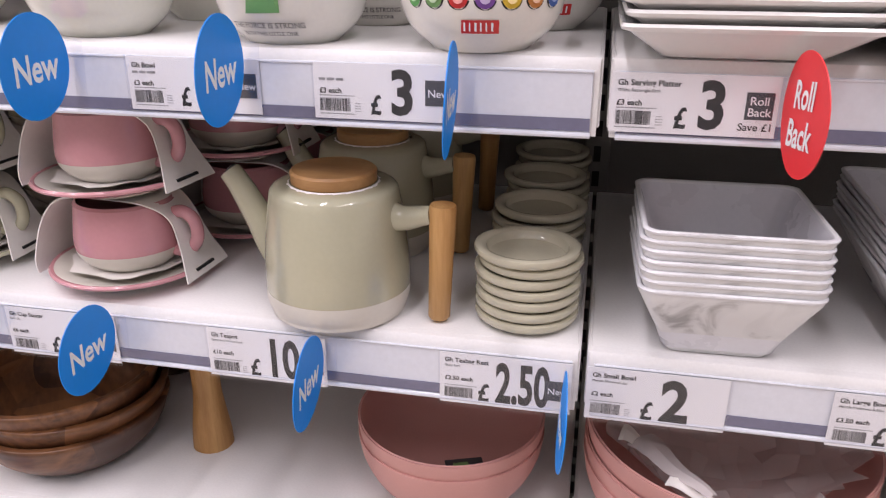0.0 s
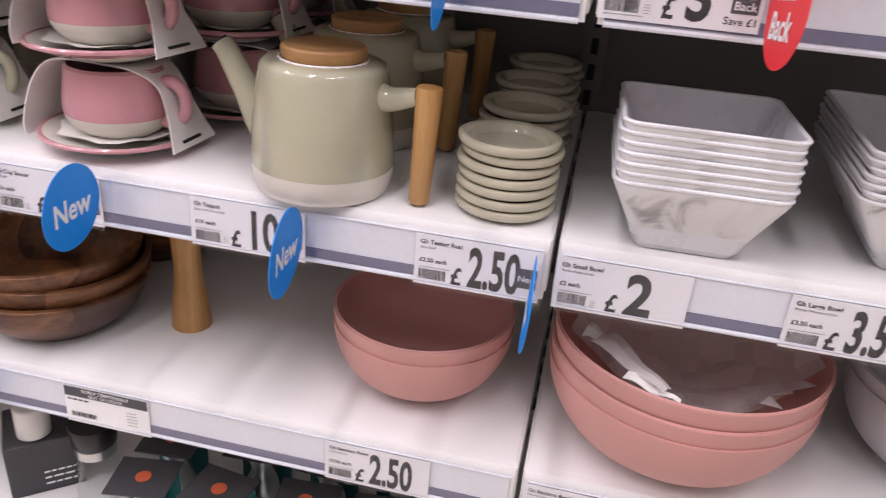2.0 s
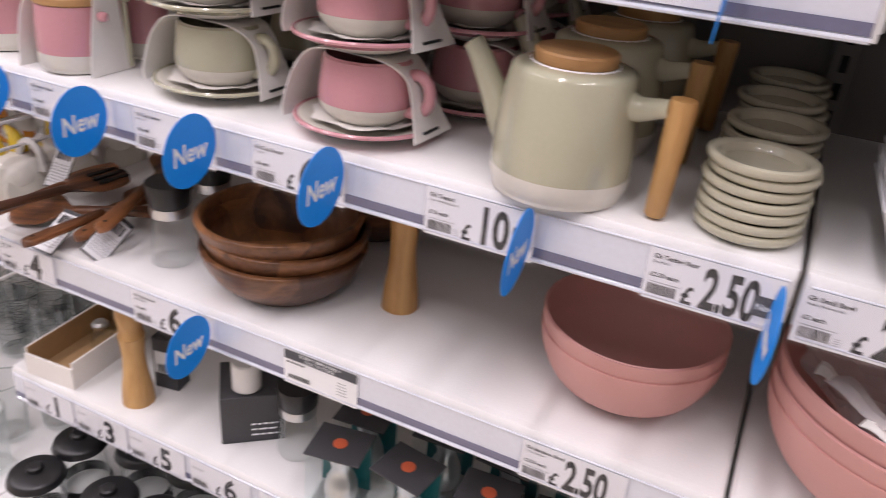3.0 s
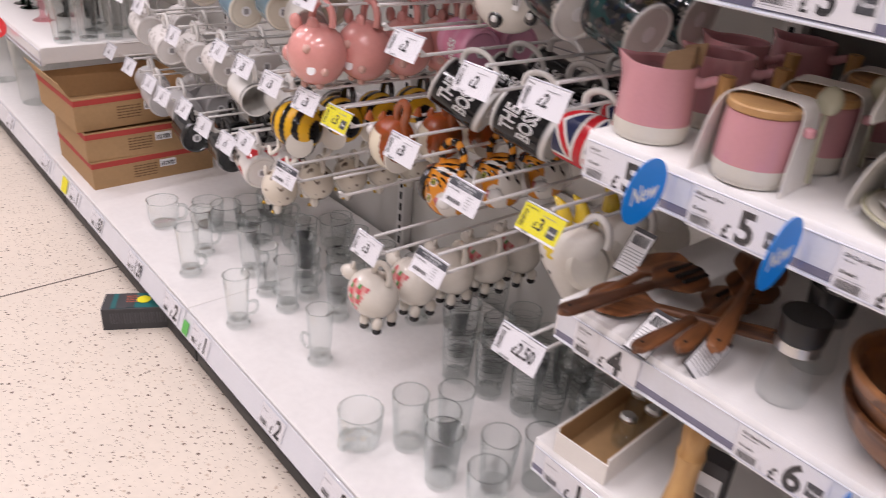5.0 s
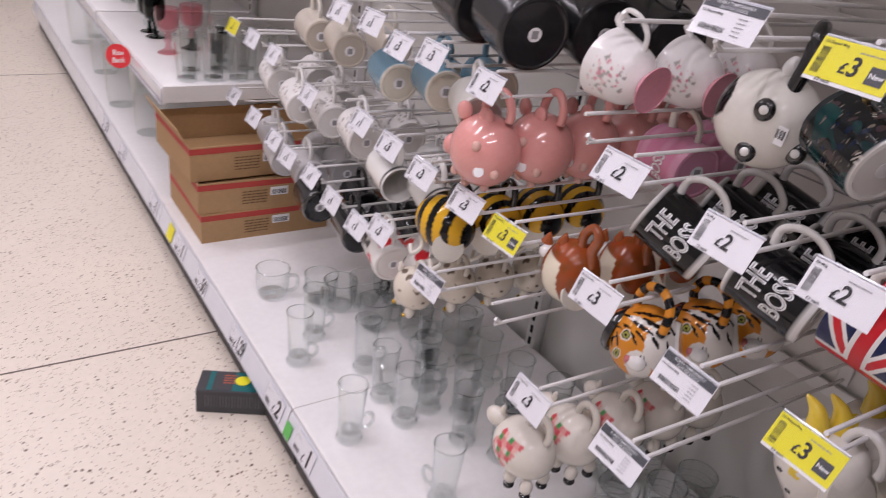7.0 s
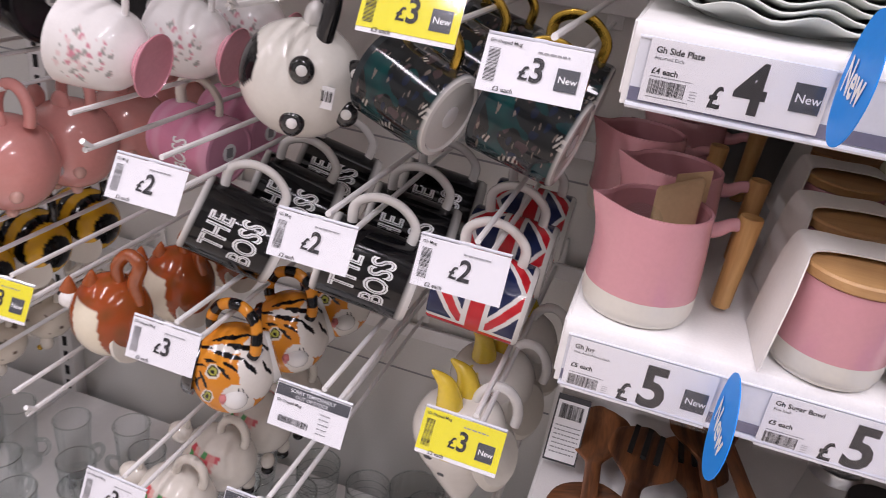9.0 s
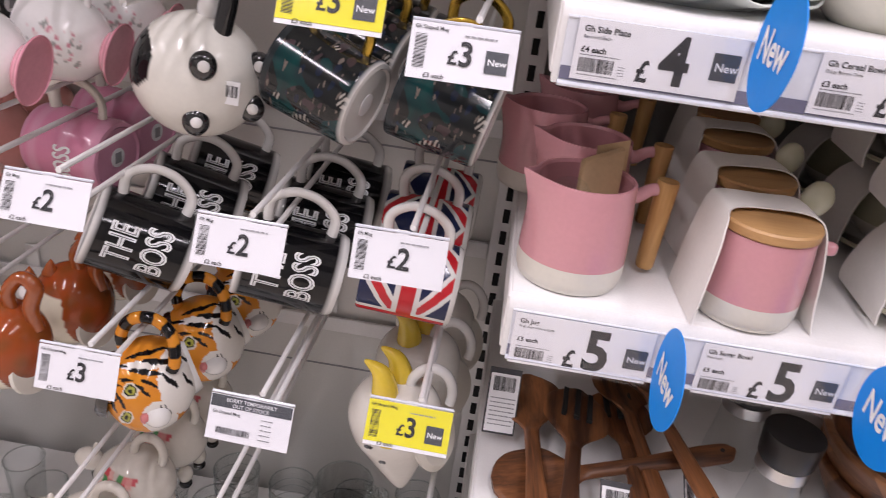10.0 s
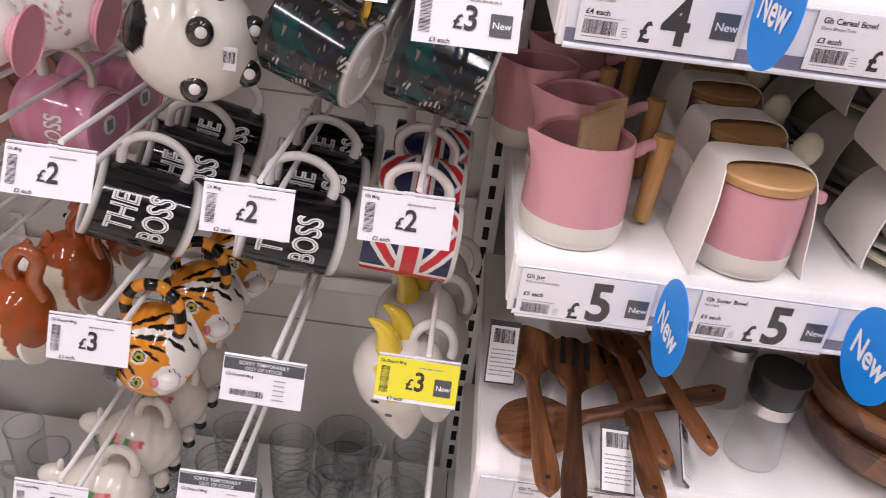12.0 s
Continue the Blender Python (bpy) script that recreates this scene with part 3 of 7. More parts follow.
for n, (lx, cost) in enumerate(((-0.956, "1"), (-0.850, "3"), (-0.744, "5"), (-0.632, "6"), (-0.515, "8"), (-0.30, "5"))):
    price_label(lx, FZ, price=cost, width=0.102, seed=30 + n)
for n, (lx, cost) in enumerate(((-1.10, "1.50"), (-1.30, "2"), (-1.53, "2"), (-1.86, "1"), (-2.02, "2"), (-2.26, "1.29"), (-2.55, "50"), (-2.75, "1"), (-3.05, "1"), (-3.5, "1"), (-3.8, "2"))):
    price_label(lx, DECK - 0.0543, y=-0.1818, tilt=-18, price=cost, width=0.088, seed=50 + n, mood="white paper label with a black price on the base rail")
for name, sx, sy, sz, m in (("yellow_tag", -1.0, -0.1636, DECK - 0.056, YELLOW_PAPER), ("yellow_tag", -2.83, -0.1636, DECK - 0.056, YELLOW_PAPER), ("green_tag", -1.905, -0.1642, DECK - 0.05, mat("green_tag_paper", (0.12, 0.5, 0.1), 0.5))):
    solid(name, block(0, 0.05 if "yellow" in name else 0.028, -0.0012, -0.0004, 0, 0.045 if "yellow" in name else 0.032), m, "small bright paper tag in the base price rail", "label", m=pose(sx, -0.1821, DECK - 0.0541, -18))


def wobbler(x, z, words=("New",), m=BLUE, turn=0.0, y=-0.004, tip=0.0, label="round blue plastic shelf wobbler printed New"):
    """A disc that stands out from the price rail like a flag, printed on both sides."""
    w = thing("shelf_wobbler", label, "shelf wobbler", pose(x, y, z, 0, tip, turn), "shelf wobblers")
    disc = bmesh.new()
    n, r = 56, 0.0385
    ring = [(0.038 * math.cos(2 * math.pi * k / n) * -1 - 0.0395, r * math.sin(2 * math.pi * k / n)) for k in range(n)]
    rows = []
    for dx in (-0.0004, 0.0004):
        rows.append([disc.verts.new((dx + 0.006 * ((-b) / 0.09) ** 2, b, c)) for b, c in ring])
    disc.faces.new(rows[0][::-1])
    disc.faces.new(rows[1])
    for k in range(n):
        disc.faces.new((rows[0][k], rows[0][(k + 1) % n], rows[1][(k + 1) % n], rows[1][k]))
    bmesh.ops.recalc_face_normals(disc, faces=disc.faces)
    part("disc", disc, m, w)
    size = 0.029 if len(words) == 1 else 0.024
    for side in (1, -1):
        for n_row, word in enumerate(words):
            bm = letters(word, size, 0.022, 0.86, "CENTER")
            zz = -0.0105 if len(words) == 1 else 0.004 - 0.024 * n_row
            for v in bm.verts:
                u = v.co.x * side
                yy = -0.0395 + u
                v.co = Vector((0.006 * (yy / 0.09) ** 2 + side * 0.0009, yy, v.co.z + zz + (0.12 * u * side if len(words) > 1 else 0)))
            part("word", bm, PRINT_WHITE, w, "white lettering")
    part("clip", block(-0.002, 0.012, -0.003, 0.0004, -0.026, 0.016), FILM, w, "clear plastic clip")
    return w


for wx, wz, wt in ((-0.862, MZ + 0.034, 8), (-0.705, MZ + 0.032, 4), (-0.553, MZ + 0.034, 8), (-0.397, MZ + 0.036, 10), (-0.203, MZ + 0.028, 6), (-0.003, MZ + 0.02, 2),
                   (-0.858, TZ + 0.050, 8), (-0.395, TZ + 0.042, 7), (-0.25, TZ + 0.044, 8), (-0.09, TZ + 0.03, 2), (-0.578, LZ + 0.03, 4)):
    wobbler(wx, wz, turn=0.4 * (4 - wt), tip=3)
wobbler(0.126, TZ + 0.03, ("Roll", "Back"), RED, turn=3, label="round red plastic shelf wobbler printed Roll Back")
wobbler(-3.32, 0.497, ("Roll", "Back"), RED, turn=-30, y=-0.152, label="round red plastic shelf wobbler printed Roll Back")

# ---- crockery on the middle shelf ----


def vessel(r_foot, r_belly, r_rim, h, wall=0.004, belly_z=0.45, foot_r=0.012, seg=44):
    """An open pot: its outside from the foot up, over the rim, and its inside down again."""
    out = [(0, 0.0015), (r_foot * 0.86, 0.0015), (r_foot * 0.9, 0.0), (r_foot, 0.0015), (r_foot + (r_belly - r_foot) * 0.75, foot_r), (r_belly, h * belly_z), (r_rim + (r_belly - r_rim) * 0.35, h * 0.8), (r_rim, h - 0.001)]
    inn = [(r_rim - wall * 0.5, h), (r_rim - wall, h - 0.002), (r_belly - wall, h * belly_z), (r_foot - wall * 0.2, foot_r + wall), (r_foot * 0.6, wall + 0.002), (0, wall + 0.001)]
    return lathe(smooth_profile(out, 4) + smooth_profile(inn, 4), seg)


def band(bm, z, upper=True):
    """Keeps the part of a vessel above or below a height, for two-colour glazing."""
    bmesh.ops.bisect_plane(bm, geom=list(bm.verts) + list(bm.edges) + list(bm.faces), plane_co=(0, 0, z), plane_no=(0, 0, -1 if upper else 1), clear_outer=True)
    return bm


def dipped(parent, make, split, upper_mat, label_up="", label_low="cream lower glaze"):
    part("glazed_body", band(make(), split, True), upper_mat, parent, label_up)
    part("cream_base", band(make(), split + 0.0001, False), CREAM, parent, label_low)


def teapot(m):
    t = thing("teapot", "sage green ceramic teapot with bamboo lid and handle", "teapot", m, "teapots")

    def body():
        return lathe(smooth_profile([(0, 0.001), (0.052, 0.001), (0.0585, 0.006), (0.0622, 0.020), (0.0612, 0.055), (0.0568, 0.09), (0.0545, 0.103)], 5) + smooth_profile([(0.0535, 0.1085), (0.0495, 0.1120), (0.038, 0.1135), (0, 0.114)], 3), 56)
    dipped(t, body, 0.024, SAGE, "sage green upper glaze")
    frill = bmesh.new()
    n = 72
    low = [frill.verts.new((0.037 * math.cos(6.2832 * k / n), 0.037 * math.sin(6.2832 * k / n), 0.1145)) for k in range(n)]
    out = [frill.verts.new(((0.0405 + 0.0016 * math.sin(k * 1.9)) * math.cos(6.2832 * k / n), (0.0405 + 0.0016 * math.sin(k * 1.9)) * math.sin(6.2832 * k / n), 0.1128 - 0.0022 * abs(math.sin(k * 0.95)))) for k in range(n)]
    for k in range(n):
        frill.faces.new((low[k], low[(k + 1) % n], out[(k + 1) % n], out[k]))
    part("lid_seal", frill, CARD, t, "frilled white lid seal")
    part("lid", lathe([(0, 0.113), (0.033, 0.113), (0.0355, 0.1145), (0.036, 0.123), (0.034, 0.1248), (0, 0.125)], 44), LID_WOOD, t, "round bamboo lid")
    sp = spline([(-0.050, 0, 0.036), (-0.063, 0, 0.052), (-0.076, 0, 0.074), (-0.093, 0, 0.102), (-0.101, 0, 0.112)], 6)
    spout = tube(sp, [0.019, 0.0155, 0.0125, 0.0105, 0.0098], 18)
    part("spout", spout, SAGE, t)
    part("spout_mouth", moved(lathe([(0, 0.0002), (0.0078, 0.0002), (0.0078, -0.004), (0, -0.004)], 18), Matrix.Translation((-0.1013, 0, 0.1123)) @ Euler((0, -0.95, 0)).to_matrix().to_4x4()), BLACK, t)
    part("handle_stub", tube(spline([(0.048, 0, 0.089), (0.062, 0, 0.088), (0.078, 0, 0.092), (0.086, 0, 0.0935)], 4), [0.0140, 0.0105, 0.0084, 0.0076], 18), SAGE, t)
    part("handle_grip", moved(lathe([(0, 0), (0.0078, 0), (0.0092, 0.002), (0.0100, 0.05), (0.0112, 0.098), (0.0104, 0.1005), (0, 0.101)], 24), pose(0.0925, 0, 0.003, 0, 2, 0)), BEECH, t, "turned bamboo grip")
    return t


pot = teapot(pose(-0.202, 0.042, MID, 0, 0, -8))
copy_thing(pot, pose(-0.212, 0.19, MID, 0, 0, -6))
copy_thing(pot, pose(-0.205, 0.33, MID, 0, 0, -9))


def cup_set(m, glaze, color, spin=0):
    """Two cups on saucers, one set above the other, each held in a white card sleeve."""
    s = thing("cup_and_saucer", f"{color} and cream cup on a saucer in a white card sleeve", "cup", m @ Matrix.Scale(1.16, 4), f"{color} cups in sleeves")
    sau = [(0, 0.0015), (0.03, 0.0015), (0.033, 0.0), (0.036, 0.0018), (0.05, 0.0065), (0.0625, 0.0125), (0.0632, 0.0138), (0.0615, 0.0142), (0.048, 0.0092), (0.034, 0.0058), (0, 0.0055)]
    part("saucer", lathe(sau, 48), CREAM, s, "cream saucer")
    part("saucer_glaze", lathe([(0.052, 0.0068), (0.0645, 0.0116), (0.0650, 0.0134), (0.0636, 0.0150), (0.0610, 0.0143), (0.0625, 0.0128), (0.052, 0.0078)], 48), glaze, s, f"{color} glazed rim")
    tis = bmesh.new()
    rnd = random.Random(5)
    c0 = tis.verts.new((0, 0, 0.0085))
    edge = [tis.verts.new(((0.047 + rnd.uniform(-0.006, 0.005)) * math.cos(a * 0.3142), (0.047 + rnd.uniform(-0.006, 0.005)) * math.sin(a * 0.3142), 0.0125 + rnd.uniform(0, 0.0035))) for a in range(20)]
    for k in range(20):
        tis.faces.new((c0, edge[k], edge[(k + 1) % 20]))
    part("tissue", tis, CARD, s, "crumpled white tissue")

    def cup():
        return moved(vessel(0.027, 0.0435, 0.0395, 0.058, 0.003, 0.42), Matrix.Translation((0, 0, 0.0085)))
    dipped(s, cup, 0.0285, glaze, f"{color} upper glaze")
    ear = spline([(0.039, 0, 0.055), (0.051, 0, 0.058), (0.061, 0, 0.051), (0.062, 0, 0.037), (0.054, 0, 0.0265), (0.041, 0, 0.0245)], 5)
    part("cup_handle", tube(ear, 0.0052, 12), glaze, s)
    pts = [(-0.0645, 0.006), (-0.0655, 0.018), (-0.059, 0.046), (-0.047, 0.064), (-0.03, 0.0695), (0.005, 0.07), (0.032, 0.0675), (0.046, 0.055), (0.055, 0.034), (0.064, 0.014), (0.066, 0.008)]
    wid = [(-0.036, 0.036), (-0.036, 0.036), (-0.031, 0.031), (-0.027, 0.027), (-0.025, 0.025), (-0.024, 0.024), (-0.022, 0.024), (-0.013, 0.022), (-0.016, 0.024), (-0.025, 0.030), (-0.027, 0.032)]
    part("card_sleeve", ribbon(pts, wid), CARD, s, "folded white card sleeve")
    part("sleeve_slot", block(0.0628, 0.0668, -0.012, 0.012, 0.0130, 0.0150), SLOT, s)
    return s


pink_set = cup_set(pose(-0.418, 0.070, MID, 0, 0, -4), PINK, "pink")
copy_thing(pink_set, pose(-0.420, 0.071, MID + 0.085, 0, -1.5, -9))
for dy in (0.145, 0.29):
    copy_thing(pink_set, pose(-0.362, 0.066 + dy, MID, 0, 0, 5))
    copy_thing(pink_set, pose(-0.368, 0.066 + dy, MID + 0.085, 0, 0, -3))
sage_set = cup_set(pose(-0.614, 0.080, MID, 0, 0, 0), SAGE, "sage")
copy_thing(sage_set, pose(-0.618, 0.081, MID + 0.085, 0, -1, -3))
for dy in (0.145, 0.29):
    copy_thing(sage_set, pose(-0.60, 0.085 + dy, MID, 0, 0, 4))
    copy_thing(sage_set, pose(-0.60, 0.085 + dy, MID + 0.085))


def teabag_rest(m):
    return solid("teabag_rest", lathe([(0, 0.0012), (0.030, 0.0012), (0.033, 0.0), (0.036, 0.0008), (0.0435, 0.0042), (0.0460, 0.0066), (0.0468, 0.0092), (0.0461, 0.0116), (0.0437, 0.0127), (0.0385, 0.0119), (0.0364, 0.0104), (0.0345, 0.0050), (0.033, 0.0036), (0, 0.0034)], 48), REST, "small round grey-green glazed teabag rest", "dish", group="stacked teabag rests", m=m)


rest = teabag_rest(pose(-0.039, 0.052, MID) @ Matrix.Scale(0.94, 4))
rnd = random.Random(11)
for k in range(1, 7):
    copy_thing(rest, pose(-0.039 + rnd.uniform(-0.002, 0.002), 0.052 + rnd.uniform(-0.002, 0.002), MID + 0.0094 * k, rnd.uniform(-0.6, 0.6), rnd.uniform(-0.6, 0.6), k * 40))
for y, count in ((0.152, 7), (0.256, 7), (0.36, 7)):
    for k in range(count):
        copy_thing(rest, pose(-0.040 + rnd.uniform(-0.002, 0.002), y + rnd.uniform(-0.002, 0.002), MID + 0.0097 * k, 0, 0, k * 50))


def jug(m, bag=True):
    j = thing("milk_jug", "pink and cream ceramic jug with a bamboo handle", "jug", m, "pink jugs")

    def body():
        bm = lathe(smooth_profile([(0, 0.001), (0.038, 0.001), (0.0425, 0.004), (0.0448, 0.014), (0.0435, 0.05), (0.0405, 0.086)], 5) + [(0.0398, 0.0888), (0.0378, 0.0888), (0.037, 0.086)] + smooth_profile([(0.037, 0.086), (0.040, 0.05), (0.041, 0.016), (0.036, 0.006), (0, 0.005)], 4), 64)
        for v in bm.verts:
            a = math.atan2(v.co.y, -v.co.x)
            k = max(0.0, 1 - abs(a) / 0.55) ** 1.4 * max(0.0, (v.co.z - 0.035) / 0.054) ** 2
            v.co.x -= 0.015 * k
            v.co.z += 0.005 * k
        return bm
    dipped(j, body, 0.0225, PINK, "pink upper glaze")
    part("handle_stub", tube(spline([(0.037, 0, 0.072), (0.048, 0, 0.072), (0.058, 0, 0.077), (0.064, 0, 0.078)], 4), [0.0085, 0.0062, 0.0052, 0.0055], 14), PINK, j)
    part("handle_grip", moved(lathe([(0, 0), (0.0068, 0), (0.0078, 0.002), (0.0085, 0.04), (0.0094, 0.078), (0.0088, 0.0798), (0, 0.08)], 22), pose(0.071, 0, 0.006, 0, 2, 0)), BEECH, j, "turned bamboo grip")
    if bag:
        bm = block(-0.016, 0.018, -0.004, 0.006, 0.045, 0.104, 0.002)
        for v in bm.verts:
            v.co.z += 0.35 * v.co.x + 0.0015 * math.sin(v.co.x * 900)
            v.co.y += 0.12 * (v.co.z - 0.05)
        part("paper_bag", moved(bm, pose(0.014, 0.004, -0.002, 0, 0, -8)), KRAFT, j, "brown paper bag")
        flap = block(0.004, 0.030, -0.001, 0.001, 0.085, 0.112)
        for v in flap.verts:
            v.co.z += 0.3 * (v.co.x - 0.004)
        part("paper_flap", moved(flap, pose(0.006, 0.002, -0.004, -12, 0, -14)), KRAFT, j)
        part("plastic_wrap", moved(lathe(smooth_profile([(0, 0.06), (0.014, 0.062), (0.018, 0.075), (0.013, 0.088), (0, 0.093)], 3), 14), pose(-0.012, 0, -0.006)), PACK, j, "clear plastic wrap")
    return j


first_jug = jug(pose(-0.938, 0.057, MID, 0, 0, 20))
back_jug = jug(pose(-0.930, 0.168, MID, 0, 0, 12), False)
copy_thing(back_jug, pose(-0.966, 0.262, MID, 0, 0, 8))
copy_thing(back_jug, pose(-0.925, 0.365, MID, 0, 0, -5))


def sugar_bowl(m):
    s = thing("sugar_bowl", "pink and cream lidded sugar bowl in a white card sleeve", "sugar bowl", m, "sugar bowls in sleeves")

    def body():
        return lathe(smooth_profile([(0, 0.001), (0.034, 0.001), (0.0375, 0.004), (0.0405, 0.013), (0.0398, 0.05), (0.038, 0.073)], 5) + [(0.037, 0.075), (0, 0.0755)], 48)
    dipped(s, body, 0.022, PINK, "pink upper glaze")
    part("lid", lathe([(0, 0.0755), (0.0375, 0.0755), (0.0392, 0.077), (0.0395, 0.083), (0.038, 0.0848), (0, 0.085)], 44), LID_WOOD, s, "round bamboo lid")
    pts = [(-0.049, 0.0006), (-0.0465, 0.03), (-0.0425, 0.064), (-0.0385, 0.083), (-0.031, 0.0885), (0.0, 0.0885), (0.03, 0.0885), (0.041, 0.08), (0.044, 0.05), (0.045, 0.02), (0.047, 0.0006)]
    wid = [(-0.037, 0.04), (-0.036, 0.04), (-0.031, 0.038), (-0.02, 0.036), (-0.004, 0.036), (0.004, 0.036), (0.0, 0.036), (-0.008, 0.03), (-0.018, 0.03), (-0.024, 0.034), (-0.028, 0.036)]
    part("card_sleeve", ribbon(pts, wid), CARD, s, "folded white card sleeve")
    part("knob", moved(lathe(smooth_profile([(0, -0.006), (0.005, -0.004), (0.006, 0), (0.005, 0.004), (0, 0.006)], 3), 14), pose(0.050, -0.004, 0.066)), PINK, s)
    spoon = lathe(smooth_profile([(0, -0.0155), (0.009, -0.012), (0.0135, 0), (0.009, 0.011), (0.003, 0.0145), (0, 0.015)], 4), 24)
    for v in spoon.verts:
        v.co.y *= 0.62
    part("spoon_bowl", moved(spoon, pose(0.047, 0.034, 0.092, 0, 8, 0)), SAGE, s, "sage ceramic spoon")
    part("spoon_stem", tube([(0.046, 0.034, 0.082), (0.049, 0.034, 0.004)], 0.003, 10), SAGE, s)
    return s


sugar = sugar_bowl(pose(-0.796, 0.040, MID, 0, 0, 4))
copy_thing(sugar, pose(-0.786, 0.142, MID, 0, 0, 8))
copy_thing(sugar, pose(-0.774, 0.262, MID, 0, 0, 3))
copy_thing(sugar, pose(-0.764, 0.357, MID, 0, 0, 6))


def square_bowl(rim, base, h, m, label, group):
    """A square melamine bowl with marble print outside and a plain grey inside."""
    def ring(half, z, corner, bm, n=5):
        out = []
        for q in range(4):
            cx, cy = ((1, 1), (-1, 1), (-1, -1), (1, -1))[q]
            for k in range(n + 1):
                a = math.pi / 2 * (q + k / n)
                out.append(bm.verts.new((cx * (half - corner) + corner * math.cos(a), cy * (half - corner) + corner * math.sin(a), z)))
        return out

    def skin(spec, cap0, cap1):
        bm = bmesh.new()
        rings = [ring(a, z, c, bm) for a, z, c in spec]
        for a, b in zip(rings, rings[1:]):
            for k in range(len(a)):
                j = (k + 1) % len(a)
                bm.faces.new((a[k], a[j], b[j], b[k]))
        if cap0:
            bm.faces.new(rings[0][::-1])
        if cap1:
            bm.faces.new(rings[-1])
        bmesh.ops.recalc_face_normals(bm, faces=bm.faces)
        return bm
    b = thing("square_bowl", label, "bowl", m, group)
    r, f = rim / 2, base / 2
    part("marbled_outside", skin([(f - 0.002, 0.0, 0.008), (f, 0.0012, 0.009), (f + (r - f) * 0.93, h - 0.006, 0.011), (r - 0.0015, h - 0.0035, 0.012), (r - 0.0025, h - 0.0028, 0.012)], True, False), MARBLE, b, "white and grey marble print", 50)
    part("rim", skin([(r - 0.003, h - 0.0034, 0.012), (r - 0.0006, h - 0.003, 0.0125), (r, h - 0.0012, 0.0128), (r - 0.001, h, 0.0125), (r - 0.0032, h - 0.0002, 0.012), (r - 0.0045, h - 0.0018, 0.0115), (r - 0.0045, h - 0.0032, 0.0115)], False, False), RIM_WHITE, b, "glossy white rim", 60)
    part("grey_inside", skin([(r - 0.0038, h - 0.0008, 0.0118), (r - 0.006, h - 0.006, 0.011), (f + 0.004, 0.006, 0.01), (f - 0.004, 0.0035, 0.008)], False, True), GREY_MELAMINE, b, "plain grey inside", 50)
    return b


small = square_bowl(0.1335, 0.076, 0.064, pose(0.111, 0.053, MID, 0, 0, 1.5), "small square marble melamine bowl with grey inside", "stacked small square bowls")
for k in range(1, 7):
    copy_thing(small, pose(0.111 + 0.0008 * math.sin(k * 2.1), 0.053 + 0.0008 * math.cos(k * 1.3), MID + 0.0076 * k, 0, 0, 1.5 + math.sin(k)))
large = square_bowl(0.209, 0.13, 0.068, pose(0.332, 0.108, MID, 0, 0, -2), "large square marble melamine bowl with grey inside", "stacked large square bowls")
for k in range(1, 7):
    copy_thing(large, pose(0.332, 0.108, MID + 0.0060 * k, 0, 0, -2 + math.sin(k * 2)))

# ---- bowls and platters on the upper shelf ----


def round_bowl(m, glaze_fn, label, r=0.072, h=0.066, group="decorated cereal bowls", foot=0.044):
    b = thing("cereal_bowl", label, "bowl", m, group)
    out = [(0, 0.002), (foot - 0.004, 0.002), (foot - 0.002, 0.0), (foot, 0.0015), (r * 0.86, h * 0.28), (r * 0.985, h * 0.6), (r, h * 0.97), (r - 0.002, h), (r - 0.004, h * 0.97), (r * 0.93, h * 0.55), (r * 0.78, h * 0.25), (r * 0.4, 0.008), (0, 0.007)]
    part("bowl", lathe(smooth_profile(out, 5), 72), GLAZE, b, "", 35, glaze_fn)
    return b


def spots(seed, count, zlo, zhi, size, colors, base):
    """A glaze with round painted blots, in angle and height about the axis."""
    rnd2 = random.Random(seed)
    dots = [(rnd2.uniform(-math.pi, math.pi), rnd2.uniform(zlo, zhi), rnd2.uniform(0.5, 1.0) * size, rnd2.choice(colors)) for _ in range(count)]

    def fn(co):
        r = math.hypot(co.x, co.y)
        a = math.atan2(co.y, co.x)
        out = base
        for da, dz, s, c in dots:
            d = (a - da + math.pi) % (2 * math.pi) - math.pi
            if (d * r) ** 2 + (co.z - dz) ** 2 < s * s:
                out = c
        return out
    return fn


IVORY = (0.74, 0.72, 0.66)
pale = round_bowl(pose(-0.400, 0.056, TOP, 0, 0, 10) @ Matrix.Scale(0.82, 4), spots(3, 16, 0.025, 0.055, 0.011, [(0.70, 0.72, 0.50), (0.74, 0.66, 0.66), (0.5, 0.48, 0.5)], (0.74, 0.73, 0.64)), "pale cream ceramic bowl with faint pastel print")
copy_thing(pale, pose(-0.375, 0.200, TOP, 0, 0, 60))
green = round_bowl(pose(-0.230, 0.048, TOP) @ Matrix.Scale(0.82, 4), lambda co: IVORY, "ivory ceramic bowl printed with a green coat and lettering")


def wrap(bm, r_at, centre, z, lift=0.0008):
    """Lays flat lettering or shapes round an upright vessel, about the angle that faces -y."""
    for v in bm.verts:
        zz = v.co.z + z
        r = r_at(zz) + lift
        a = -math.pi / 2 + centre + v.co.x / r
        v.co = Vector((r * math.cos(a), r * math.sin(a), zz))
    return bm


def bowl_r(zz):
    return float(np.interp(zz / 0.066, (0, 0.05, 0.28, 0.6, 0.97), (0.044, 0.05, 0.0625, 0.0712, 0.0722)))


def flat(outline, steps=1):
    bm = bmesh.new()
    bm.faces.new([bm.verts.new((x, 0, z)) for x, z in outline])
    bmesh.ops.triangulate(bm, faces=bm.faces)
    return bm


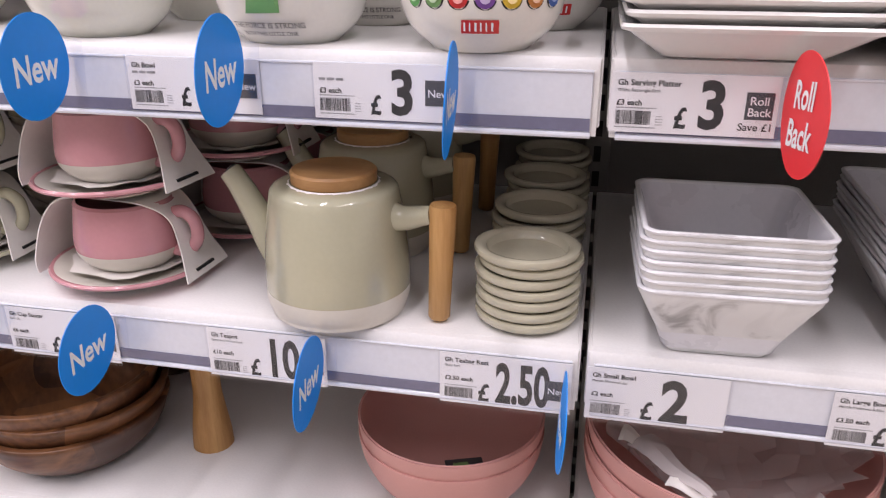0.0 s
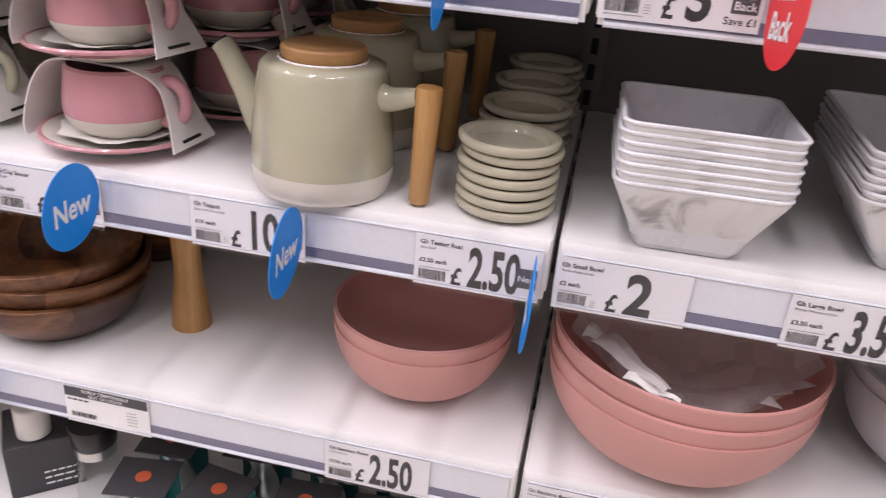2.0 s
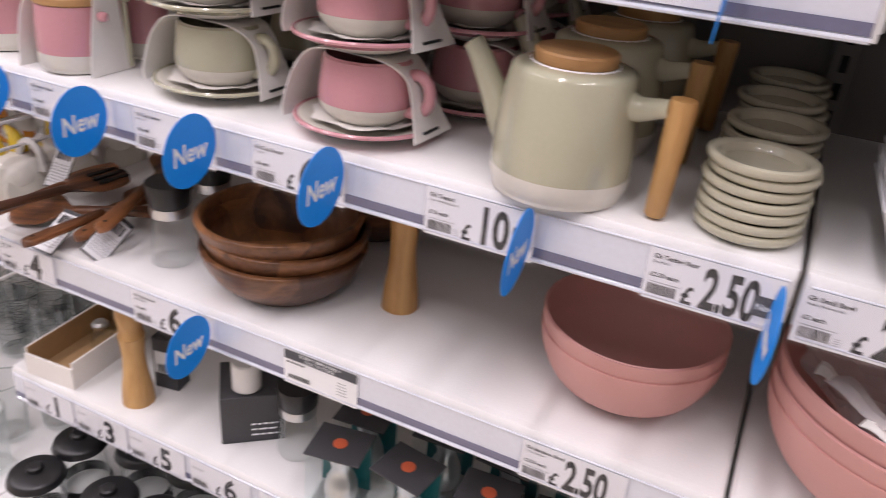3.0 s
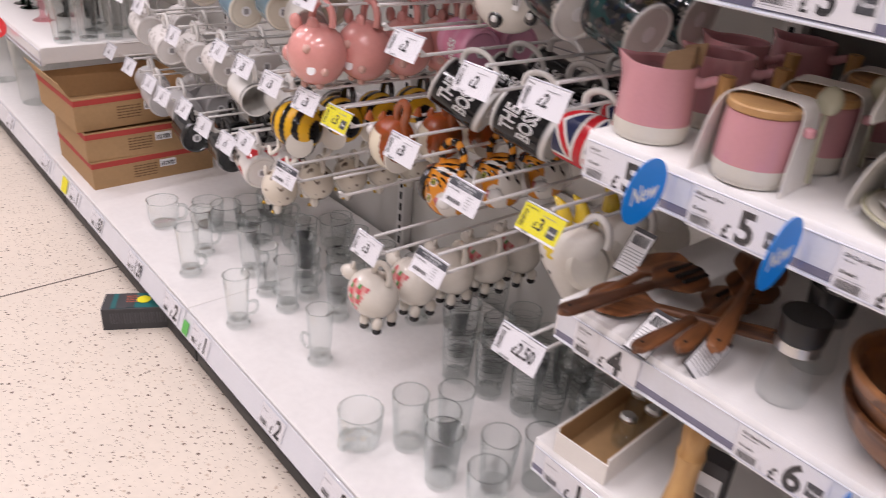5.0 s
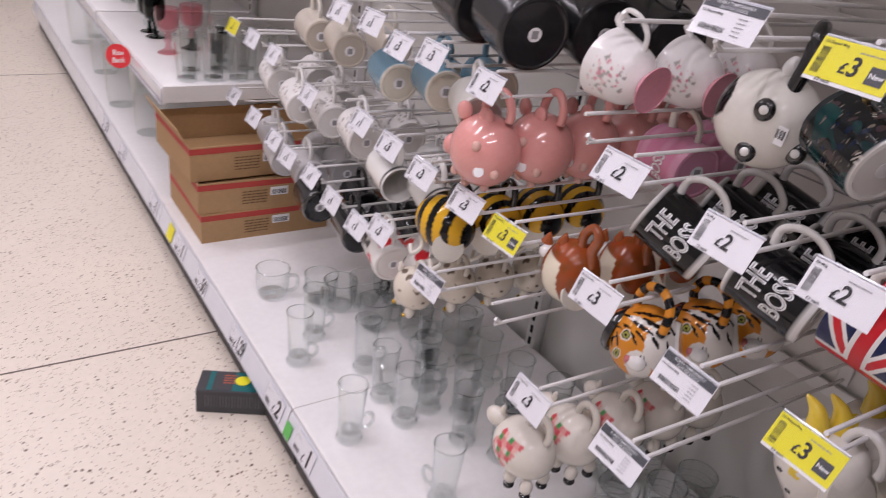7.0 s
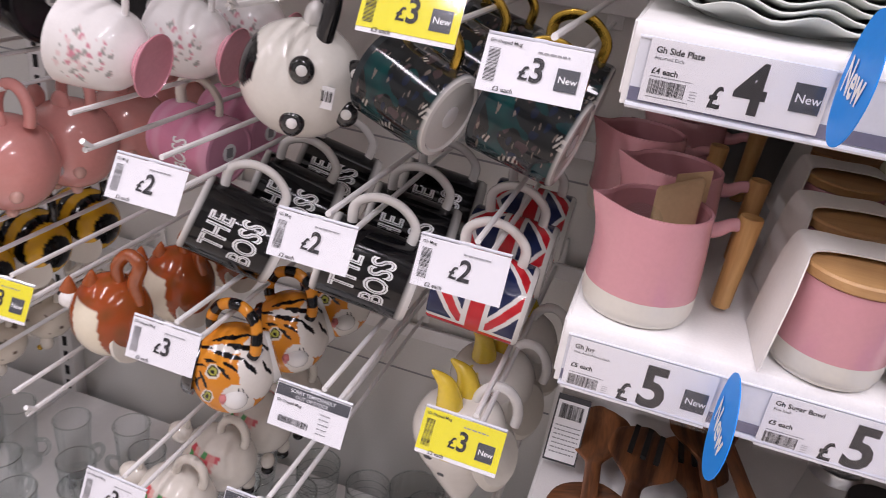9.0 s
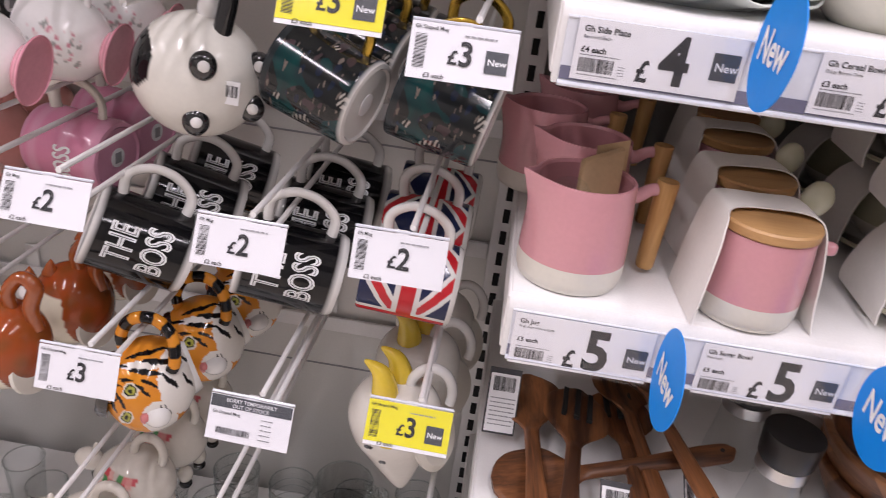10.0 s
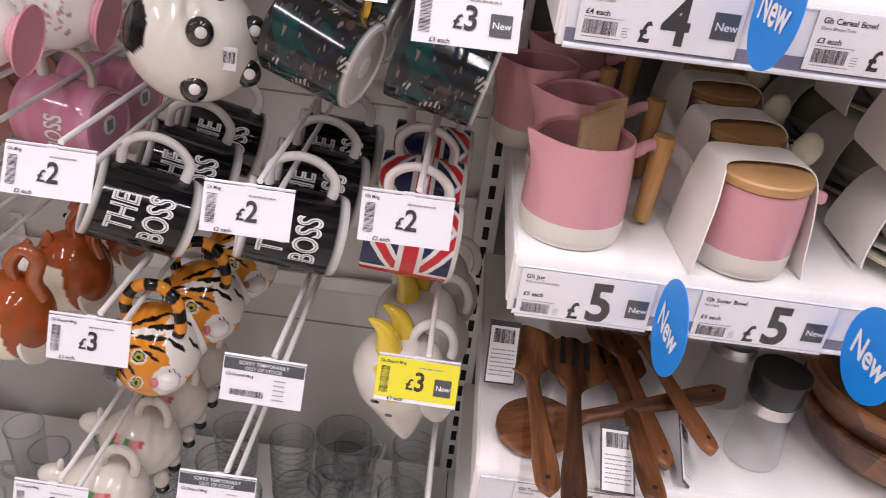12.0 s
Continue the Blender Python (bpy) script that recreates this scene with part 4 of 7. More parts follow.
GREEN_PRINT = mat("green_print", (0.16, 0.36, 0.13), 0.3)
for word, z, size in (("THE FORCE IS STRONG", 0.0165, 0.0078), ("WITH THIS LITTLE ONE", 0.0095, 0.0058)):
    part("printed_words", wrap(letters(word, size * 0.9, 0.01, 0.95, "CENTER"), bowl_r, 0.0, z, 0.0026), INK, green, "small black lettering")
part("green_coat_print", wrap(flat([(-0.017, 0), (0.015, 0.001), (0.012, 0.012), (0.019, 0.014), (0.016, 0.024), (0.006, 0.032), (-0.009, 0.032), (-0.020, 0.024), (-0.02, 0.014), (-0.013, 0.013)]), bowl_r, 0.0, 0.029, 0.0028), GREEN_PRINT, green, "plain green coat shape")
copy_thing(green, pose(-0.200, 0.190, TOP, 0, 0, 4))
hero = round_bowl(pose(-0.080, 0.036, TOP, 0, 0, 6) @ Matrix.Scale(0.82, 4), lambda co: IVORY, "ivory ceramic bowl with coloured roundels and a red patch", r=0.073)
part("red_patch", wrap(joined(*[flat([(-0.015 + 0.0031 * k, 0), (-0.0119 + 0.0031 * k, 0), (-0.0119 + 0.0031 * k, 0.011), (-0.015 + 0.0031 * k, 0.011)]) for k in range(10)]), bowl_r, 0.02, 0.018, 0.0026), mat("red_print", (0.55, 0.02, 0.02), 0.3), hero, "plain red printed patch")
part("patch_bars", wrap(bars(-0.013, 0.014, 0.002, 0.009, 6, 4, 0.45), bowl_r, 0.02, 0.018, 0.0034), PRINT_WHITE, hero)
for k, c in enumerate(((0.12, 0.36, 0.1), (0.15, 0.3, 0.1), (0.5, 0.03, 0.03), (0.16, 0.06, 0.28), (0.62, 0.42, 0.04), (0.5, 0.2, 0.05), (0.05, 0.12, 0.4))):
    for rad, cc, lift in ((0.0095, (0.02, 0.02, 0.02), 0.0012), (0.0082, c, 0.0019), (0.0045, tuple(min(1, q + 0.35) for q in c), 0.0026)):
        ring = flat([(rad * math.cos(a * 0.3491), rad * math.sin(a * 0.3491)) for a in range(18)])
        part("roundel", wrap(ring, bowl_r, -0.82 + 0.3 * k, 0.046, lift), mat("roundel_print", cc, 0.3), hero)
copy_thing(hero, pose(-0.052, 0.180, TOP, 0, 0, 20))
daisy = round_bowl(pose(-0.742, 0.086, TOP), spots(8, 70, 0.04, 0.064, 0.0045, [(0.72, 0.62, 0.08), (0.3, 0.4, 0.12), (0.78, 0.76, 0.7)], (0.72, 0.70, 0.6)), "cream cereal bowl with a band of small daisies")
copy_thing(daisy, pose(-0.742, 0.086, TOP + 0.018))
copy_thing(daisy, pose(-0.60, 0.09, TOP))


def wavy_plate(m):
    bm = lathe([(0, 0.002), (0.055, 0.002), (0.058, 0.0), (0.062, 0.002), (0.08, 0.0075), (0.098, 0.0125), (0.0995, 0.0138), (0.098, 0.0148), (0.08, 0.0105), (0.06, 0.0055), (0, 0.005)], 96)
    for v in bm.verts:
        r, a = math.hypot(v.co.x, v.co.y), math.atan2(v.co.y, v.co.x)
        k = max(0.0, (r - 0.06) / 0.04)
        v.co.z += 0.0032 * k * math.sin(12 * a)
        v.co.xy *= 1 + 0.03 * k * math.cos(12 * a)
    return solid("side_plate", bm, mat("pale_green_glaze", (0.62, 0.66, 0.62), 0.2, 0, 0.03, coat=0.4), "pale green side plate with a wavy rim", "plate", group="stacked side plates", m=m)


plate = wavy_plate(pose(-0.892, 0.108, TOP))
for k in range(1, 8):
    copy_thing(plate, pose(-0.892 + 0.001 * math.sin(k), 0.108, TOP + 0.0058 * k, 0, 0, k * 1.5))


def platter(m):
    bm = bmesh.new()
    spec = [(0.050, 0.098, 0.0), (0.052, 0.100, 0.001), (0.075, 0.128, 0.019), (0.0795, 0.1325, 0.0205), (0.0805, 0.1335, 0.0225), (0.079, 0.132, 0.0245), (0.073, 0.126, 0.0235), (0.052, 0.098, 0.0065), (0.046, 0.092, 0.005)]
    rings = []
    for hx, hy, z in spec:
        c, row = 0.008, []
        for q, (sx, sy) in enumerate(((1, 1), (-1, 1), (-1, -1), (1, -1))):
            for k in range(4):
                a = math.pi / 2 * (q + k / 3)
                row.append(bm.verts.new((sx * (hx - c) + c * math.cos(a), sy * (hy - c) + c * math.sin(a), z)))
        rings.append(row)
    for a, b in zip(rings, rings[1:]):
        for k in range(len(a)):
            bm.faces.new((a[k], a[(k + 1) % len(a)], b[(k + 1) % len(a)], b[k]))
    bm.faces.new(rings[0][::-1])
    bm.faces.new(rings[-1])
    bmesh.ops.recalc_face_normals(bm, faces=bm.faces)
    return solid("serving_platter", bm, WHITE_GLAZE, "white rectangular serving platter with flared rim", "platter", group="stacked platters", m=m, sharp=50)


plat = platter(pose(0.098, 0.104, TOP))
for sx, count in ((0.098, 8), (0.268, 8)):
    for k in range(count):
        if sx != 0.098 or k:
            copy_thing(plat, pose(sx + 0.0012 * math.sin(k * 2.3), 0.104 + 0.001 * math.cos(k), TOP + 0.0085 * k, 0, 0, 0.8 * math.sin(k)))

# ---- wooden ware and bowls on the lower shelf ----


def bamboo_bowl(r, h, m, material, label, group):
    out = [(0, 0.002), (r * 0.42, 0.001), (r * 0.46, 0.0), (r * 0.52, 0.003), (r * 0.80, h * 0.3), (r * 0.95, h * 0.65), (r, h * 0.97), (r - 0.0015, h), (r - 0.0035, h * 0.985), (r * 0.92, h * 0.65), (r * 0.76, h * 0.33), (r * 0.45, 0.009), (0, 0.006)]
    return solid("mixing_bowl", lathe(smooth_profile(out, 5), 80), material, label, "bowl", group=group, m=m)


b1 = bamboo_bowl(0.0955, 0.076, pose(-0.116, 0.118, LOW), BAMBOO_PINK, "round matt pink bamboo-fibre bowl", "stacked pink bowls")
copy_thing(b1, pose(-0.116, 0.118, LOW + 0.0175, 0.5, 0, 0))
sticker = thing("bowl_leaflet", "small dark printed leaflet lying in a pink bowl", "leaflet", pose(-0.100, 0.112, LOW + 0.0265, 0, 0, 20))
part("card", block(-0.02, 0.02, -0.013, 0.013, 0, 0.0012, 0.0004, 1), DARK_BOX, sticker)
part("print", block(-0.012, 0.004, -0.008, 0.006, 0.0013, 0.0018), mat("leaf_print", (0.16, 0.3, 0.1), 0.5), sticker)
b2 = bamboo_bowl(0.128, 0.090, pose(0.147, 0.096, LOW), BAMBOO_PINK, "large round matt pink bamboo-fibre bowl", "stacked large pink bowls")
copy_thing(b2, pose(0.147, 0.096, LOW + 0.0185, 0.6, 0, 0))
copy_thing(b2, pose(0.147, 0.096, LOW + 0.037, 0, 0.5, 0))
tis = bmesh.new()
rnd = random.Random(4)
grid = {}
for i in range(15):
    for j in range(11):
        u, v = -0.112 + 0.224 * i / 14, -0.092 + 0.184 * j / 10
        if math.hypot(u, v) < 0.118:
            grid[i, j] = tis.verts.new((u + rnd.uniform(-0.004, 0.004), v + rnd.uniform(-0.004, 0.004), 0.022 + 4.4 * (u * u + v * v) + rnd.uniform(-0.005, 0.008)))
for i, j in list(grid):
    q = [grid.get(k) for k in ((i, j), (i + 1, j), (i + 1, j + 1), (i, j + 1))]
    if None not in q:
        tis.faces.new(q)
solid("tissue_paper", tis, TISSUE, "crumpled white tissue paper inside a pink bowl", "tissue paper", m=pose(0.152, 0.098, LOW + 0.043), sharp=8)


def tissue_flap(start, end, wide, narrow, material):
    """A loose strip of tissue that runs from one point to another, tapering and gently waved."""
    a, b = Vector(start), Vector(end)
    along = b - a
    side = along.cross(Vector((0, 0, 1))).normalized()
    bm = bmesh.new()
    rows = []
    for lift in (0.0, 0.0007):
        for k in range(9):
            q = k / 8
            mid, half = a + along * q + Vector((0, 0, 0.002 * math.sin(q * 9) + lift)), (wide + (narrow - wide) * q) / 2
            rows.append([bm.verts.new(mid - side * half), bm.verts.new(mid + Vector((0, 0, 0.0025))), bm.verts.new(mid + side * half)])
    for base in (0, 9):
        for k in range(8):
            for c in (0, 1):
                bm.faces.new((rows[base + k][c], rows[base + k][c + 1], rows[base + k + 1][c + 1], rows[base + k + 1][c]))
    bmesh.ops.recalc_face_normals(bm, faces=bm.faces)
    return solid("tissue_corner", bm, material, "folded corner of white tissue paper on a bowl rim", "tissue paper", sharp=20)


tissue_flap((0.050, 0.052, LOW + 0.134), (0.082, 0.044, LOW + 0.126), 0.026, 0.006, CARD)
tissue_flap((0.066, 0.050, LOW + 0.130), (0.122, -0.010, LOW + 0.124), 0.030, 0.010, TISSUE)
tissue_flap((0.090, 0.010, LOW + 0.122), (0.134, -0.014, LOW + 0.118), 0.020, 0.003, CARD)
b3 = bamboo_bowl(0.115, 0.095, pose(0.425, 0.14, LOW), GREY_BOWL, "round matt grey bamboo-fibre bowl", "stacked grey bowls")
copy_thing(b3, pose(0.425, 0.14, LOW + 0.015))


def wood_bowl(m, r=0.103, h=0.062):
    out = [(0, 0.001), (r * 0.5, 0.0), (r * 0.6, 0.002), (r * 0.86, h * 0.42), (r * 0.98, h * 0.85), (r, h * 0.97), (r - 0.003, h), (r - 0.009, h * 0.96), (r * 0.84, h * 0.55), (r * 0.6, 0.013), (0, 0.01)]
    return solid("salad_bowl", lathe(smooth_profile(out, 5), 72), ACACIA, "dark acacia wood salad bowl", "bowl", group="stacked wooden bowls", m=m)


wb = wood_bowl(pose(-0.546, 0.100, LOW))
copy_thing(wb, pose(-0.547, 0.102, LOW + 0.020, 0.5, 1, 70))
copy_thing(wb, pose(-0.549, 0.100, LOW + 0.038, -1.5, 1.5, 130))
copy_thing(wb, pose(-0.545, 0.31, LOW, 0, 0, 30))


def pepper_mill(m, h=0.2):
    p = thing("pepper_mill", "tall pale turned wooden pepper mill", "pepper mill", m, "wooden mills")
    part("mill_body", lathe(smooth_profile([(0, 0), (0.0205, 0.0), (0.0225, 0.003), (0.021, 0.025), (0.0165, 0.06), (0.0155, 0.085), (0.018, h * 0.63), (0.0185, h * 0.64)], 4) + [(0, h * 0.64)], 36), BEECH, p)
    part("mill_head", lathe([(0, h * 0.645), (0.018, h * 0.645)] + smooth_profile([(0.0185, h * 0.65), (0.016, h * 0.72), (0.019, h * 0.86), (0.015, h * 0.97), (0, h)], 4), 36), BEECH, p)
    return p


mill = pepper_mill(pose(-0.398, 0.132, LOW), 0.215)
hang = solid("mill_tag", block(-0.012, 0.012, -0.0006, 0.0006, 0, 0.065), DARK_BOX, "dark card tag on a wooden mill", "tag", m=pose(-0.412, 0.158, LOW + 0.06, 0, 0, -10))


def glass_mill(m):
    g = thing("salt_mill", "glass salt mill with steel ring and black cap", "salt mill", m, "glass mills")
    part("jar", lathe(smooth_profile([(0, 0.0005), (0.024, 0.0005), (0.0275, 0.003), (0.0282, 0.010), (0.0252, 0.035), (0.0232, 0.06), (0.0225, 0.067)], 4), 40), GLASS_WALL, g, "clear glass jar")
    part("ring", lathe([(0.021, 0.066), (0.0245, 0.066), (0.0248, 0.067), (0.0248, 0.079), (0.021, 0.0795)], 40), STEEL, g, "brushed steel ring")
    part("cap", lathe([(0, 0.0795), (0.0245, 0.0795), (0.0262, 0.082), (0.028, 0.108), (0.0275, 0.110), (0, 0.110)], 40), BLACK, g, "black plastic cap")
    return g


gm = glass_mill(pose(-0.700, 0.068, LOW))
copy_thing(gm, pose(-0.712, 0.16, LOW))


def utensil(m, kind, length=0.30):
    """A wooden spoon or slotted fork lying along x, its head at -x end turned to +x."""
    u = thing("wooden_" + kind, f"dark acacia wooden {kind} in a loose heap", "wooden " + kind, m, "wooden utensils")
    n = 54
    bm = bmesh.new()
    rows = []
    for i in range(n + 1):
        s = i / n
        x = s * length
        if s < 0.62:
            w, th, dip = float(np.interp(s, (0, 0.008, 0.025, 0.05, 0.14, 0.42, 0.62), (0.003, 0.0075, 0.0105, 0.0118, 0.0122, 0.0078, 0.0078))), 0.0056, 0.0
        else:
            q = (s - 0.62) / 0.38
            full = 0.0078 + 0.0270 * (0.5 - 0.5 * math.cos(min(1, q / 0.46) * math.pi))
            w, th = full * (1 if q < 0.6 else max(0.06, 1 - ((q - 0.6) / 0.4) ** 2.6) ** 0.5), 0.0046
            dip = (0.008 if kind == "spoon" else 0.004) * math.sin(q * math.pi)
        row = []
        for k in range(12):
            a = 2 * math.pi * k / 12
            yy, zz = w * math.cos(a), th * math.sin(a)
            if s >= 0.62:
                zz -= dip * (1 - (yy / max(w, 1e-4)) ** 2) * (1.0 if zz > 0 else 0.75)
            row.append(bm.verts.new((x, yy, zz + 0.006)))
        rows.append(row)
    for a, b in zip(rows, rows[1:]):
        for k in range(12):
            bm.faces.new((a[k], a[(k + 1) % 12], b[(k + 1) % 12], b[k]))
    bm.faces.new(rows[0])
    bm.faces.new(rows[-1])
    bmesh.ops.recalc_face_normals(bm, faces=bm.faces)
    part("blade_and_stem", bm, ACACIA_TOOL, u)
    if kind == "fork":
        for k in (-1, 0, 1):
            part("slot", block(length * 0.80, length * (0.998 if k == 0 else 0.985), k * 0.0135 - 0.0026, k * 0.0135 + 0.0026, -0.003, 0.0105), SLOT, u, "cut slot between tines")
    part("hole", lathe([(0, 0.0122), (0.0024, 0.0122), (0.0024, 0.0119), (0, 0.0119)], 12, (0.014, 0)), SLOT, u)
    return u


# handles reach out to the front edge, heads lie back on the heap
def lie(end, tip, roll=0.0):
    """Where a utensil lies from its handle's end to its head's tip."""
    a, b = Vector(end), Vector(tip)
    x = (b - a).normalized()
    y = Vector((0, -0.25, 1)).cross(x).normalized()
    m = Matrix((x, y, x.cross(y))).transposed().to_4x4()
    m.translation = a
    return m @ Matrix.Rotation(radians(roll), 4, "X")


spoon = utensil(lie((-0.728, 0.112, 0.656), (-0.966, 0.042, 0.622)), "spoon", 0.25)
fork = utensil(lie((-0.826, -0.050, 0.646), (-0.836, 0.200, 0.634)), "fork", 0.26)
copy_thing(spoon, lie((-0.922, -0.056, 0.648), (-0.938, 0.195, 0.646), -8))
copy_thing(spoon, lie((-0.805, 0.008, 0.636), (-0.838, 0.26, 0.644), 10))
copy_thing(spoon, lie((-0.766, 0.012, 0.658), (-0.842, 0.26, 0.680), 14))
copy_thing(fork, lie((-0.909, -0.092, 0.668), (-0.886, 0.160, 0.656), 6))
for tx, ty, tz, rx, rz in ((-0.849, 0.016, 0.634, -60, 4), (-0.780, 0.034, 0.638, -62, 58), (-0.966, 0.125, 0.662, -34, 10)):
    tag = thing("utensil_tag", "white printed card tag tied to a wooden utensil", "swing tag", pose(tx, ty, tz, rx) @ Matrix.Rotation(radians(rz), 4, "Z"), "utensil tags")
    part("card", block(-0.017, 0.017, -0.0005, 0.0005, -0.032, 0.036), DARK_BOX, tag)
    part("panel", block(-0.0155, 0.0155, -0.0012, -0.0006, -0.030, 0.030), PAPER, tag)
    part("barcode", moved(bars(-0.012, 0.012, 0.012, 0.027, 22, 5), pose(0, -0.0016, 0)), INK, tag)
    part("small_print", moved(lines(-0.013, 0.013, 0.004, 0.0012, 7, 0.0045, 9), pose(0, -0.0016, 0)), GREY_INK, tag)

# ---- the shelf below ----
tray = thing("card_tray", "open brown and white cardboard tray", "cardboard tray", pose(-0.950, 0.003, FOURTH, 0, 0, 4))
for q in ((0, 0.09, 0, 0.003, 0, 0.036), (0, 0.09, 0.197, 0.2, 0, 0.06), (0, 0.003, 0.003, 0.197, 0, 0.045), (0.087, 0.09, 0.003, 0.197, 0, 0.045)):
    part("side", block(*q), CARD, tray, "white card side")
part("bottom", block(0.003, 0.087, 0.003, 0.197, 0.0, 0.003), CARDBOARD, tray, "brown card bottom")
for q in ((0.0031, 0.0045, 0.003, 0.197, 0.003, 0.0448), (0.0855, 0.0869, 0.003, 0.197, 0.003, 0.0448), (0.0045, 0.0855, 0.1955, 0.1969, 0.003, 0.0598)):
    part("lining", block(*q), CARDBOARD, tray, "brown card lining")


def shaker(m):
    g = thing("glass_shaker", "small clear glass shaker with a steel top", "shaker", m, "glass shakers")
    part("jar", lathe(smooth_profile([(0, 0.001), (0.016, 0.001), (0.0175, 0.004), (0.0165, 0.03), (0.012, 0.045)], 3) + smooth_profile([(0.0105, 0.045), (0.0145, 0.03), (0.0155, 0.006), (0, 0.005)], 3), 24), GLASS, g)
    part("top", lathe([(0, 0.0452), (0.0125, 0.0452), (0.0128, 0.05), (0.009, 0.0545), (0, 0.0555)], 24), STEEL, g, "domed steel top")
    return g


shk = shaker(pose(-0.900, 0.10, FOURTH + 0.003))
copy_thing(shk, pose(-0.888, 0.145, FOURTH + 0.003))
copy_thing(shk, pose(-0.925, 0.16, FOURTH + 0.003))
pepper_mill(pose(-0.768, 0.043, FOURTH), 0.175)
box_tag = thing("mill_sleeve", "black card sleeve with a white printed panel", "card sleeve", pose(-0.752, 0.082, FOURTH, 0, 0, 10))
part("sleeve", block(-0.02, 0.02, 0, 0.03, 0, 0.088, 0.001, 1), DARK_BOX, box_tag)
part("panel", block(-0.016, 0.016, -0.0008, -0.0002, 0.028, 0.066), PAPER, box_tag)
part("barcode", moved(bars(-0.012, 0.012, 0.03, 0.045, 20, 8), pose(0, -0.0013, 0)), INK, box_tag)
stand = thing("mill_gift_box", "dark grey card gift box with small white lettering", "gift box", pose(-0.604, 0.030, FOURTH, 0, 0, 40))
part("box", block(0, 0.085, 0, 0.085, 0, 0.078, 0.0012, 1), DARK_BOX, stand)
part("lettering", moved(lines(0.04, 0.075, 0.03, 0.003, 3, 0.009, 4), pose(0, -0.0006, 0)), PRINT_WHITE, stand)
white_mill = thing("white_mill", "short white cylinder mill with a steel knob", "salt mill", pose(-0.592, 0.072, FOURTH + 0.0782))
part("mill_body", lathe([(0, 0), (0.019, 0), (0.0205, 0.002), (0.0205, 0.042), (0.019, 0.044), (0, 0.0445)], 32), WHITE_GLAZE, white_mill)
part("knob", lathe(smooth_profile([(0.004, 0.0445), (0.0065, 0.048), (0.004, 0.053), (0, 0.054)], 3), 16), STEEL, white_mill, "steel knob")
copy_thing(gm, pose(-0.512, 0.078, FOURTH))


def blister(m, shade):
    b = thing("boxed_gadget", "clear plastic box with a black card top and orange dot", "boxed gadget", m, "boxed kitchen gadgets")
    part("case", block(-0.035, 0.035, -0.03, 0.03, 0.0, 0.086, 0.003), PACK, b, "clear plastic case")
    part("card_top", block(-0.0355, 0.0355, -0.0305, 0.0305, 0.0865, 0.0885), DARK_BOX, b, "black card top")
    part("dot", lathe([(0, 0.0895), (0.009, 0.0895), (0.009, 0.0888), (0, 0.0888)], 20), ORANGE, b, "orange printed dot")
    part("back_card", block(-0.033, 0.033, 0.022, 0.0235, 0.002, 0.085), shade, b, "printed backing card")
    part("gadget", moved(lathe(smooth_profile([(0, 0.004), (0.018, 0.004), (0.021, 0.03), (0.012, 0.055), (0.016, 0.075), (0, 0.08)], 3), 20), pose(0.004, -0.004, 0)), STEEL, b, "steel gadget inside")
    return b


bl = blister(pose(-0.416, 0.032, FOURTH, 0, 0, 10), TEAL)
for k, (bx, by, rz) in enumerate(((-0.419, 0.102, 6), (-0.325, 0.04, -8), (-0.315, 0.125, 3), (-0.225, 0.052, 4), (-0.225, 0.125, -3), (-0.135, 0.055, 6), (-0.05, 0.052, -3), (-0.135, 0.13, 0), (-0.05, 0.13, 4))):
    copy_thing(bl, pose(bx, by, FOURTH, 0, 0, rz))
grey_case = thing("storage_box", "grey translucent plastic storage box", "storage box", pose(0.03, 0.03, FOURTH), "")
part("body", block(0, 0.2, 0, 0.16, 0, 0.1, 0.006), PACK, grey_case)
part("lid", block(-0.002, 0.202, -0.002, 0.162, 0.1005, 0.11, 0.003), DARK_BOX, grey_case, "dark lid")


def lidded_jar(m):
    j = thing("cafetiere_jar", "glass jar with a domed black plastic lid", "jar", m, "black-lidded jars")
    part("jar", lathe([(0, 0.001), (0.034, 0.001), (0.0365, 0.004), (0.0365, 0.088)], 36), GLASS, j, "clear glass jar")
    part("lid", lathe(smooth_profile([(0, 0.0885), (0.0385, 0.0885), (0.039, 0.094), (0.036, 0.1), (0.02, 0.104), (0.012, 0.105)], 3) + [(0.0115, 0.111), (0.009, 0.113), (0, 0.1135)], 36), BLACK, j, "black plastic lid")
    part("base_ring", lathe([(0.0366, 0.002), (0.0385, 0.002), (0.0385, 0.02), (0.0366, 0.02)], 36), BLACK, j, "black base ring")
    return j


jr = lidded_jar(pose(-0.884, -0.058, DECK))
for jx, jy, s in ((-0.888, 0.024, 1), (-0.762, -0.036, 1), (-0.795, 0.06, 1), (-0.68, -0.03, 1), (-0.70, 0.07, 1), (-0.58, -0.03, 1), (-0.59, 0.065, 1), (-0.48, -0.02, 1)):
    copy_thing(jr, pose(jx, jy, DECK, 0, 0, 30 * jx))

# ---- hooks, tags and mugs ----
PANEL_Y = BACK_Y - 0.002


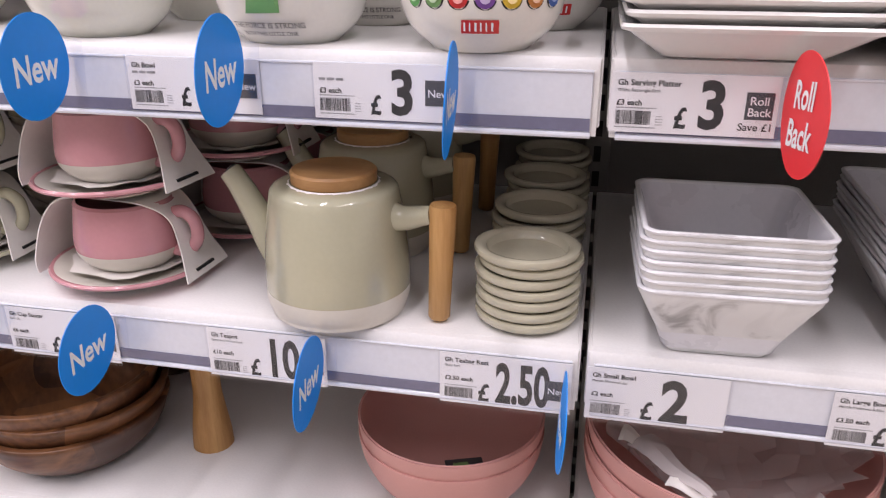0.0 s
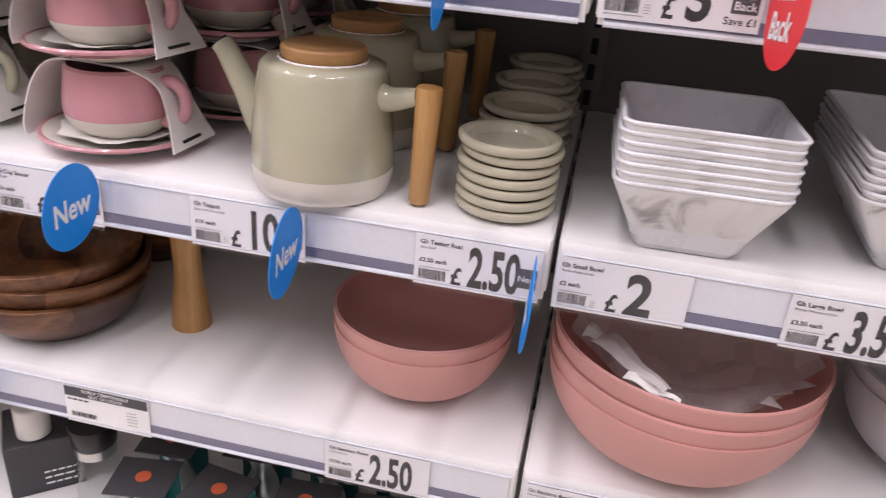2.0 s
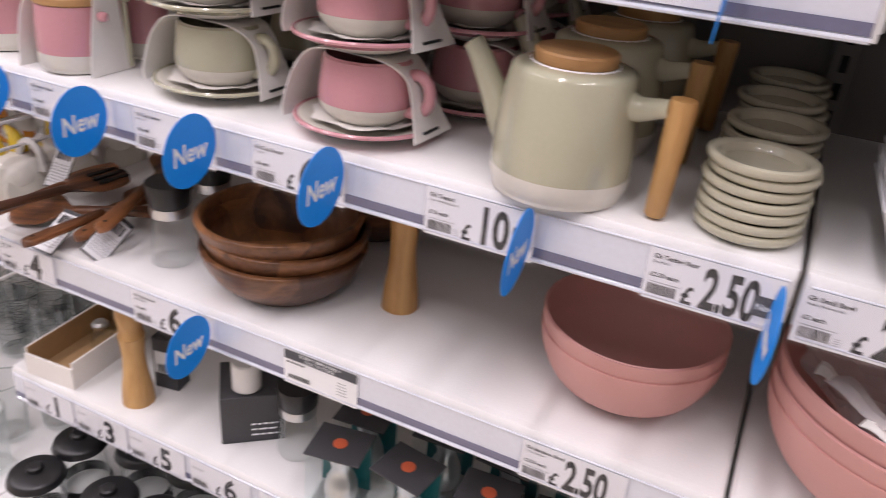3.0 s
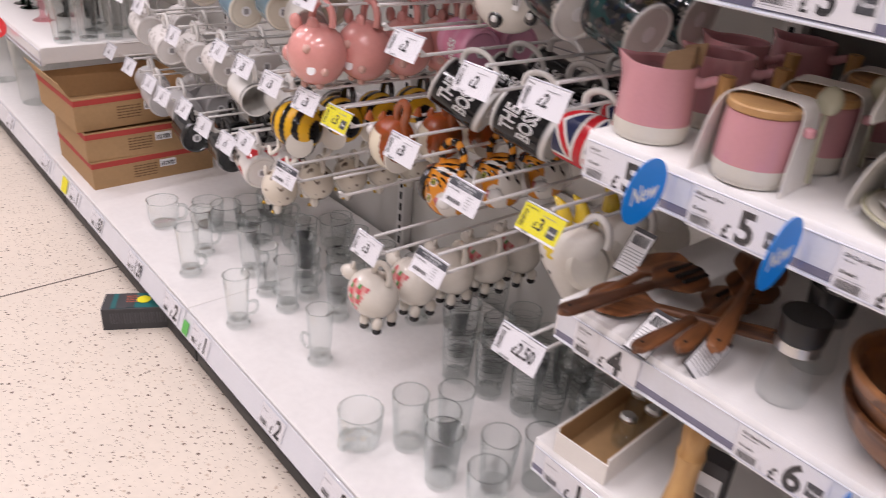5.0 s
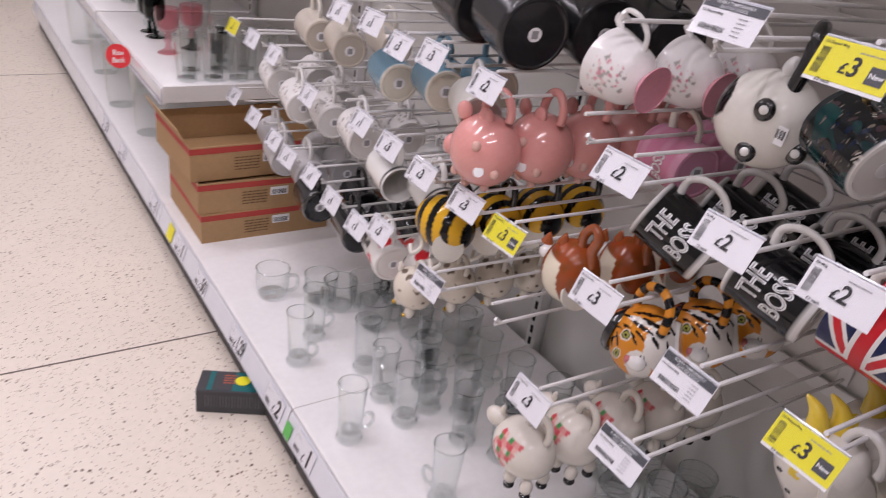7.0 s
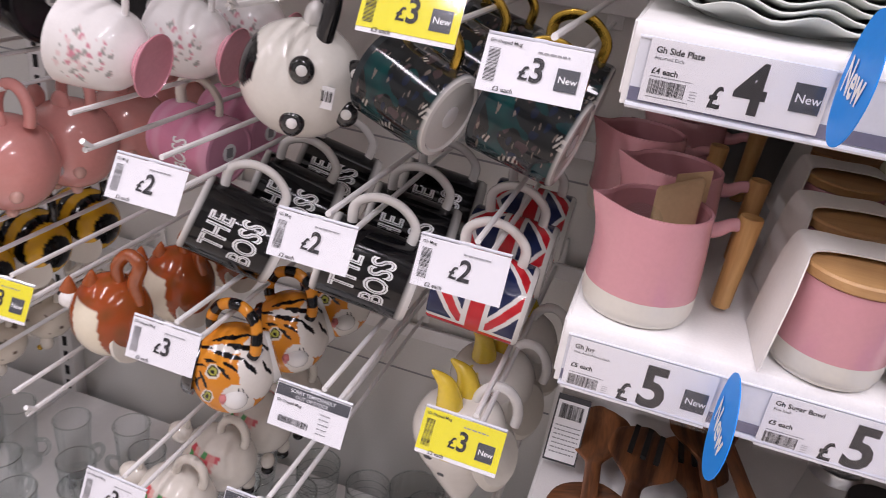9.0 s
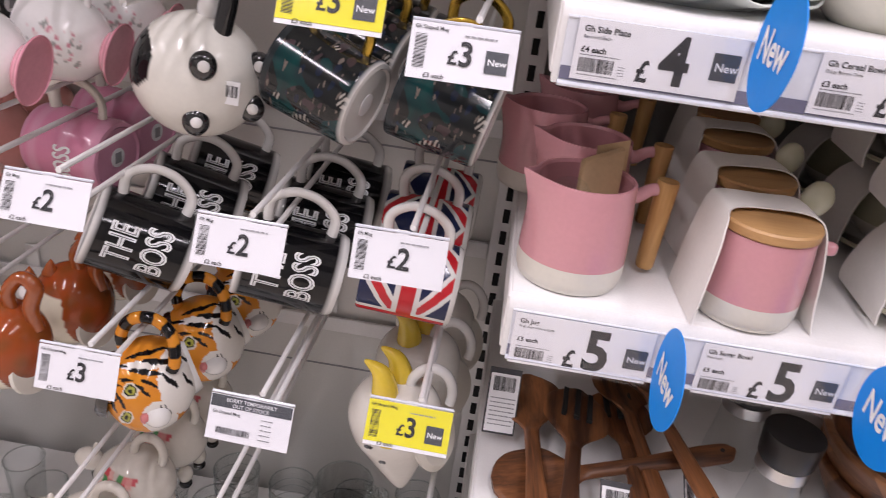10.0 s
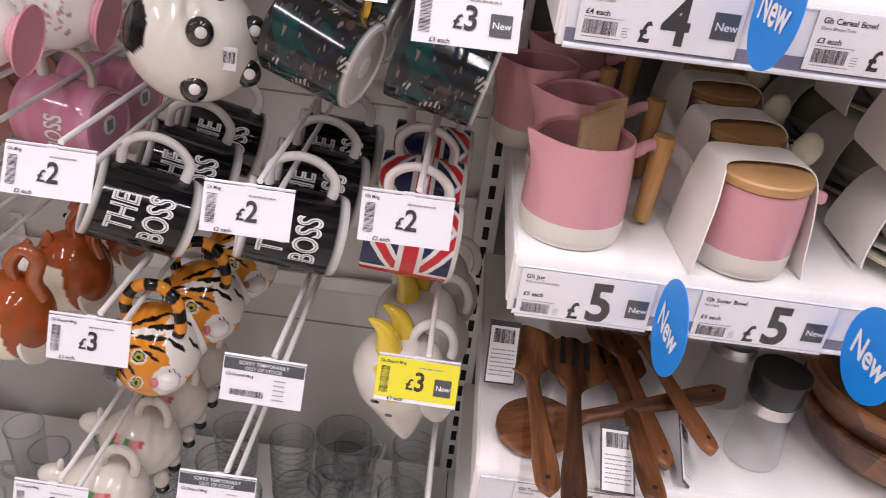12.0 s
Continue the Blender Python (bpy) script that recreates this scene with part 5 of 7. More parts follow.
def hook(x, z, front=0.045, reach=None):
    """A white wire hook: a label wire above, a carrying wire with an upturned tip below."""
    h = thing("display_hook", "white coated wire display hook", "display hook", pose(x, 0, z), "wire display hooks")
    part("label_wire", tube([(0, PANEL_Y - 0.004, 0.0), (0, front, 0.010)], 0.0028, 8), WIRE, h)
    part("carrying_wire", tube(spline([(0, PANEL_Y - 0.004, -0.034), (0, front + 0.05, -0.030), (0, front + 0.025, -0.029), (0, front + 0.012, -0.020)], 4), 0.0030, 8), WIRE, h)
    part("back_plate", block(-0.010, 0.010, PANEL_Y - 0.006, PANEL_Y - 0.001, -0.042, 0.010, 0.001, 1), WHITE_METAL, h)
    return h


def hook_tag(x, z, price, paper=PAPER, badge=False, y=0.036, seed=1, stock=False, lean=-26, turn=0):
    colour = "yellow" if paper is YELLOW_PAPER else "white"
    word = "out of stock tag" if stock else "price tag with a black price"
    t = thing("hook_price_tag", f"{colour} {word} at a hook's tip", "price tag", pose(x, y, z, lean, 0, turn) @ Matrix.Scale(1.0 if price == "2.50" else 0.89, 4), "hook price tags")
    w, h = 0.0865, 0.046
    part("card", block(-w / 2, w / 2, -0.0006, 0, -h / 2, h / 2), PAPER, t)
    if paper is YELLOW_PAPER:
        part("yellow_panel", block(-w / 2, w / 2, -0.0011, -0.0007, -h / 2 + 0.004, h / 2), YELLOW_PAPER, t)
    f = -0.0015
    if stock:
        part("heading", block(-w / 2 + 0.001, w / 2 - 0.001, -0.0011, -0.0007, h / 2 - 0.0125, h / 2 - 0.0005), BADGE, t, "black heading bar")
        part("heading_word", moved(letters("SORRY TEMPORARILY", 0.0054, 0.01, 1, "CENTER"), pose(0, f, h / 2 - 0.0062)), PRINT_WHITE, t)
        part("heading_word", moved(letters("OUT OF STOCK", 0.0054, 0.01, 1, "CENTER"), pose(0, f, h / 2 - 0.0115)), PRINT_WHITE, t)
        part("title", moved(letters("Gh Shaped Mug", 0.0046, 0.01), pose(-w / 2 + 0.004, f, 0.004)), INK, t)
        part("barcode", moved(bars(0, 0.036, 0, 0.0065, 40, seed), pose(-w / 2 + 0.010, f, -0.016)), INK, t)
        part("small_print", moved(lines(0, 0.012, 0, 0.0012, 5, 0.005, seed), pose(0.012, f, 0.004)), GREY_INK, t)
    else:
        code = bars(0, 0.028, 0, 0.0092, 26, seed, 0.42)
        part("barcode", moved(code, pose(-w / 2 + 0.0135, f, -0.0145, 0, -90, 0)), INK, t)
        name = letters("Gh Mug" if price == "2" else "Gh Shaped Mug", 0.0042, 0.012) if price in ("2", "3") else lines(0, 0.014, 0, 0.0022, 1, 0.004, seed)
        part("title", moved(name, pose(-w / 2 + 0.003, f, h / 2 - 0.0058)), INK, t)
        part("subtitle", moved(lines(0, 0.026, 0, 0.0014, 1, 0.004, seed + 1), pose(0.0, f, h / 2 - 0.0085)), GREY_INK, t)
        part("unit_price", moved(letters(f"£{price} each", 0.0054, 0.012), pose(-w / 2 + 0.014, f, -h / 2 + 0.0015)), INK, t)
        px = -0.010 if not badge else -0.012
        part("pound_sign", moved(letters("£", 0.016, 0.02), pose(px, f, -0.0085)), INK, t)
        part("price_figure", moved(letters(price, 0.028, 0.02, 0.9 if len(price) == 1 else 0.7), pose(px + 0.0085, f, -0.009)), INK, t)
        if badge:
            bd = part("badge", block(0.0185, 0.0365, f - 0.0001, f + 0.0002, -0.012, 0.006), BADGE, t, "dark grey badge")
            part("badge_word", moved(letters("New", 0.0078, 0.012), pose(0.0203, f - 0.0006, -0.0058)), PRINT_WHITE, bd)
    part("holder", block(-w / 2 - 0.001, w / 2 + 0.001, -0.0026, -0.0020, -h / 2 - 0.001, h / 2 + 0.0025), FILM, t, "clear plastic holder")
    part("hinge", tube([(-w / 2, 0.001, h / 2 + 0.002), (w / 2, 0.001, h / 2 + 0.002)], 0.0016, 8), RAIL, t)
    part("clip", block(-0.006, 0.006, 0.0, 0.006, h / 2 - 0.006, h / 2 + 0.004, 0.001, 1), WIRE, t)
    return t


Y = YELLOW_PAPER
TOP_HOOKS = (
    (-1.047, 1.034, "3", PAPER, 1, 0, 0.018), (-1.143, 1.058, "3", Y, 1, 0, 0.018), (-1.283, 1.067, "3", PAPER, 0, 1, 0.018),
)
SECOND_HOOKS = (
    (-1.077, 0.865, "2", PAPER, 0, 0, 0.018), (-1.210, 0.854, "2", PAPER, 0, 0, 0.018), (-1.376, 0.866, "2", PAPER, 0, 0, 0.018), (-1.669, 0.886, "2", PAPER, 0, 0, 0.018),
    (-1.827, 0.890, "3", PAPER, 0, 0, 0.018), (-1.937, 0.878, "3", PAPER, 0, 0, 0.018), (-2.044, 0.894, "1", PAPER, 0, 0, 0.018), (-2.183, 0.885, "1", PAPER, 0, 0, 0.018),
)
THIRD_HOOKS = (
    (-1.052, 0.697, "3", Y, 1, 0, 0.018), (-1.193, 0.687, "3", PAPER, 0, 1, 0.0), (-1.357, 0.703, "3", PAPER, 0, 0, 0.008), (-1.568, 0.688, "3", Y, 1, 0, 0.018), (-1.677, 0.690, "3", PAPER, 0, 0, 0.018),
    (-1.817, 0.687, "3", PAPER, 0, 0, 0.018), (-1.939, 0.692, "3", PAPER, 0, 0, 0.018), (-2.057, 0.698, "1", PAPER, 0, 0, 0.018), (-2.319, 0.673, "1", PAPER, 0, 0, 0.018),
    (-2.541, 0.706, "1", PAPER, 0, 0, 0.018), (-2.687, 0.708, "1", PAPER, 0, 0, 0.018), (-2.839, 0.704, "1", Y, 0, 0, 0.018),
)
LOW_HOOKS = (
    (-1.034, 0.511, "2.50", PAPER, 0, 0, -0.01), (-1.235, 0.552, "3", PAPER, 0, 1, -0.02), (-1.407, 0.508, "3", PAPER, 0, 0, -0.02), (-1.713, 0.530, "3", PAPER, 0, 1, -0.01), (-1.912, 0.534, "3", PAPER, 0, 0, 0.0),
    (-2.008, 0.499, "1", PAPER, 0, 0, 0.0), (-2.130, 0.501, "1", PAPER, 0, 0, 0.0), (-2.243, 0.512, "1", PAPER, 0, 0, 0.0), (-2.384, 0.503, "1", PAPER, 0, 0, 0.0), (-2.474, 0.513, "1", PAPER, 0, 0, 0.0),
    (-2.618, 0.523, "1", PAPER, 0, 0, 0.0), (-2.831, 0.515, "1", PAPER, 0, 0, 0.018),
)
rnd = random.Random(21)
for n, (hx, hz, cost, paper, badge, stock, front) in enumerate(TOP_HOOKS + SECOND_HOOKS + THIRD_HOOKS + LOW_HOOKS):
    hook(hx + 0.008, hz + 0.014, front + 0.012)
    hook_tag(hx, hz, cost, paper, bool(badge), front, 60 + n, bool(stock), -26 + rnd.uniform(-3, 3), rnd.uniform(-3, 3))
hook(-1.545, 0.575, 0.0)
for spare_x, spare_z in ((-2.15, 0.705), (-2.445, 0.69), (-1.86, 0.69), (-1.70, 1.065), (-1.60, 1.065), (-1.85, 1.065), (-1.45, 1.06), (-1.31, 1.06), (-1.465, 0.90)):
    hook(spare_x, spare_z, 0.03)
for row_z in (1.03, 0.845, 0.665, 0.50):
    bar = solid("hook_bar", block(-2.9, -1.005, PANEL_Y - 0.012, PANEL_Y - 0.006, row_z - 0.006, row_z + 0.018, 0.001, 1), WHITE_METAL, "white steel bar that carries the hooks", "hook bar", "structure")


def hang(x, y, z, side=True, tilt=0.0, yaw=0.0, half=0.047):
    """Where a mug hangs by its handle: base to the right (side) or base to the front."""
    if side:
        b = Matrix(((0, 0, -1, 0), (0, 1, 0, 0), (1, 0, 0, 0), (0, 0, 0, 1)))
    else:
        b = Matrix(((0, 1, 0, 0), (0, 0, 1, 0), (1, 0, 0, 0), (0, 0, 0, 1)))
    turn = Matrix.Rotation(radians(yaw), 4, "Z") @ Matrix.Rotation(radians(tilt), 4, "Y" if side else "X")
    return Matrix.Translation((x, y, z)) @ turn @ b @ Matrix.Translation((0, 0, -half))


def mug_body(r, h, flare=0.0, seg=64, wall=0.0035):
    rb = r - flare
    steps = [(rb + (r - rb) * k / 16, 0.006 + (h - 0.008) * k / 16) for k in range(17)]
    return lathe([(0, 0.002), (rb - 0.008, 0.002), (rb - 0.006, 0.0), (rb - 0.002, 0.001)] + steps + [(r - 0.001, h), (r - wall, h - 0.0015)] + [(q - wall, z) for q, z in reversed(steps[1:16])] + [(0, 0.008)], seg)


def ear(r, h, out=0.034, thick=0.0045, low=0.2, high=0.82, squash=1.35):
    p = spline([(r - 0.002, 0, h * high), (r + out * 0.6, 0, h * (high + 0.02)), (r + out, 0, h * 0.66), (r + out * 0.98, 0, h * 0.42), (r + out * 0.55, 0, h * (low + 0.02)), (r - 0.002, 0, h * low)], 6)
    return tube(p, thick, 12, squash)


def mug(m, label, glaze=None, material=None, handle_mat=None, r=0.041, h=0.094, flare=0.0, group="hanging mugs", handle=True, out=0.034):
    g = thing("mug", label, "mug", m, group)
    part("body", mug_body(r, h, flare), material or GLAZE, g, "", 35, glaze if material is None else None)
    if handle:
        part("handle", ear(r - flare * 0.5, h, out), handle_mat or WHITE_GLAZE, g)
    part("base_sticker", lathe([(0, 0.0012), (0.011, 0.0012), (0.011, 0.0016), (0, 0.0016)], 18), PAPER, g, "small round barcode sticker")
    part("sticker_code", block(-0.006, 0.006, -0.005, 0.005, 0.0006, 0.0011), GREY_INK, g)
    return g


INKY, CHALK = (0.006, 0.006, 0.007), (0.74, 0.73, 0.70)


def boss_glaze(co):
    return INKY if 0.010 < co.z < 0.0995 and math.hypot(co.x, co.y) > 0.0385 else (0.76, 0.75, 0.73)


boss = mug(hang(-1.357, 0.140, 0.777, True, 23, 23, 0.051), "black and white mug lettered THE BOSS hung by its handle", boss_glaze, r=0.0425, h=0.102, group="lettered mugs")
for word, z, size in (("THE", 0.060, 0.035), ("BOSS", 0.027, 0.035)):
    bm = letters(word, size, 0.03, 0.62, "CENTER")
    bmesh.ops.subdivide_edges(bm, edges=[e for e in bm.edges if e.calc_length() > 0.004], cuts=2)
    part("word", wrap(bm, lambda q: 0.0425, 0.22, z, 0.0009), PRINT_WHITE, boss, "white lettering")
    bm = letters(word, size, -0.035, 0.62, "CENTER")
    bmesh.ops.subdivide_edges(bm, edges=[e for e in bm.edges if e.calc_length() > 0.004], cuts=2)
    part("word_inlay", wrap(bm, lambda q: 0.0425, 0.22, z, 0.0016), INK, boss, "black line inside the lettering")
for x, y, z, t, yw in ((-1.343, 0.235, 0.782, 21, 21), (-1.334, 0.328, 0.785, 18, 19), (-1.200, 0.138, 0.778, 13, 13), (-1.194, 0.232, 0.783, 12, 13), (-1.190, 0.325, 0.786, 10, 12)):
    copy_thing(boss, hang(x, y, z, True, t, yw, 0.051))


def flag_glaze(co):
    r = math.hypot(co.x, co.y)
    if r < 0.038 or co.z < 0.006:
        return (0.76, 0.75, 0.73)
    a = math.atan2(co.y, co.x) + math.pi / 2
    a = (a + math.pi) % (2 * math.pi) - math.pi
    u, v = a * 0.041 + 0.034, (co.z - 0.047) * 1.0
    u = (u + 0.0644) % 0.1288 - 0.0644
    if abs(u) < 0.0085 or abs(v) < 0.0075:
        return (0.55, 0.02, 0.03)
    if abs(u) < 0.0135 or abs(v) < 0.0125:
        return (0.76, 0.75, 0.73)
    for s in (1, -1):
        d = (v * 0.0644 - s * u * 0.047) / 0.0797
        if abs(d) < 0.0042:
            return (0.55, 0.02, 0.03)
    for s in (1, -1):
        d = (v * 0.0644 - s * u * 0.047) / 0.0797
        if abs(d) < 0.0085:
            return (0.76, 0.75, 0.73)
    return (0.015, 0.022, 0.075)


def fine_mug(m, label, glaze, group, r=0.041, h=0.094, flare=0.0, handle_mat=None, out=0.034):
    g = thing("mug", label, "mug", m, group)
    n = 130
    rb = r - flare
    steps = [(rb + (r - rb) * k / n, 0.005 + (h - 0.007) * k / n) for k in range(n + 1)]
    part("body", lathe([(0, 0.002), (rb - 0.008, 0.002), (rb - 0.006, 0.0), (rb - 0.002, 0.001)] + steps + [(r - 0.001, h), (r - 0.0035, h - 0.0015), (r - 0.0045, h * 0.5), (rb - 0.004, 0.01), (0, 0.008)], 300), GLAZE, g, "", 35, glaze)
    part("handle", ear(r - flare * 0.5, h, out), handle_mat or WHITE_GLAZE, g)
    part("base_sticker", lathe([(0, 0.0012), (0.011, 0.0012), (0.011, 0.0016), (0, 0.0016)], 18), PAPER, g, "small round sticker")
    return g


jack = fine_mug(hang(-1.078, 0.140, 0.784, True, 6, 4), "navy, red and white flag-patterned mug hung by its handle", flag_glaze, "flag mugs")
copy_thing(jack, hang(-1.076, 0.232, 0.790, True, 3, 1))
copy_thing(jack, hang(-1.073, 0.322, 0.794, True, 3, 2))
pinkmug = mug(hang(-1.468, 0.235, 0.826, True, 2, -10), "pink lettered mug hung behind the black ones", lambda co: (0.62, 0.24, 0.36) if co.z < 0.09 and int(co.z / 0.012) % 3 else (0.66, 0.32, 0.44), handle_mat=CREAM)
part("word", wrap(letters("BOSS", 0.03, 0.02, 0.6, "CENTER"), lambda q: 0.041, -0.1, 0.03, 0.0009), PRINT_WHITE, pinkmug, "white lettering")
copy_thing(pinkmug, hang(-1.468, 0.33, 0.826, True, 2, -10))


def leaf_glaze(co):
    if math.hypot(co.x, co.y) < 0.036 or co.z < 0.004:
        return CHALK
    if co.z > 0.079:
        return (0.02, 0.025, 0.028)
    n1 = noise.noise(Vector((co.x, co.y, co.z)) * 42)
    n2 = noise.noise(Vector((co.x + 3, co.y, co.z * 1.5)) * 70)
    n3 = noise.noise(Vector((co.x * 0.6 + 7, co.y * 0.6, co.z * 2.2)) * 170)
    n4 = noise.noise(Vector((co.x * 1.0 + 11, co.y, co.z * 1.3)) * 52)
    if n4 > 0.40:
        return (0.42, 0.39, 0.35) if math.sin(1500 * co.z + 700 * (co.x + co.y)) > 0.1 else (0.012, 0.012, 0.013)
    if n3 > 0.46:
        return (0.16, 0.13, 0.11)
    if n1 > 0.26:
        return (0.006, 0.034 + 0.02 * n2, 0.036 + 0.014 * n2)
    if n2 > 0.3:
        return (0.055, 0.036, 0.040)
    if n2 < -0.33:
        return (0.010, 0.016, 0.036)
    return (0.010, 0.012, 0.013)


GOLD = mat("gold_lustre", (0.55, 0.36, 0.06), 0.25, 1.0, 0.05)
leaf = fine_mug(hang(-1.170, 0.140, 0.965, True, 16, -16, 0.04), "dark teal leaf-patterned mug with a gold handle", leaf_glaze, "dark patterned mugs", 0.044, 0.086, 0.002, GOLD, 0.03)
for x, y, z, t, yw in ((-1.155, 0.24, 0.978, 14, -12), (-1.060, 0.142, 0.960, 14, -6), (-1.055, 0.24, 0.972, 12, 0), (-1.148, 0.335, 0.98, 12, -4)):
    copy_thing(leaf, hang(x, y, z, True, t, yw, 0.04))


def blossom(co):
    r = math.hypot(co.x, co.y)
    a = math.atan2(co.y, co.x) + math.pi / 2
    a = (a + math.pi) % (2 * math.pi) - math.pi
    u, v = a * 0.042, co.z - 0.048
    d = math.hypot(u + 0.002, v * 1.1)
    n1, n2 = noise.noise(Vector((u, v, 0.3)) * 150), noise.noise(Vector((u + 1, v, 2.3)) * 170)
    if d < 0.030 and r > 0.03:
        if n1 > 0.30 - 0.0065 / (d + 0.014):
            if n2 > 0.1:
                return (0.58, 0.24, 0.30)
            if n2 < -0.12:
                return (0.34, 0.34, 0.32)
            return (0.70, 0.56, 0.56)
    return (0.76, 0.74, 0.73)


def flower_cup(m):
    g = thing("flower_cup", "white china cup with rose print and a pink foot", "cup", m, "rose-print cups")
    prof = smooth_profile([(0.017, 0.012), (0.024, 0.018), (0.037, 0.034), (0.0435, 0.06), (0.0475, 0.084)], 14)
    inn = smooth_profile([(0.0445, 0.083), (0.0405, 0.06), (0.034, 0.036), (0.02, 0.021), (0, 0.02)], 4)
    part("bowl", lathe([(0, 0.012)] + prof + [(0.0465, 0.0855)] + inn, 120), GLAZE, g, "", 35, blossom)
    part("foot", lathe(smooth_profile([(0, 0.003), (0.027, 0.002), (0.0305, 0.0), (0.031, 0.002), (0.024, 0.007), (0.0185, 0.0125), (0, 0.0127)], 3), 48), mat("pink_foot_glaze", (0.66, 0.27, 0.34), 0.2, coat=0.4), g, "pink glazed foot")
    part("handle", tube(spline([(0.044, 0, 0.078), (0.058, 0, 0.088), (0.071, 0, 0.08), (0.07, 0, 0.058), (0.056, 0, 0.04), (0.037, 0, 0.036)], 6), 0.0035, 10), WHITE_GLAZE, g)
    part("thumb_rest", tube(spline([(0.046, 0, 0.083), (0.054, 0, 0.093), (0.063, 0, 0.094)], 4), [0.003, 0.0035, 0.001], 8), WHITE_GLAZE, g)
    return g


fc = flower_cup(hang(-1.460, 0.085, 0.960, True, 10, 4, 0.045))
copy_thing(fc, hang(-1.438, 0.19, 0.956, True, 10, 2, 0.045))
copy_thing(fc, hang(-1.425, 0.285, 0.962, True, 8, 2, 0.045))


# animal-shaped mugs: glazed rounded bodies with moulded features
def blob(rx, ry, rz, u=72, v=44):
    bm = bmesh.new()
    bmesh.ops.create_uvsphere(bm, u_segments=u, v_segments=v, radius=1.0)
    for w in bm.verts:
        w.co = Vector((w.co.x * rx, w.co.y * ry, w.co.z * rz))
    return bm


def at_place(bm, x, y, z, rx=0, ry=0, rz=0):
    return moved(bm, pose(x, y, z, rx, ry, rz))


BLACK_GLAZE = mat("black_glaze", (0.014, 0.014, 0.015), 0.15, coat=0.6)
PIG = mat("pig_pink_glaze", (0.72, 0.32, 0.29), 0.15, 0, 0.05, 20, coat=0.6)
OX = mat("amber_glaze", (0.29, 0.07, 0.016), 0.15, 0, 0.12, 40, coat=0.6)
LEMON = mat("lemon_glaze", (0.75, 0.55, 0.05), 0.18, coat=0.5)
LLAMA = mat("llama_cream_glaze", (0.68, 0.64, 0.57), 0.15, 0, 0.04, 30, coat=0.5)


def loop_handle(x, z, rad, y0=0.0, thick=0.006, lean=0.0):
    pts = [(x + rad * math.cos(a) * 0.85 + lean * math.sin(a), y0, z + rad * math.sin(a) * 1.15) for a in np.linspace(-0.35, math.pi + 0.35, 16)]
    return tube([tuple(float(q) for q in p) for p in pts], thick, 12)


def panda(m):
    g = thing("animal_mug", "white panda-shaped mug with black feet, base outwards", "novelty mug", m, "animal mugs")
    part("body", blob(0.052, 0.046, 0.050, 120, 72), GLAZE, g, "", 35, lambda co: INKY if ((co.x + 0.046) / 0.016) ** 2 + ((co.z - 0.012) / 0.023) ** 2 < 1 else (0.76, 0.74, 0.68))
    for fx, fz in ((0.008, 0.019), (0.006, -0.026), (0.046, 0.019), (0.045, -0.014)):
        yy = -0.046 * math.sqrt(max(0.05, 1 - (fx / 0.052) ** 2 - (fz / 0.05) ** 2))
        part("foot", at_place(blob(0.0105, 0.0075, 0.0115, 24, 14), fx, yy, fz), BLACK_GLAZE, g, "black foot")
        part("pad", at_place(blob(0.0050, 0.0035, 0.0050, 18, 10), fx + 0.001, yy - 0.0052, fz + 0.001), WHITE_GLAZE, g, "white pad")
    part("handle", tube(spline([(0.016, -0.016, 0.038), (0.019, -0.016, 0.066), (0.017, -0.012, 0.090), (0.013, 0.002, 0.098), (0.010, 0.016, 0.080), (0.008, 0.022, 0.038)], 5), 0.0075, 12), BLACK_GLAZE, g, "black glazed handle")
    part("ear", at_place(blob(0.009, 0.008, 0.013, 24, 14), 0.004, -0.004, 0.054), WHITE_GLAZE, g)
    part("sticker", block(0.022, 0.036, -0.0392, -0.0370, -0.008, 0.010), PAPER, g, "small barcode sticker")
    part("sticker_code", at_place(bars(0.023, 0.035, -0.002, 0.007, 12, 3), 0, -0.0398, 0), INK, g)
    return g


panda(pose(-1.303, 0.165, 0.949, 0, 6, 14) @ Matrix.Scale(1.18, 4))


def pig(m):
    g = thing("animal_mug", "glossy pink pig-shaped mug with pale feet", "novelty mug", m, "pig mugs")
    part("body", blob(0.046, 0.043, 0.046), PIG, g)
    part("snout", at_place(blob(0.011, 0.015, 0.014, 24, 14), -0.047, -0.004, -0.006), PIG, g)
    for sx in (-0.018, 0.014):
        part("ear", at_place(blob(0.011, 0.006, 0.012, 20, 12), sx - 0.012, -0.012, 0.044), PIG, g)
    for fx, fz in ((-0.026, -0.03), (0.014, -0.042), (0.034, -0.016), (0.012, 0.016), (-0.016, -0.046)):
        yy = -0.043 * math.sqrt(max(0.05, 1 - (fx / 0.046) ** 2 - (fz / 0.046) ** 2))
        part("foot", at_place(blob(0.006, 0.006, 0.0065, 18, 10), fx, yy, fz), mat("pale_foot_glaze", (0.68, 0.42, 0.36), 0.2), g, "pale foot")
    part("handle", at_place(loop_handle(0.01, 0.052, 0.022, 0, 0.0055), 0, 0, 0), PIG, g)
    part("sticker", at_place(lathe([(0, 0), (0.0065, 0), (0.0065, 0.0006), (0, 0.0006)], 20), 0.020, -0.0388, -0.014, 70, 0, 22), PAPER, g, "round barcode sticker")
    return g


pg = pig(pose(-1.690, 0.052, 0.776, 0, 0, 20) @ Matrix.Scale(1.28, 4))
for k in range(1, 5):
    copy_thing(pg, pose(-1.680 + 0.008 * k, 0.052 + 0.095 * k, 0.778, 0, 4 * (k % 2), 3 - 4 * k))


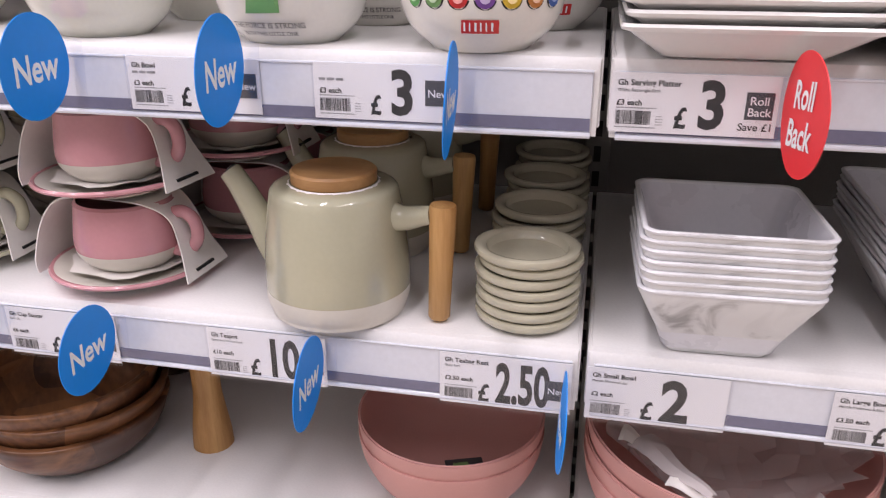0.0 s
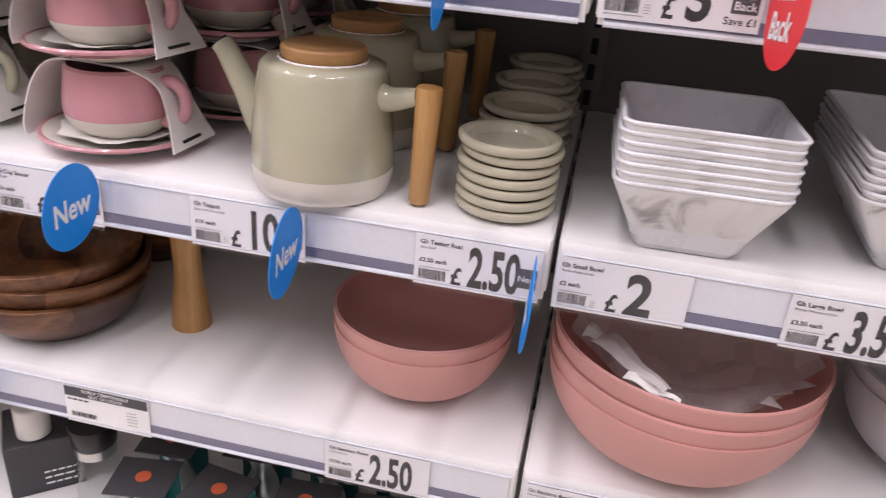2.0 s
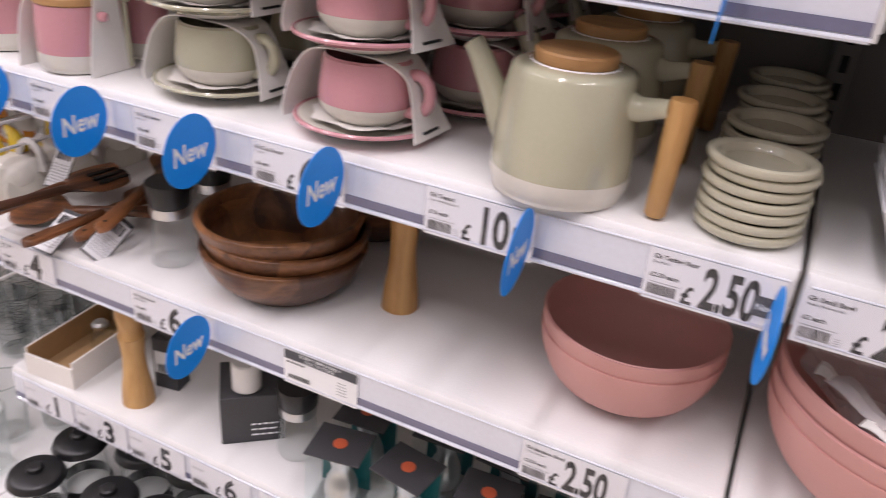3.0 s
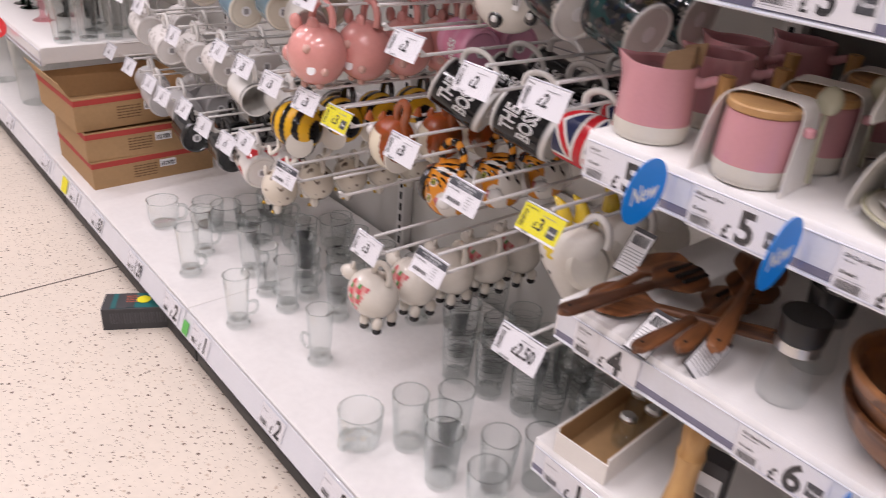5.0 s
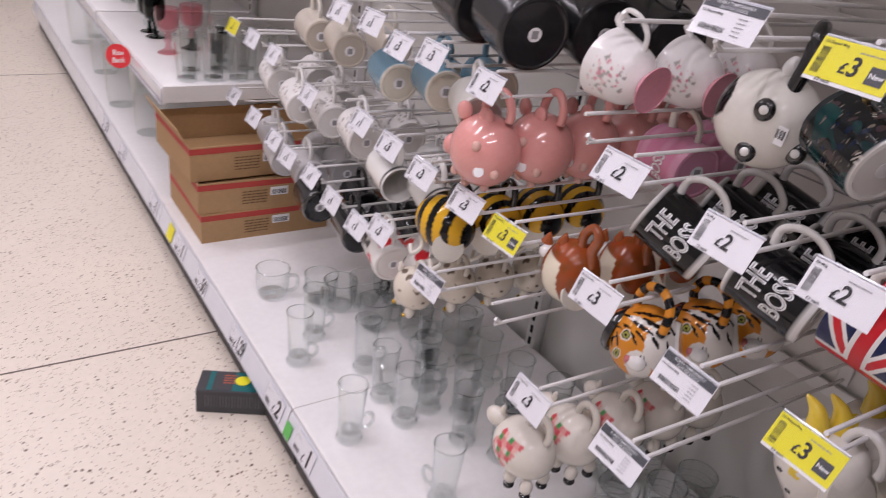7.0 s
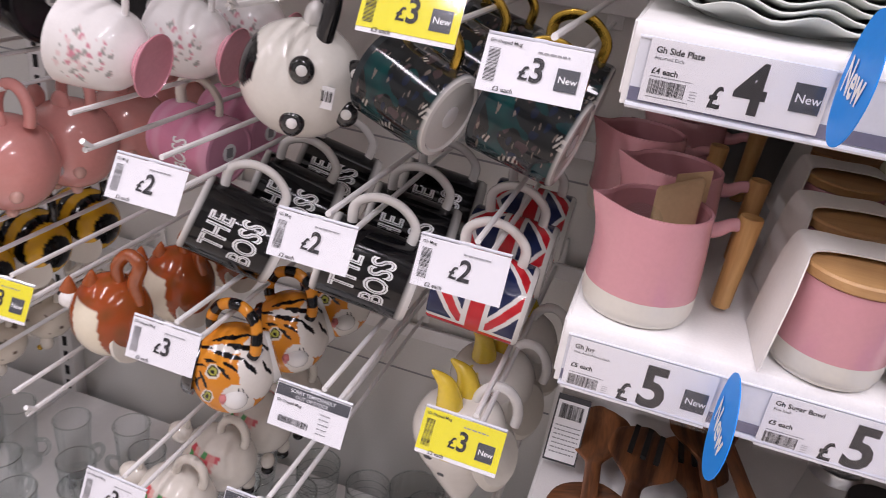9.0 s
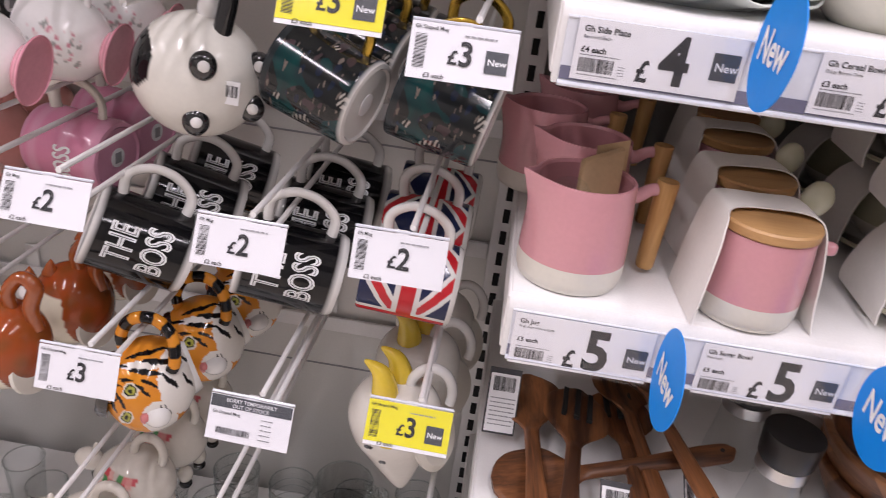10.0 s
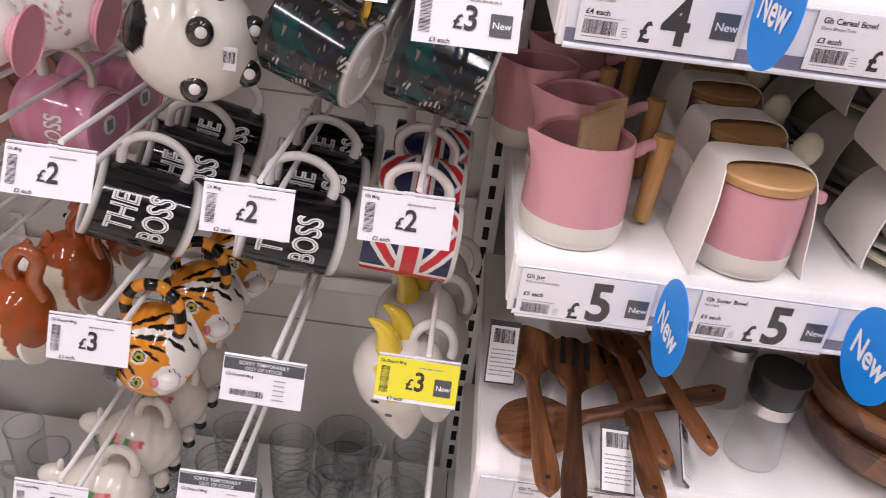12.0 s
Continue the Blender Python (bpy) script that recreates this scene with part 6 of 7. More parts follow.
def bee_glaze(co):
    s = (co.x + 0.3 * co.z + 0.3) % 0.0255
    return (0.70, 0.40, 0.02) if s < 0.0135 else INKY


def bee(m):
    g = thing("animal_mug", "yellow and black striped bee-shaped mug", "novelty mug", m, "bee mugs")
    part("body", blob(0.050, 0.041, 0.041, 120, 60), GLAZE, g, "", 35, bee_glaze)
    part("base", at_place(lathe([(0, 0), (0.023, 0), (0.024, 0.004), (0, 0.006)], 32), 0.032, -0.026, -0.014, 78, 0, 42), CREAM, g, "unglazed cream base")
    part("handle", at_place(loop_handle(0.004, 0.046, 0.02, 0.01, 0.0055), 0, 0, 0), BLACK_GLAZE, g)
    for wx in (-0.02, 0.022):
        part("wing", at_place(tube(spline([(0, 0, 0), (0.012, -0.01, -0.012), (0.006, -0.02, -0.024), (-0.006, -0.012, -0.018)], 5), 0.0036, 10), wx, -0.02, -0.03), CREAM, g, "cream wing loop")
    return g


be = bee(pose(-1.768, 0.05, 0.610, 0, 14, 20) @ Matrix.Scale(1.16, 4))
for k in range(1, 4):
    copy_thing(be, pose(-1.762 + 0.006 * k, 0.05 + 0.096 * k, 0.612, 0, 12, -4 * k))


def fox_glaze(co):
    if co.y < -0.012 and abs(co.x + 0.002 + 0.25 * co.z) < 0.017 and co.z < 0.026:
        return (0.72, 0.66, 0.52)
    if co.x < -0.034:
        return (0.74, 0.70, 0.62)
    return (0.27 + 0.1 * noise.noise(co * 60), 0.062, 0.014)


def fox(m):
    g = thing("animal_mug", "glossy amber and cream fox-shaped mug", "novelty mug", m, "fox mugs")
    part("body", blob(0.045, 0.042, 0.050, 100, 60), GLAZE, g, "", 35, fox_glaze)
    part("muzzle", at_place(blob(0.012, 0.012, 0.010, 24, 14), -0.046, -0.012, 0.004), WHITE_GLAZE, g)
    part("nose", at_place(blob(0.0032, 0.0032, 0.003, 12, 8), -0.058, -0.014, 0.006), BLACK_GLAZE, g)
    for ex in (-0.02, -0.028):
        part("ear", at_place(lathe([(0, 0.018), (0.004, 0.012), (0.009, 0), (0, 0)], 16), ex, -0.014 + (ex + 0.02) * 3, 0.040), OX, g)
    part("handle", at_place(tube(spline([(0.006, 0, 0.042), (0.0, 0, 0.064), (0.012, 0, 0.085), (0.027, 0, 0.078), (0.024, 0, 0.052), (0.034, 0, 0.03)], 6), [0.006, 0.0075, 0.007, 0.008, 0.0085, 0.006], 12), 0, 0, 0), OX, g, "tail-shaped handle")
    part("base", at_place(lathe([(0, 0), (0.026, 0), (0.027, -0.004), (0, -0.006)], 32), 0.038, -0.010, -0.012, 0, 72, -16), CREAM, g, "cream base")
    return g


fx = fox(pose(-1.478, 0.080, 0.664, 0, 10, 0))
copy_thing(fx, pose(-1.462, 0.178, 0.660, 0, 8, -4))
copy_thing(fx, pose(-1.455, 0.275, 0.664, 0, 8, -8))


def between(p, a, b):
    """How far p lies from the line a to b, in a plane."""
    ax, az, bx, bz = *a, *b
    q = ((p[0] - ax) * (bx - ax) + (p[1] - az) * (bz - az)) / ((bx - ax) ** 2 + (bz - az) ** 2)
    q = max(0.0, min(1.0, q))
    return math.hypot(p[0] - ax - q * (bx - ax), p[1] - az - q * (bz - az)), q


# dark brush strokes: from, to, half width
STROKES = (((-0.020, 0.026), (0.016, 0.034), 0.0017), ((-0.004, 0.022), (0.030, 0.018), 0.0024), ((0.016, 0.034), (0.036, 0.020), 0.0016), ((-0.016, 0.014), (0.014, 0.008), 0.0021), ((0.012, 0.009), (0.027, -0.006), 0.0018),
           ((-0.006, 0.004), (0.009, -0.004), 0.0015), ((-0.010, -0.001), (0.002, -0.012), 0.0013), ((-0.030, -0.006), (-0.022, -0.022), 0.0013), ((-0.035, -0.012), (-0.030, -0.026), 0.0013), ((-0.027, -0.013), (-0.038, -0.017), 0.0012),
           ((-0.026, 0.006), (-0.014, 0.004), 0.0014), ((-0.036, 0.002), (-0.025, -0.001), 0.0014), ((-0.034, 0.020), (-0.020, 0.018), 0.0016), ((-0.001, -0.040), (0.006, -0.042), 0.0007), ((0.010, -0.022), (0.015, -0.034), 0.0006), ((0.014, -0.022), (0.020, -0.031), 0.0006), ((0.033, 0.006), (0.040, -0.006), 0.0014))


def tiger_glaze(co):
    p = (co.x + 0.0016 * noise.noise(co * 160), co.z + 0.0016 * noise.noise(co * 160 + Vector((4, 0, 0))))
    if co.y < 0.016:
        for a, b, w in STROKES:
            d, q = between(p, a, b)
            if d < w * 0.8 * (0.35 + 1.3 * math.sin(math.pi * (0.1 + 0.8 * q))):
                return INKY
        if math.hypot(p[0] + 0.003, (p[1] + 0.034) * 1.2) < 0.0058:
            return (0.60, 0.22, 0.22)
        for ex, ez, s in ((-0.016, -0.006, 1.0), (-0.021, -0.031, 0.85)):
            d = math.hypot((p[0] - ex) / s, (p[1] - ez) / s)
            if d < 0.0022:
                return INKY
            if d < 0.0046:
                return (0.38, 0.38, 0.07)
            if d < 0.0060:
                return INKY
            if d < 0.0078:
                return (0.72, 0.66, 0.55)
        if math.hypot(p[0] - 0.010, p[1] + 0.034) < 0.0165 or math.hypot((p[0] - 0.028) / 0.019, (p[1] - 0.004) / 0.036) < 1 or math.hypot((p[0] + 0.002) / 0.024, (p[1] - 0.018) / 0.0045) < 1:
            return (0.76, 0.73, 0.68)
        return (0.66 + 0.05 * noise.noise(co * 50), 0.25 + 0.04 * noise.noise(co * 50), 0.025)
    s = math.sin(230 * co.x + 2.0 * noise.noise(co * 34))
    return INKY if s > 0.55 else (0.62, 0.25, 0.03)


def tiger(m):
    g = thing("animal_mug", "orange, black and white striped tiger-shaped mug", "novelty mug", m, "tiger mugs")
    turn = Matrix.Rotation(radians(20), 4, "Z") @ Matrix.Rotation(radians(-36), 4, "X")
    part("body", moved(blob(0.045, 0.043, 0.049, 200, 120), turn), GLAZE, g, "striped body and face", 35, lambda co: tiger_glaze(turn.inverted() @ co))
    part("mouth_rim", moved(at_place(lathe([(0, 0.006), (0.026, 0.006), (0.030, 0.010), (0.033, 0.006), (0.034, -0.002), (0, -0.004)], 40), -0.036, 0.004, 0.002, 0, -78, 0), turn), BLACK_GLAZE, g, "dark open mouth of the mug")
    part("base", moved(at_place(lathe([(0, 0.006), (0.026, 0.006), (0.028, 0.003), (0.030, -0.004), (0, -0.006)], 40), 0.037, 0.010, 0.014, 0, 70, 0), turn), WHITE_GLAZE, g, "white glazed base")
    part("muzzle", moved(at_place(blob(0.0125, 0.010, 0.0105, 30, 18), 0.008, -0.030, -0.033), turn), WHITE_GLAZE, g)
    part("nose", moved(at_place(blob(0.0042, 0.0042, 0.0042, 16, 10), -0.0035, -0.035, -0.033), turn), mat("pink_nose_glaze", (0.6, 0.2, 0.2), 0.2), g)
    for ex, ez in ((-0.038, 0.018),):
        part("ear", moved(at_place(blob(0.008, 0.005, 0.008, 20, 12), ex, -0.018, ez), turn), OX, g)
    tail = [(-0.024, 0.0, 0.036), (-0.026, 0.0, 0.056), (-0.014, 0.0, 0.075), (0.008, 0.0, 0.078), (0.026, -0.004, 0.064), (0.031, -0.012, 0.040), (0.028, -0.014, 0.030)]
    part("tail_handle", tube(spline(tail, 14), 0.0062, 14), GLAZE, g, "banded tail handle", 35, lambda co: INKY if math.sin(9.0 * math.atan2(co.z - 0.046, co.x - 0.002)) > -0.1 else (0.64, 0.25, 0.025))
    return g


tg = tiger(pose(-1.340, 0.108, 0.622, 0, 0, 4) @ Matrix.Scale(1.05, 4))
copy_thing(tg, pose(-1.320, 0.205, 0.622, 0, -4, 6))
copy_thing(tg, pose(-1.305, 0.302, 0.624, 0, -4, 8))


def parrot(m):
    g = thing("animal_mug", "white cockatoo-shaped mug with a yellow crest", "novelty mug", m, "cockatoo mugs")
    prof = smooth_profile([(0, -0.074), (0.006, -0.071), (0.015, -0.056), (0.027, -0.032), (0.040, -0.004), (0.044, 0.018), (0.036, 0.038), (0.02, 0.046), (0, 0.048)], 14)
    bm = lathe(prof, 220)
    for v in bm.verts:
        v.co.x += 0.012 * max(0.0, (-v.co.z - 0.01) / 0.06)
    turn = (Matrix.Rotation(radians(20), 4, "Z") @ Matrix.Rotation(radians(-30), 4, "X")).inverted()

    def plumage(co):
        p = turn @ co
        if p.y < 0:
            for ex, ez in ((-0.031, -0.012), (-0.017, -0.029)):
                if math.hypot((p.x - ex) + 0.5 * (p.z - ez), (p.z - ez) * 1.3) < 0.0030:
                    return INKY
            if math.hypot((p.x + 0.021 + 0.3 * p.z) / 0.0075, (p.z - 0.006) / 0.018) < 1 + 0.4 * noise.noise(co * 160):
                return (0.74, 0.56, 0.05)
        return (0.74, 0.71, 0.65)
    part("body", bm, GLAZE, g, "", 35, plumage)
    for k, (cx, cy) in enumerate(((-0.014, -0.012), (-0.002, 0.012))):
        crest = tube(spline([(0.004, 0, -0.004), (0.002, 0, 0.018), (-0.004, 0, 0.034), (-0.018, 0, 0.044)], 6), [0.014, 0.012, 0.008, 0.0012], 14)
        part("crest", at_place(crest, cx, cy, 0.034), LEMON, g, "curled yellow crest")
    part("handle", at_place(loop_handle(0.030, 0.040, 0.024, 0.004, 0.005), 0, 0, 0), WHITE_GLAZE, g)
    base = lathe([(0, 0), (0.030, 0), (0.0315, 0.004), (0.026, 0.009), (0, 0.010)], 40)
    part("base", at_place(base, 0.036, -0.014, 0.004, 66, 0, 62), CREAM, g, "flat cream base")
    return g


ck = parrot(pose(-1.076, 0.128, 0.606, 0, 0, 4) @ Matrix.Scale(1.15, 4))
copy_thing(ck, pose(-1.066, 0.222, 0.612, 0, 2, -4))
copy_thing(ck, pose(-1.058, 0.312, 0.616, 0, 2, -8))


def llama(m):
    g = thing("animal_mug", "cream llama-shaped mug with a bright saddle and black hooves", "novelty mug", m, "llama mugs")

    def coat(co):
        if abs(co.x + 0.012 - 0.3 * co.z) < 0.019 and -0.020 < co.z < 0.027 and co.y < 0.0:
            k = int((co.x + 0.04) / 0.0055) + int((co.z + 0.04) / 0.0075)
            j = int((co.x + 0.04) / 0.0055) - int((co.z + 0.04) / 0.0075)
            return ((0.58, 0.08, 0.10), (0.68, 0.60, 0.54), (0.62, 0.22, 0.22), (0.60, 0.12, 0.14), (0.70, 0.40, 0.36), (0.08, 0.28, 0.09), (0.66, 0.30, 0.28))[(k * 3 + j) % 7]
        return (0.70, 0.66, 0.59)
    part("body", blob(0.046, 0.038, 0.040, 110, 60), GLAZE, g, "", 35, coat)
    part("head", at_place(blob(0.017, 0.012, 0.013, 28, 16), -0.052, -0.006, 0.014), LLAMA, g)
    part("ear", at_place(blob(0.004, 0.004, 0.010, 14, 10), -0.046, -0.006, 0.03), LLAMA, g)
    for fx0, fz0 in ((0.006, -0.04), (0.034, -0.034)):
        for fy in (-0.018, 0.016):
            part("leg", at_place(blob(0.009, 0.009, 0.012, 18, 12), fx0, fy, fz0), LLAMA, g)
            part("hoof", at_place(blob(0.0075, 0.0085, 0.005, 16, 10), fx0 + 0.003, fy - 0.002, fz0 - 0.0115), BLACK_GLAZE, g, "black hoof")
    part("handle", at_place(loop_handle(0.012, 0.042, 0.02, 0.0, 0.0052), 0, 0, 0), LLAMA, g)
    return g


lm = llama(pose(-1.425, 0.012, 0.395, 0, 8, 10) @ Matrix.Scale(1.15, 4))
for k in range(1, 5):
    copy_thing(lm, pose(-1.421 + 0.006 * k, 0.012 + 0.088 * k, 0.398, 0, 8, 4 - 3 * k))


def pug(m):
    g = thing("animal_mug", "cream dog-shaped mug with small spots", "novelty mug", m, "dog mugs")
    part("body", blob(0.044, 0.038, 0.042, 80, 48), GLAZE, g, "", 35, lambda co: (0.16, 0.12, 0.09) if noise.noise(co * 75) > 0.48 else (0.70, 0.64, 0.54))
    for fx0, fz0 in ((-0.018, -0.038), (0.022, -0.038)):
        part("leg", at_place(blob(0.011, 0.010, 0.014, 18, 12), fx0, -0.014, fz0), LLAMA, g)
        part("toe", at_place(blob(0.005, 0.004, 0.004, 12, 8), fx0 - 0.003, -0.024, fz0 - 0.008), GOLD, g, "gilt toe")
    part("ear", at_place(blob(0.008, 0.004, 0.014, 16, 10), -0.03, -0.02, 0.03), LLAMA, g)
    part("handle", at_place(loop_handle(0.01, 0.044, 0.019, 0.0, 0.005), 0, 0, 0), LLAMA, g)
    return g


pu = pug(pose(-1.815, 0.032, 0.456, 0, 10, 0))
for k in range(1, 5):
    copy_thing(pu, pose(-1.810 + 0.008 * k, 0.032 + 0.085 * k, 0.458, 0, 8, -4 * k))
poppy = mug(hang(-1.960, 0.05, 0.457, True, 8, -10), "white mug with red poppies", spots(5, 14, 0.02, 0.085, 0.017, [(0.55, 0.02, 0.03), (0.6, 0.04, 0.04), (0.05, 0.05, 0.05)], (0.76, 0.74, 0.71)), group="poppy mugs")
copy_thing(poppy, hang(-1.90, 0.10, 0.448, True, 8, -8))
blue = mug(hang(-2.030, 0.065, 0.799, True, 4, -12), "dusty blue glazed mug with a cream base", lambda co: (0.13, 0.24, 0.31) if co.z > 0.004 else (0.70, 0.66, 0.56), handle_mat=mat("dusty_blue_glaze", (0.13, 0.24, 0.31), 0.3), r=0.038, h=0.096, group="blue mugs")
copy_thing(blue, hang(-1.899, 0.085, 0.820, True, 2, -14))
copy_thing(blue, hang(-2.02, 0.17, 0.802, True, 4, -8))
copy_thing(blue, hang(-1.89, 0.19, 0.822, True, 2, -8))
beige = mug(hang(-2.385, 0.06, 0.800, True, 4, -8), "beige stoneware mug with a round base sticker", lambda co: (0.52, 0.47, 0.40), handle_mat=CREAM, r=0.037, h=0.1, group="beige mugs")
copy_thing(beige, hang(-2.253, 0.07, 0.803, True, 6, -12))
copy_thing(beige, hang(-2.245, 0.17, 0.806, True, 4, -6))
speck = mug(hang(-2.576, 0.05, 0.640, True, 6, -8), "white speckled mug hung with its base outwards", spots(9, 90, 0.005, 0.09, 0.0035, [(0.15, 0.13, 0.12), (0.4, 0.35, 0.32)], (0.72, 0.70, 0.68)), group="speckled mugs")
for x, y, z in ((-2.439, 0.05, 0.622), (-2.33, 0.08, 0.622), (-2.57, 0.15, 0.642), (-2.435, 0.15, 0.624), (-2.15, 0.07, 0.640), (-2.15, 0.17, 0.640)):
    copy_thing(speck, hang(x, y, z, True, 6, -10))
striped = mug(hang(-1.967, 0.045, 0.626, True, -6, 172), "white mug with thin black rings hung mouth outwards", lambda co: INKY if (co.z % 0.018) < 0.003 and math.hypot(co.x, co.y) > 0.0355 else CHALK, group="ringed mugs", h=0.1, r=0.037)
copy_thing(striped, hang(-1.96, 0.15, 0.628, True, -6, 172))
copy_thing(striped, hang(-1.865, 0.08, 0.622, True, -6, 170))
copy_thing(striped, hang(-1.86, 0.18, 0.625, True, -6, 170))
pale_mug = mug(hang(-1.760, 0.07, 0.822, True, 4, -22), "pale grey square-shouldered mug with a barcode", material=mat("pale_grey_glaze", (0.56, 0.54, 0.50), 0.3), group="pale mugs", r=0.037)
grey_mug = mug(hang(-2.51, 0.04, 0.460, True, 4, -8), "pale grey plain mug", material=mat("ash_glaze", (0.50, 0.49, 0.49), 0.25), handle_mat=WHITE_GLAZE, group="plain grey mugs")
for x, y in ((-2.40, 0.06), (-2.50, 0.14), (-2.40, 0.155), (-2.64, 0.07)):
    copy_thing(grey_mug, hang(x, y, 0.460, True, 4, -8))
black_mug = mug(hang(-2.30, 0.04, 0.428, True, 4, -8), "plain black glazed mug", material=BLACK_GLAZE, handle_mat=BLACK_GLAZE, group="plain black mugs")
for x, y in ((-2.13, 0.06), (-2.26, 0.14), (-2.13, 0.155), (-2.26, 0.24), (-2.13, 0.25), (-2.03, 0.16)):
    copy_thing(black_mug, hang(x, y, 0.430, True, 4, -8))
big_black = mug(hang(-1.700, 0.085, 0.975, True, 8, -12, 0.06), "large dark grey glazed mug with a printed base", material=mat("charcoal_glaze", (0.014, 0.0145, 0.016), 0.2, coat=0.2), handle_mat=BLACK_GLAZE, group="large dark mugs", r=0.056, h=0.12)
for x, y in ((-1.685, 0.205), (-1.675, 0.325), (-1.60, 0.265), (-1.85, 0.10)):
    copy_thing(big_black, hang(x, y, 0.978, True, 8, -10, 0.06))

# ---- glassware on the base deck ----


def latte(m):
    g = thing("latte_glass", "tall clear glass with a thick foot and a low handle", "drinking glass", m, "tall handled glasses")
    part("bowl", shell(smooth_profile([(0.0222, 0.0195), (0.0252, 0.07), (0.0285, 0.129)], 3)), GLASS_WALL, g)
    part("foot", lathe(smooth_profile([(0.0245, 0.0004), (0.0268, 0.003), (0.0262, 0.008), (0.0215, 0.014), (0.0222, 0.0195), (0.016, 0.020), (0, 0.017)], 4), 40), THICK_GLASS, g, "thick clear glass foot")
    part("lip", lathe([(0.0285 + 0.0011 * math.cos(a), 0.129 + 0.0011 * math.sin(a)) for a in np.linspace(0, 2 * math.pi, 9)], 48), THICK_GLASS, g)
    part("handle", tube(spline([(0.0235, 0, 0.055), (0.038, 0, 0.058), (0.044, 0, 0.044), (0.036, 0, 0.028), (0.0228, 0, 0.024)], 5), 0.004, 10), THICK_GLASS, g, "clear glass handle")
    return g


def tumbler(m, r=0.031, h=0.095, name="tumbler", label="clear ribbed glass tumbler", ribs=0):
    prof = [(0, 0.0005), (r * 0.72, 0.0005), (r * 0.78, 0.003), (r * 0.8, 0.01)] + [(r * (0.8 + 0.2 * k / 10), 0.01 + (h - 0.011) * k / 10) for k in range(1, 11)]
    bm = shell(prof[3:])
    if ribs:
        for v in bm.verts:
            rr = math.hypot(v.co.x, v.co.y)
            if rr > r * 0.7:
                v.co.xy *= 1 + 0.02 * math.cos(ribs * math.atan2(v.co.y, v.co.x))
    g = thing(name, label, "drinking glass", m, "glass tumblers")
    part("bowl", bm, GLASS_WALL, g)
    part("foot", lathe(smooth_profile([(r * 0.72, 0.0006), (r * 0.78, 0.003), (r * 0.8, 0.0099), (r * 0.7, 0.012), (0, 0.0122)], 3), 36), THICK_GLASS, g, "thick glass bottom")
    if not ribs:
        for k in range(6):
            zz = h * (0.34 + 0.1 * k)
            part("moulded_ring", lathe([(r * (0.8 + 0.2 * zz / h) + 0.0007 * math.cos(a), zz + 0.0007 * math.sin(a)) for a in np.linspace(0, 2 * math.pi, 7)], 40), THICK_GLASS, g)
    part("lip", lathe([(r - 0.001 + 0.0012 * math.cos(a), h + 0.0012 * math.sin(a)) for a in np.linspace(0, 2 * math.pi, 9)], 48), THICK_GLASS, g)
    return g


def glass_mug(m):
    g = thing("glass_mug", "wide clear glass mug with a side handle", "drinking glass", m, "clear glass mugs")
    part("bowl", shell(smooth_profile([(0.0318, 0.0065), (0.0385, 0.03), (0.0390, 0.071)], 6), 0.0018), GLASS_WALL, g)
    part("lip", lathe([(0.0388 + 0.0012 * math.cos(a), 0.0712 + 0.0012 * math.sin(a)) for a in np.linspace(0, 2 * math.pi, 9)], 48), THICK_GLASS, g)
    part("foot", lathe([(0.0290, 0.0006), (0.0312, 0.003), (0.0318, 0.0065), (0, 0.0070)], 40), THICK_GLASS, g, "thick glass bottom")
    part("handle", tube(spline([(0.038, 0, 0.056), (0.054, 0, 0.056), (0.058, 0, 0.038), (0.050, 0, 0.02), (0.0355, 0, 0.016)], 5), 0.0045, 10), THICK_GLASS, g, "clear glass handle")
    return g


lt = latte(pose(-2.052, -0.092, DECK, 0, 0, 40))
for x, y, rz in ((-1.786, -0.095, 70), (-1.786, 0.028, 200), (-1.872, 0.022, 160), (-1.572, -0.014, -150), (-1.976, 0.032, 60), (-2.13, -0.022, 80), (-1.802, 0.094, 100), (-1.69, 0.105, 120), (-1.87, 0.12, 30), (-1.76, 0.15, 90), (-1.66, 0.19, 150), (-1.94, 0.17, 220), (-1.83, 0.25, 20), (-1.73, 0.26, 60), (-1.62, 0.15, 40), (-1.58, 0.25, 10), (-1.92, 0.26, 100), (-1.64, 0.29, 200)):
    copy_thing(lt, pose(x, y, DECK, 0, 0, rz))
gmug = glass_mug(pose(-1.318, -0.083, DECK, 0, 0, -70) @ Matrix.Scale(1.06, 4))
for x, y, rz in ((-2.336, -0.045, 60), (-2.27, 0.055, -20), (-2.228, 0.088, 30), (-2.225, 0.155, 80), (-2.12, 0.13, 60), (-2.235, 0.228, 0), (-2.05, 0.2, 30), (-2.2, 0.23, 40), (-2.0, 0.29, 90)):
    copy_thing(gmug, pose(x, y, DECK, 0, 0, rz))
tb = tumbler(pose(-1.262, -0.014, DECK), 0.034, 0.118, label="clear ribbed glass tumbler on the base shelf", ribs=18)
for x, y in ((-1.156, -0.024), (-1.225, 0.062), (-1.046, -0.024), (-1.195, 0.005), (-1.09, 0.045), (-1.05, 0.11)):
    copy_thing(tb, pose(x, y, DECK, 0, 0, 40 * x))
tall = tumbler(pose(-1.290, 0.212, DECK), 0.035, 0.135, "tumbler", "tall ringed clear glass tumbler", 0)
for x, y in ((-1.368, 0.19), (-1.335, 0.27), (-1.42, 0.25), (-1.21, 0.235), (-1.165, 0.255), (-1.14, 0.33), (-1.24, 0.33), (-1.33, 0.34), (-1.06, 0.25), (-1.05, 0.35), (-1.5, 0.3), (-1.45, 0.36)):
    copy_thing(tall, pose(x, y, DECK))
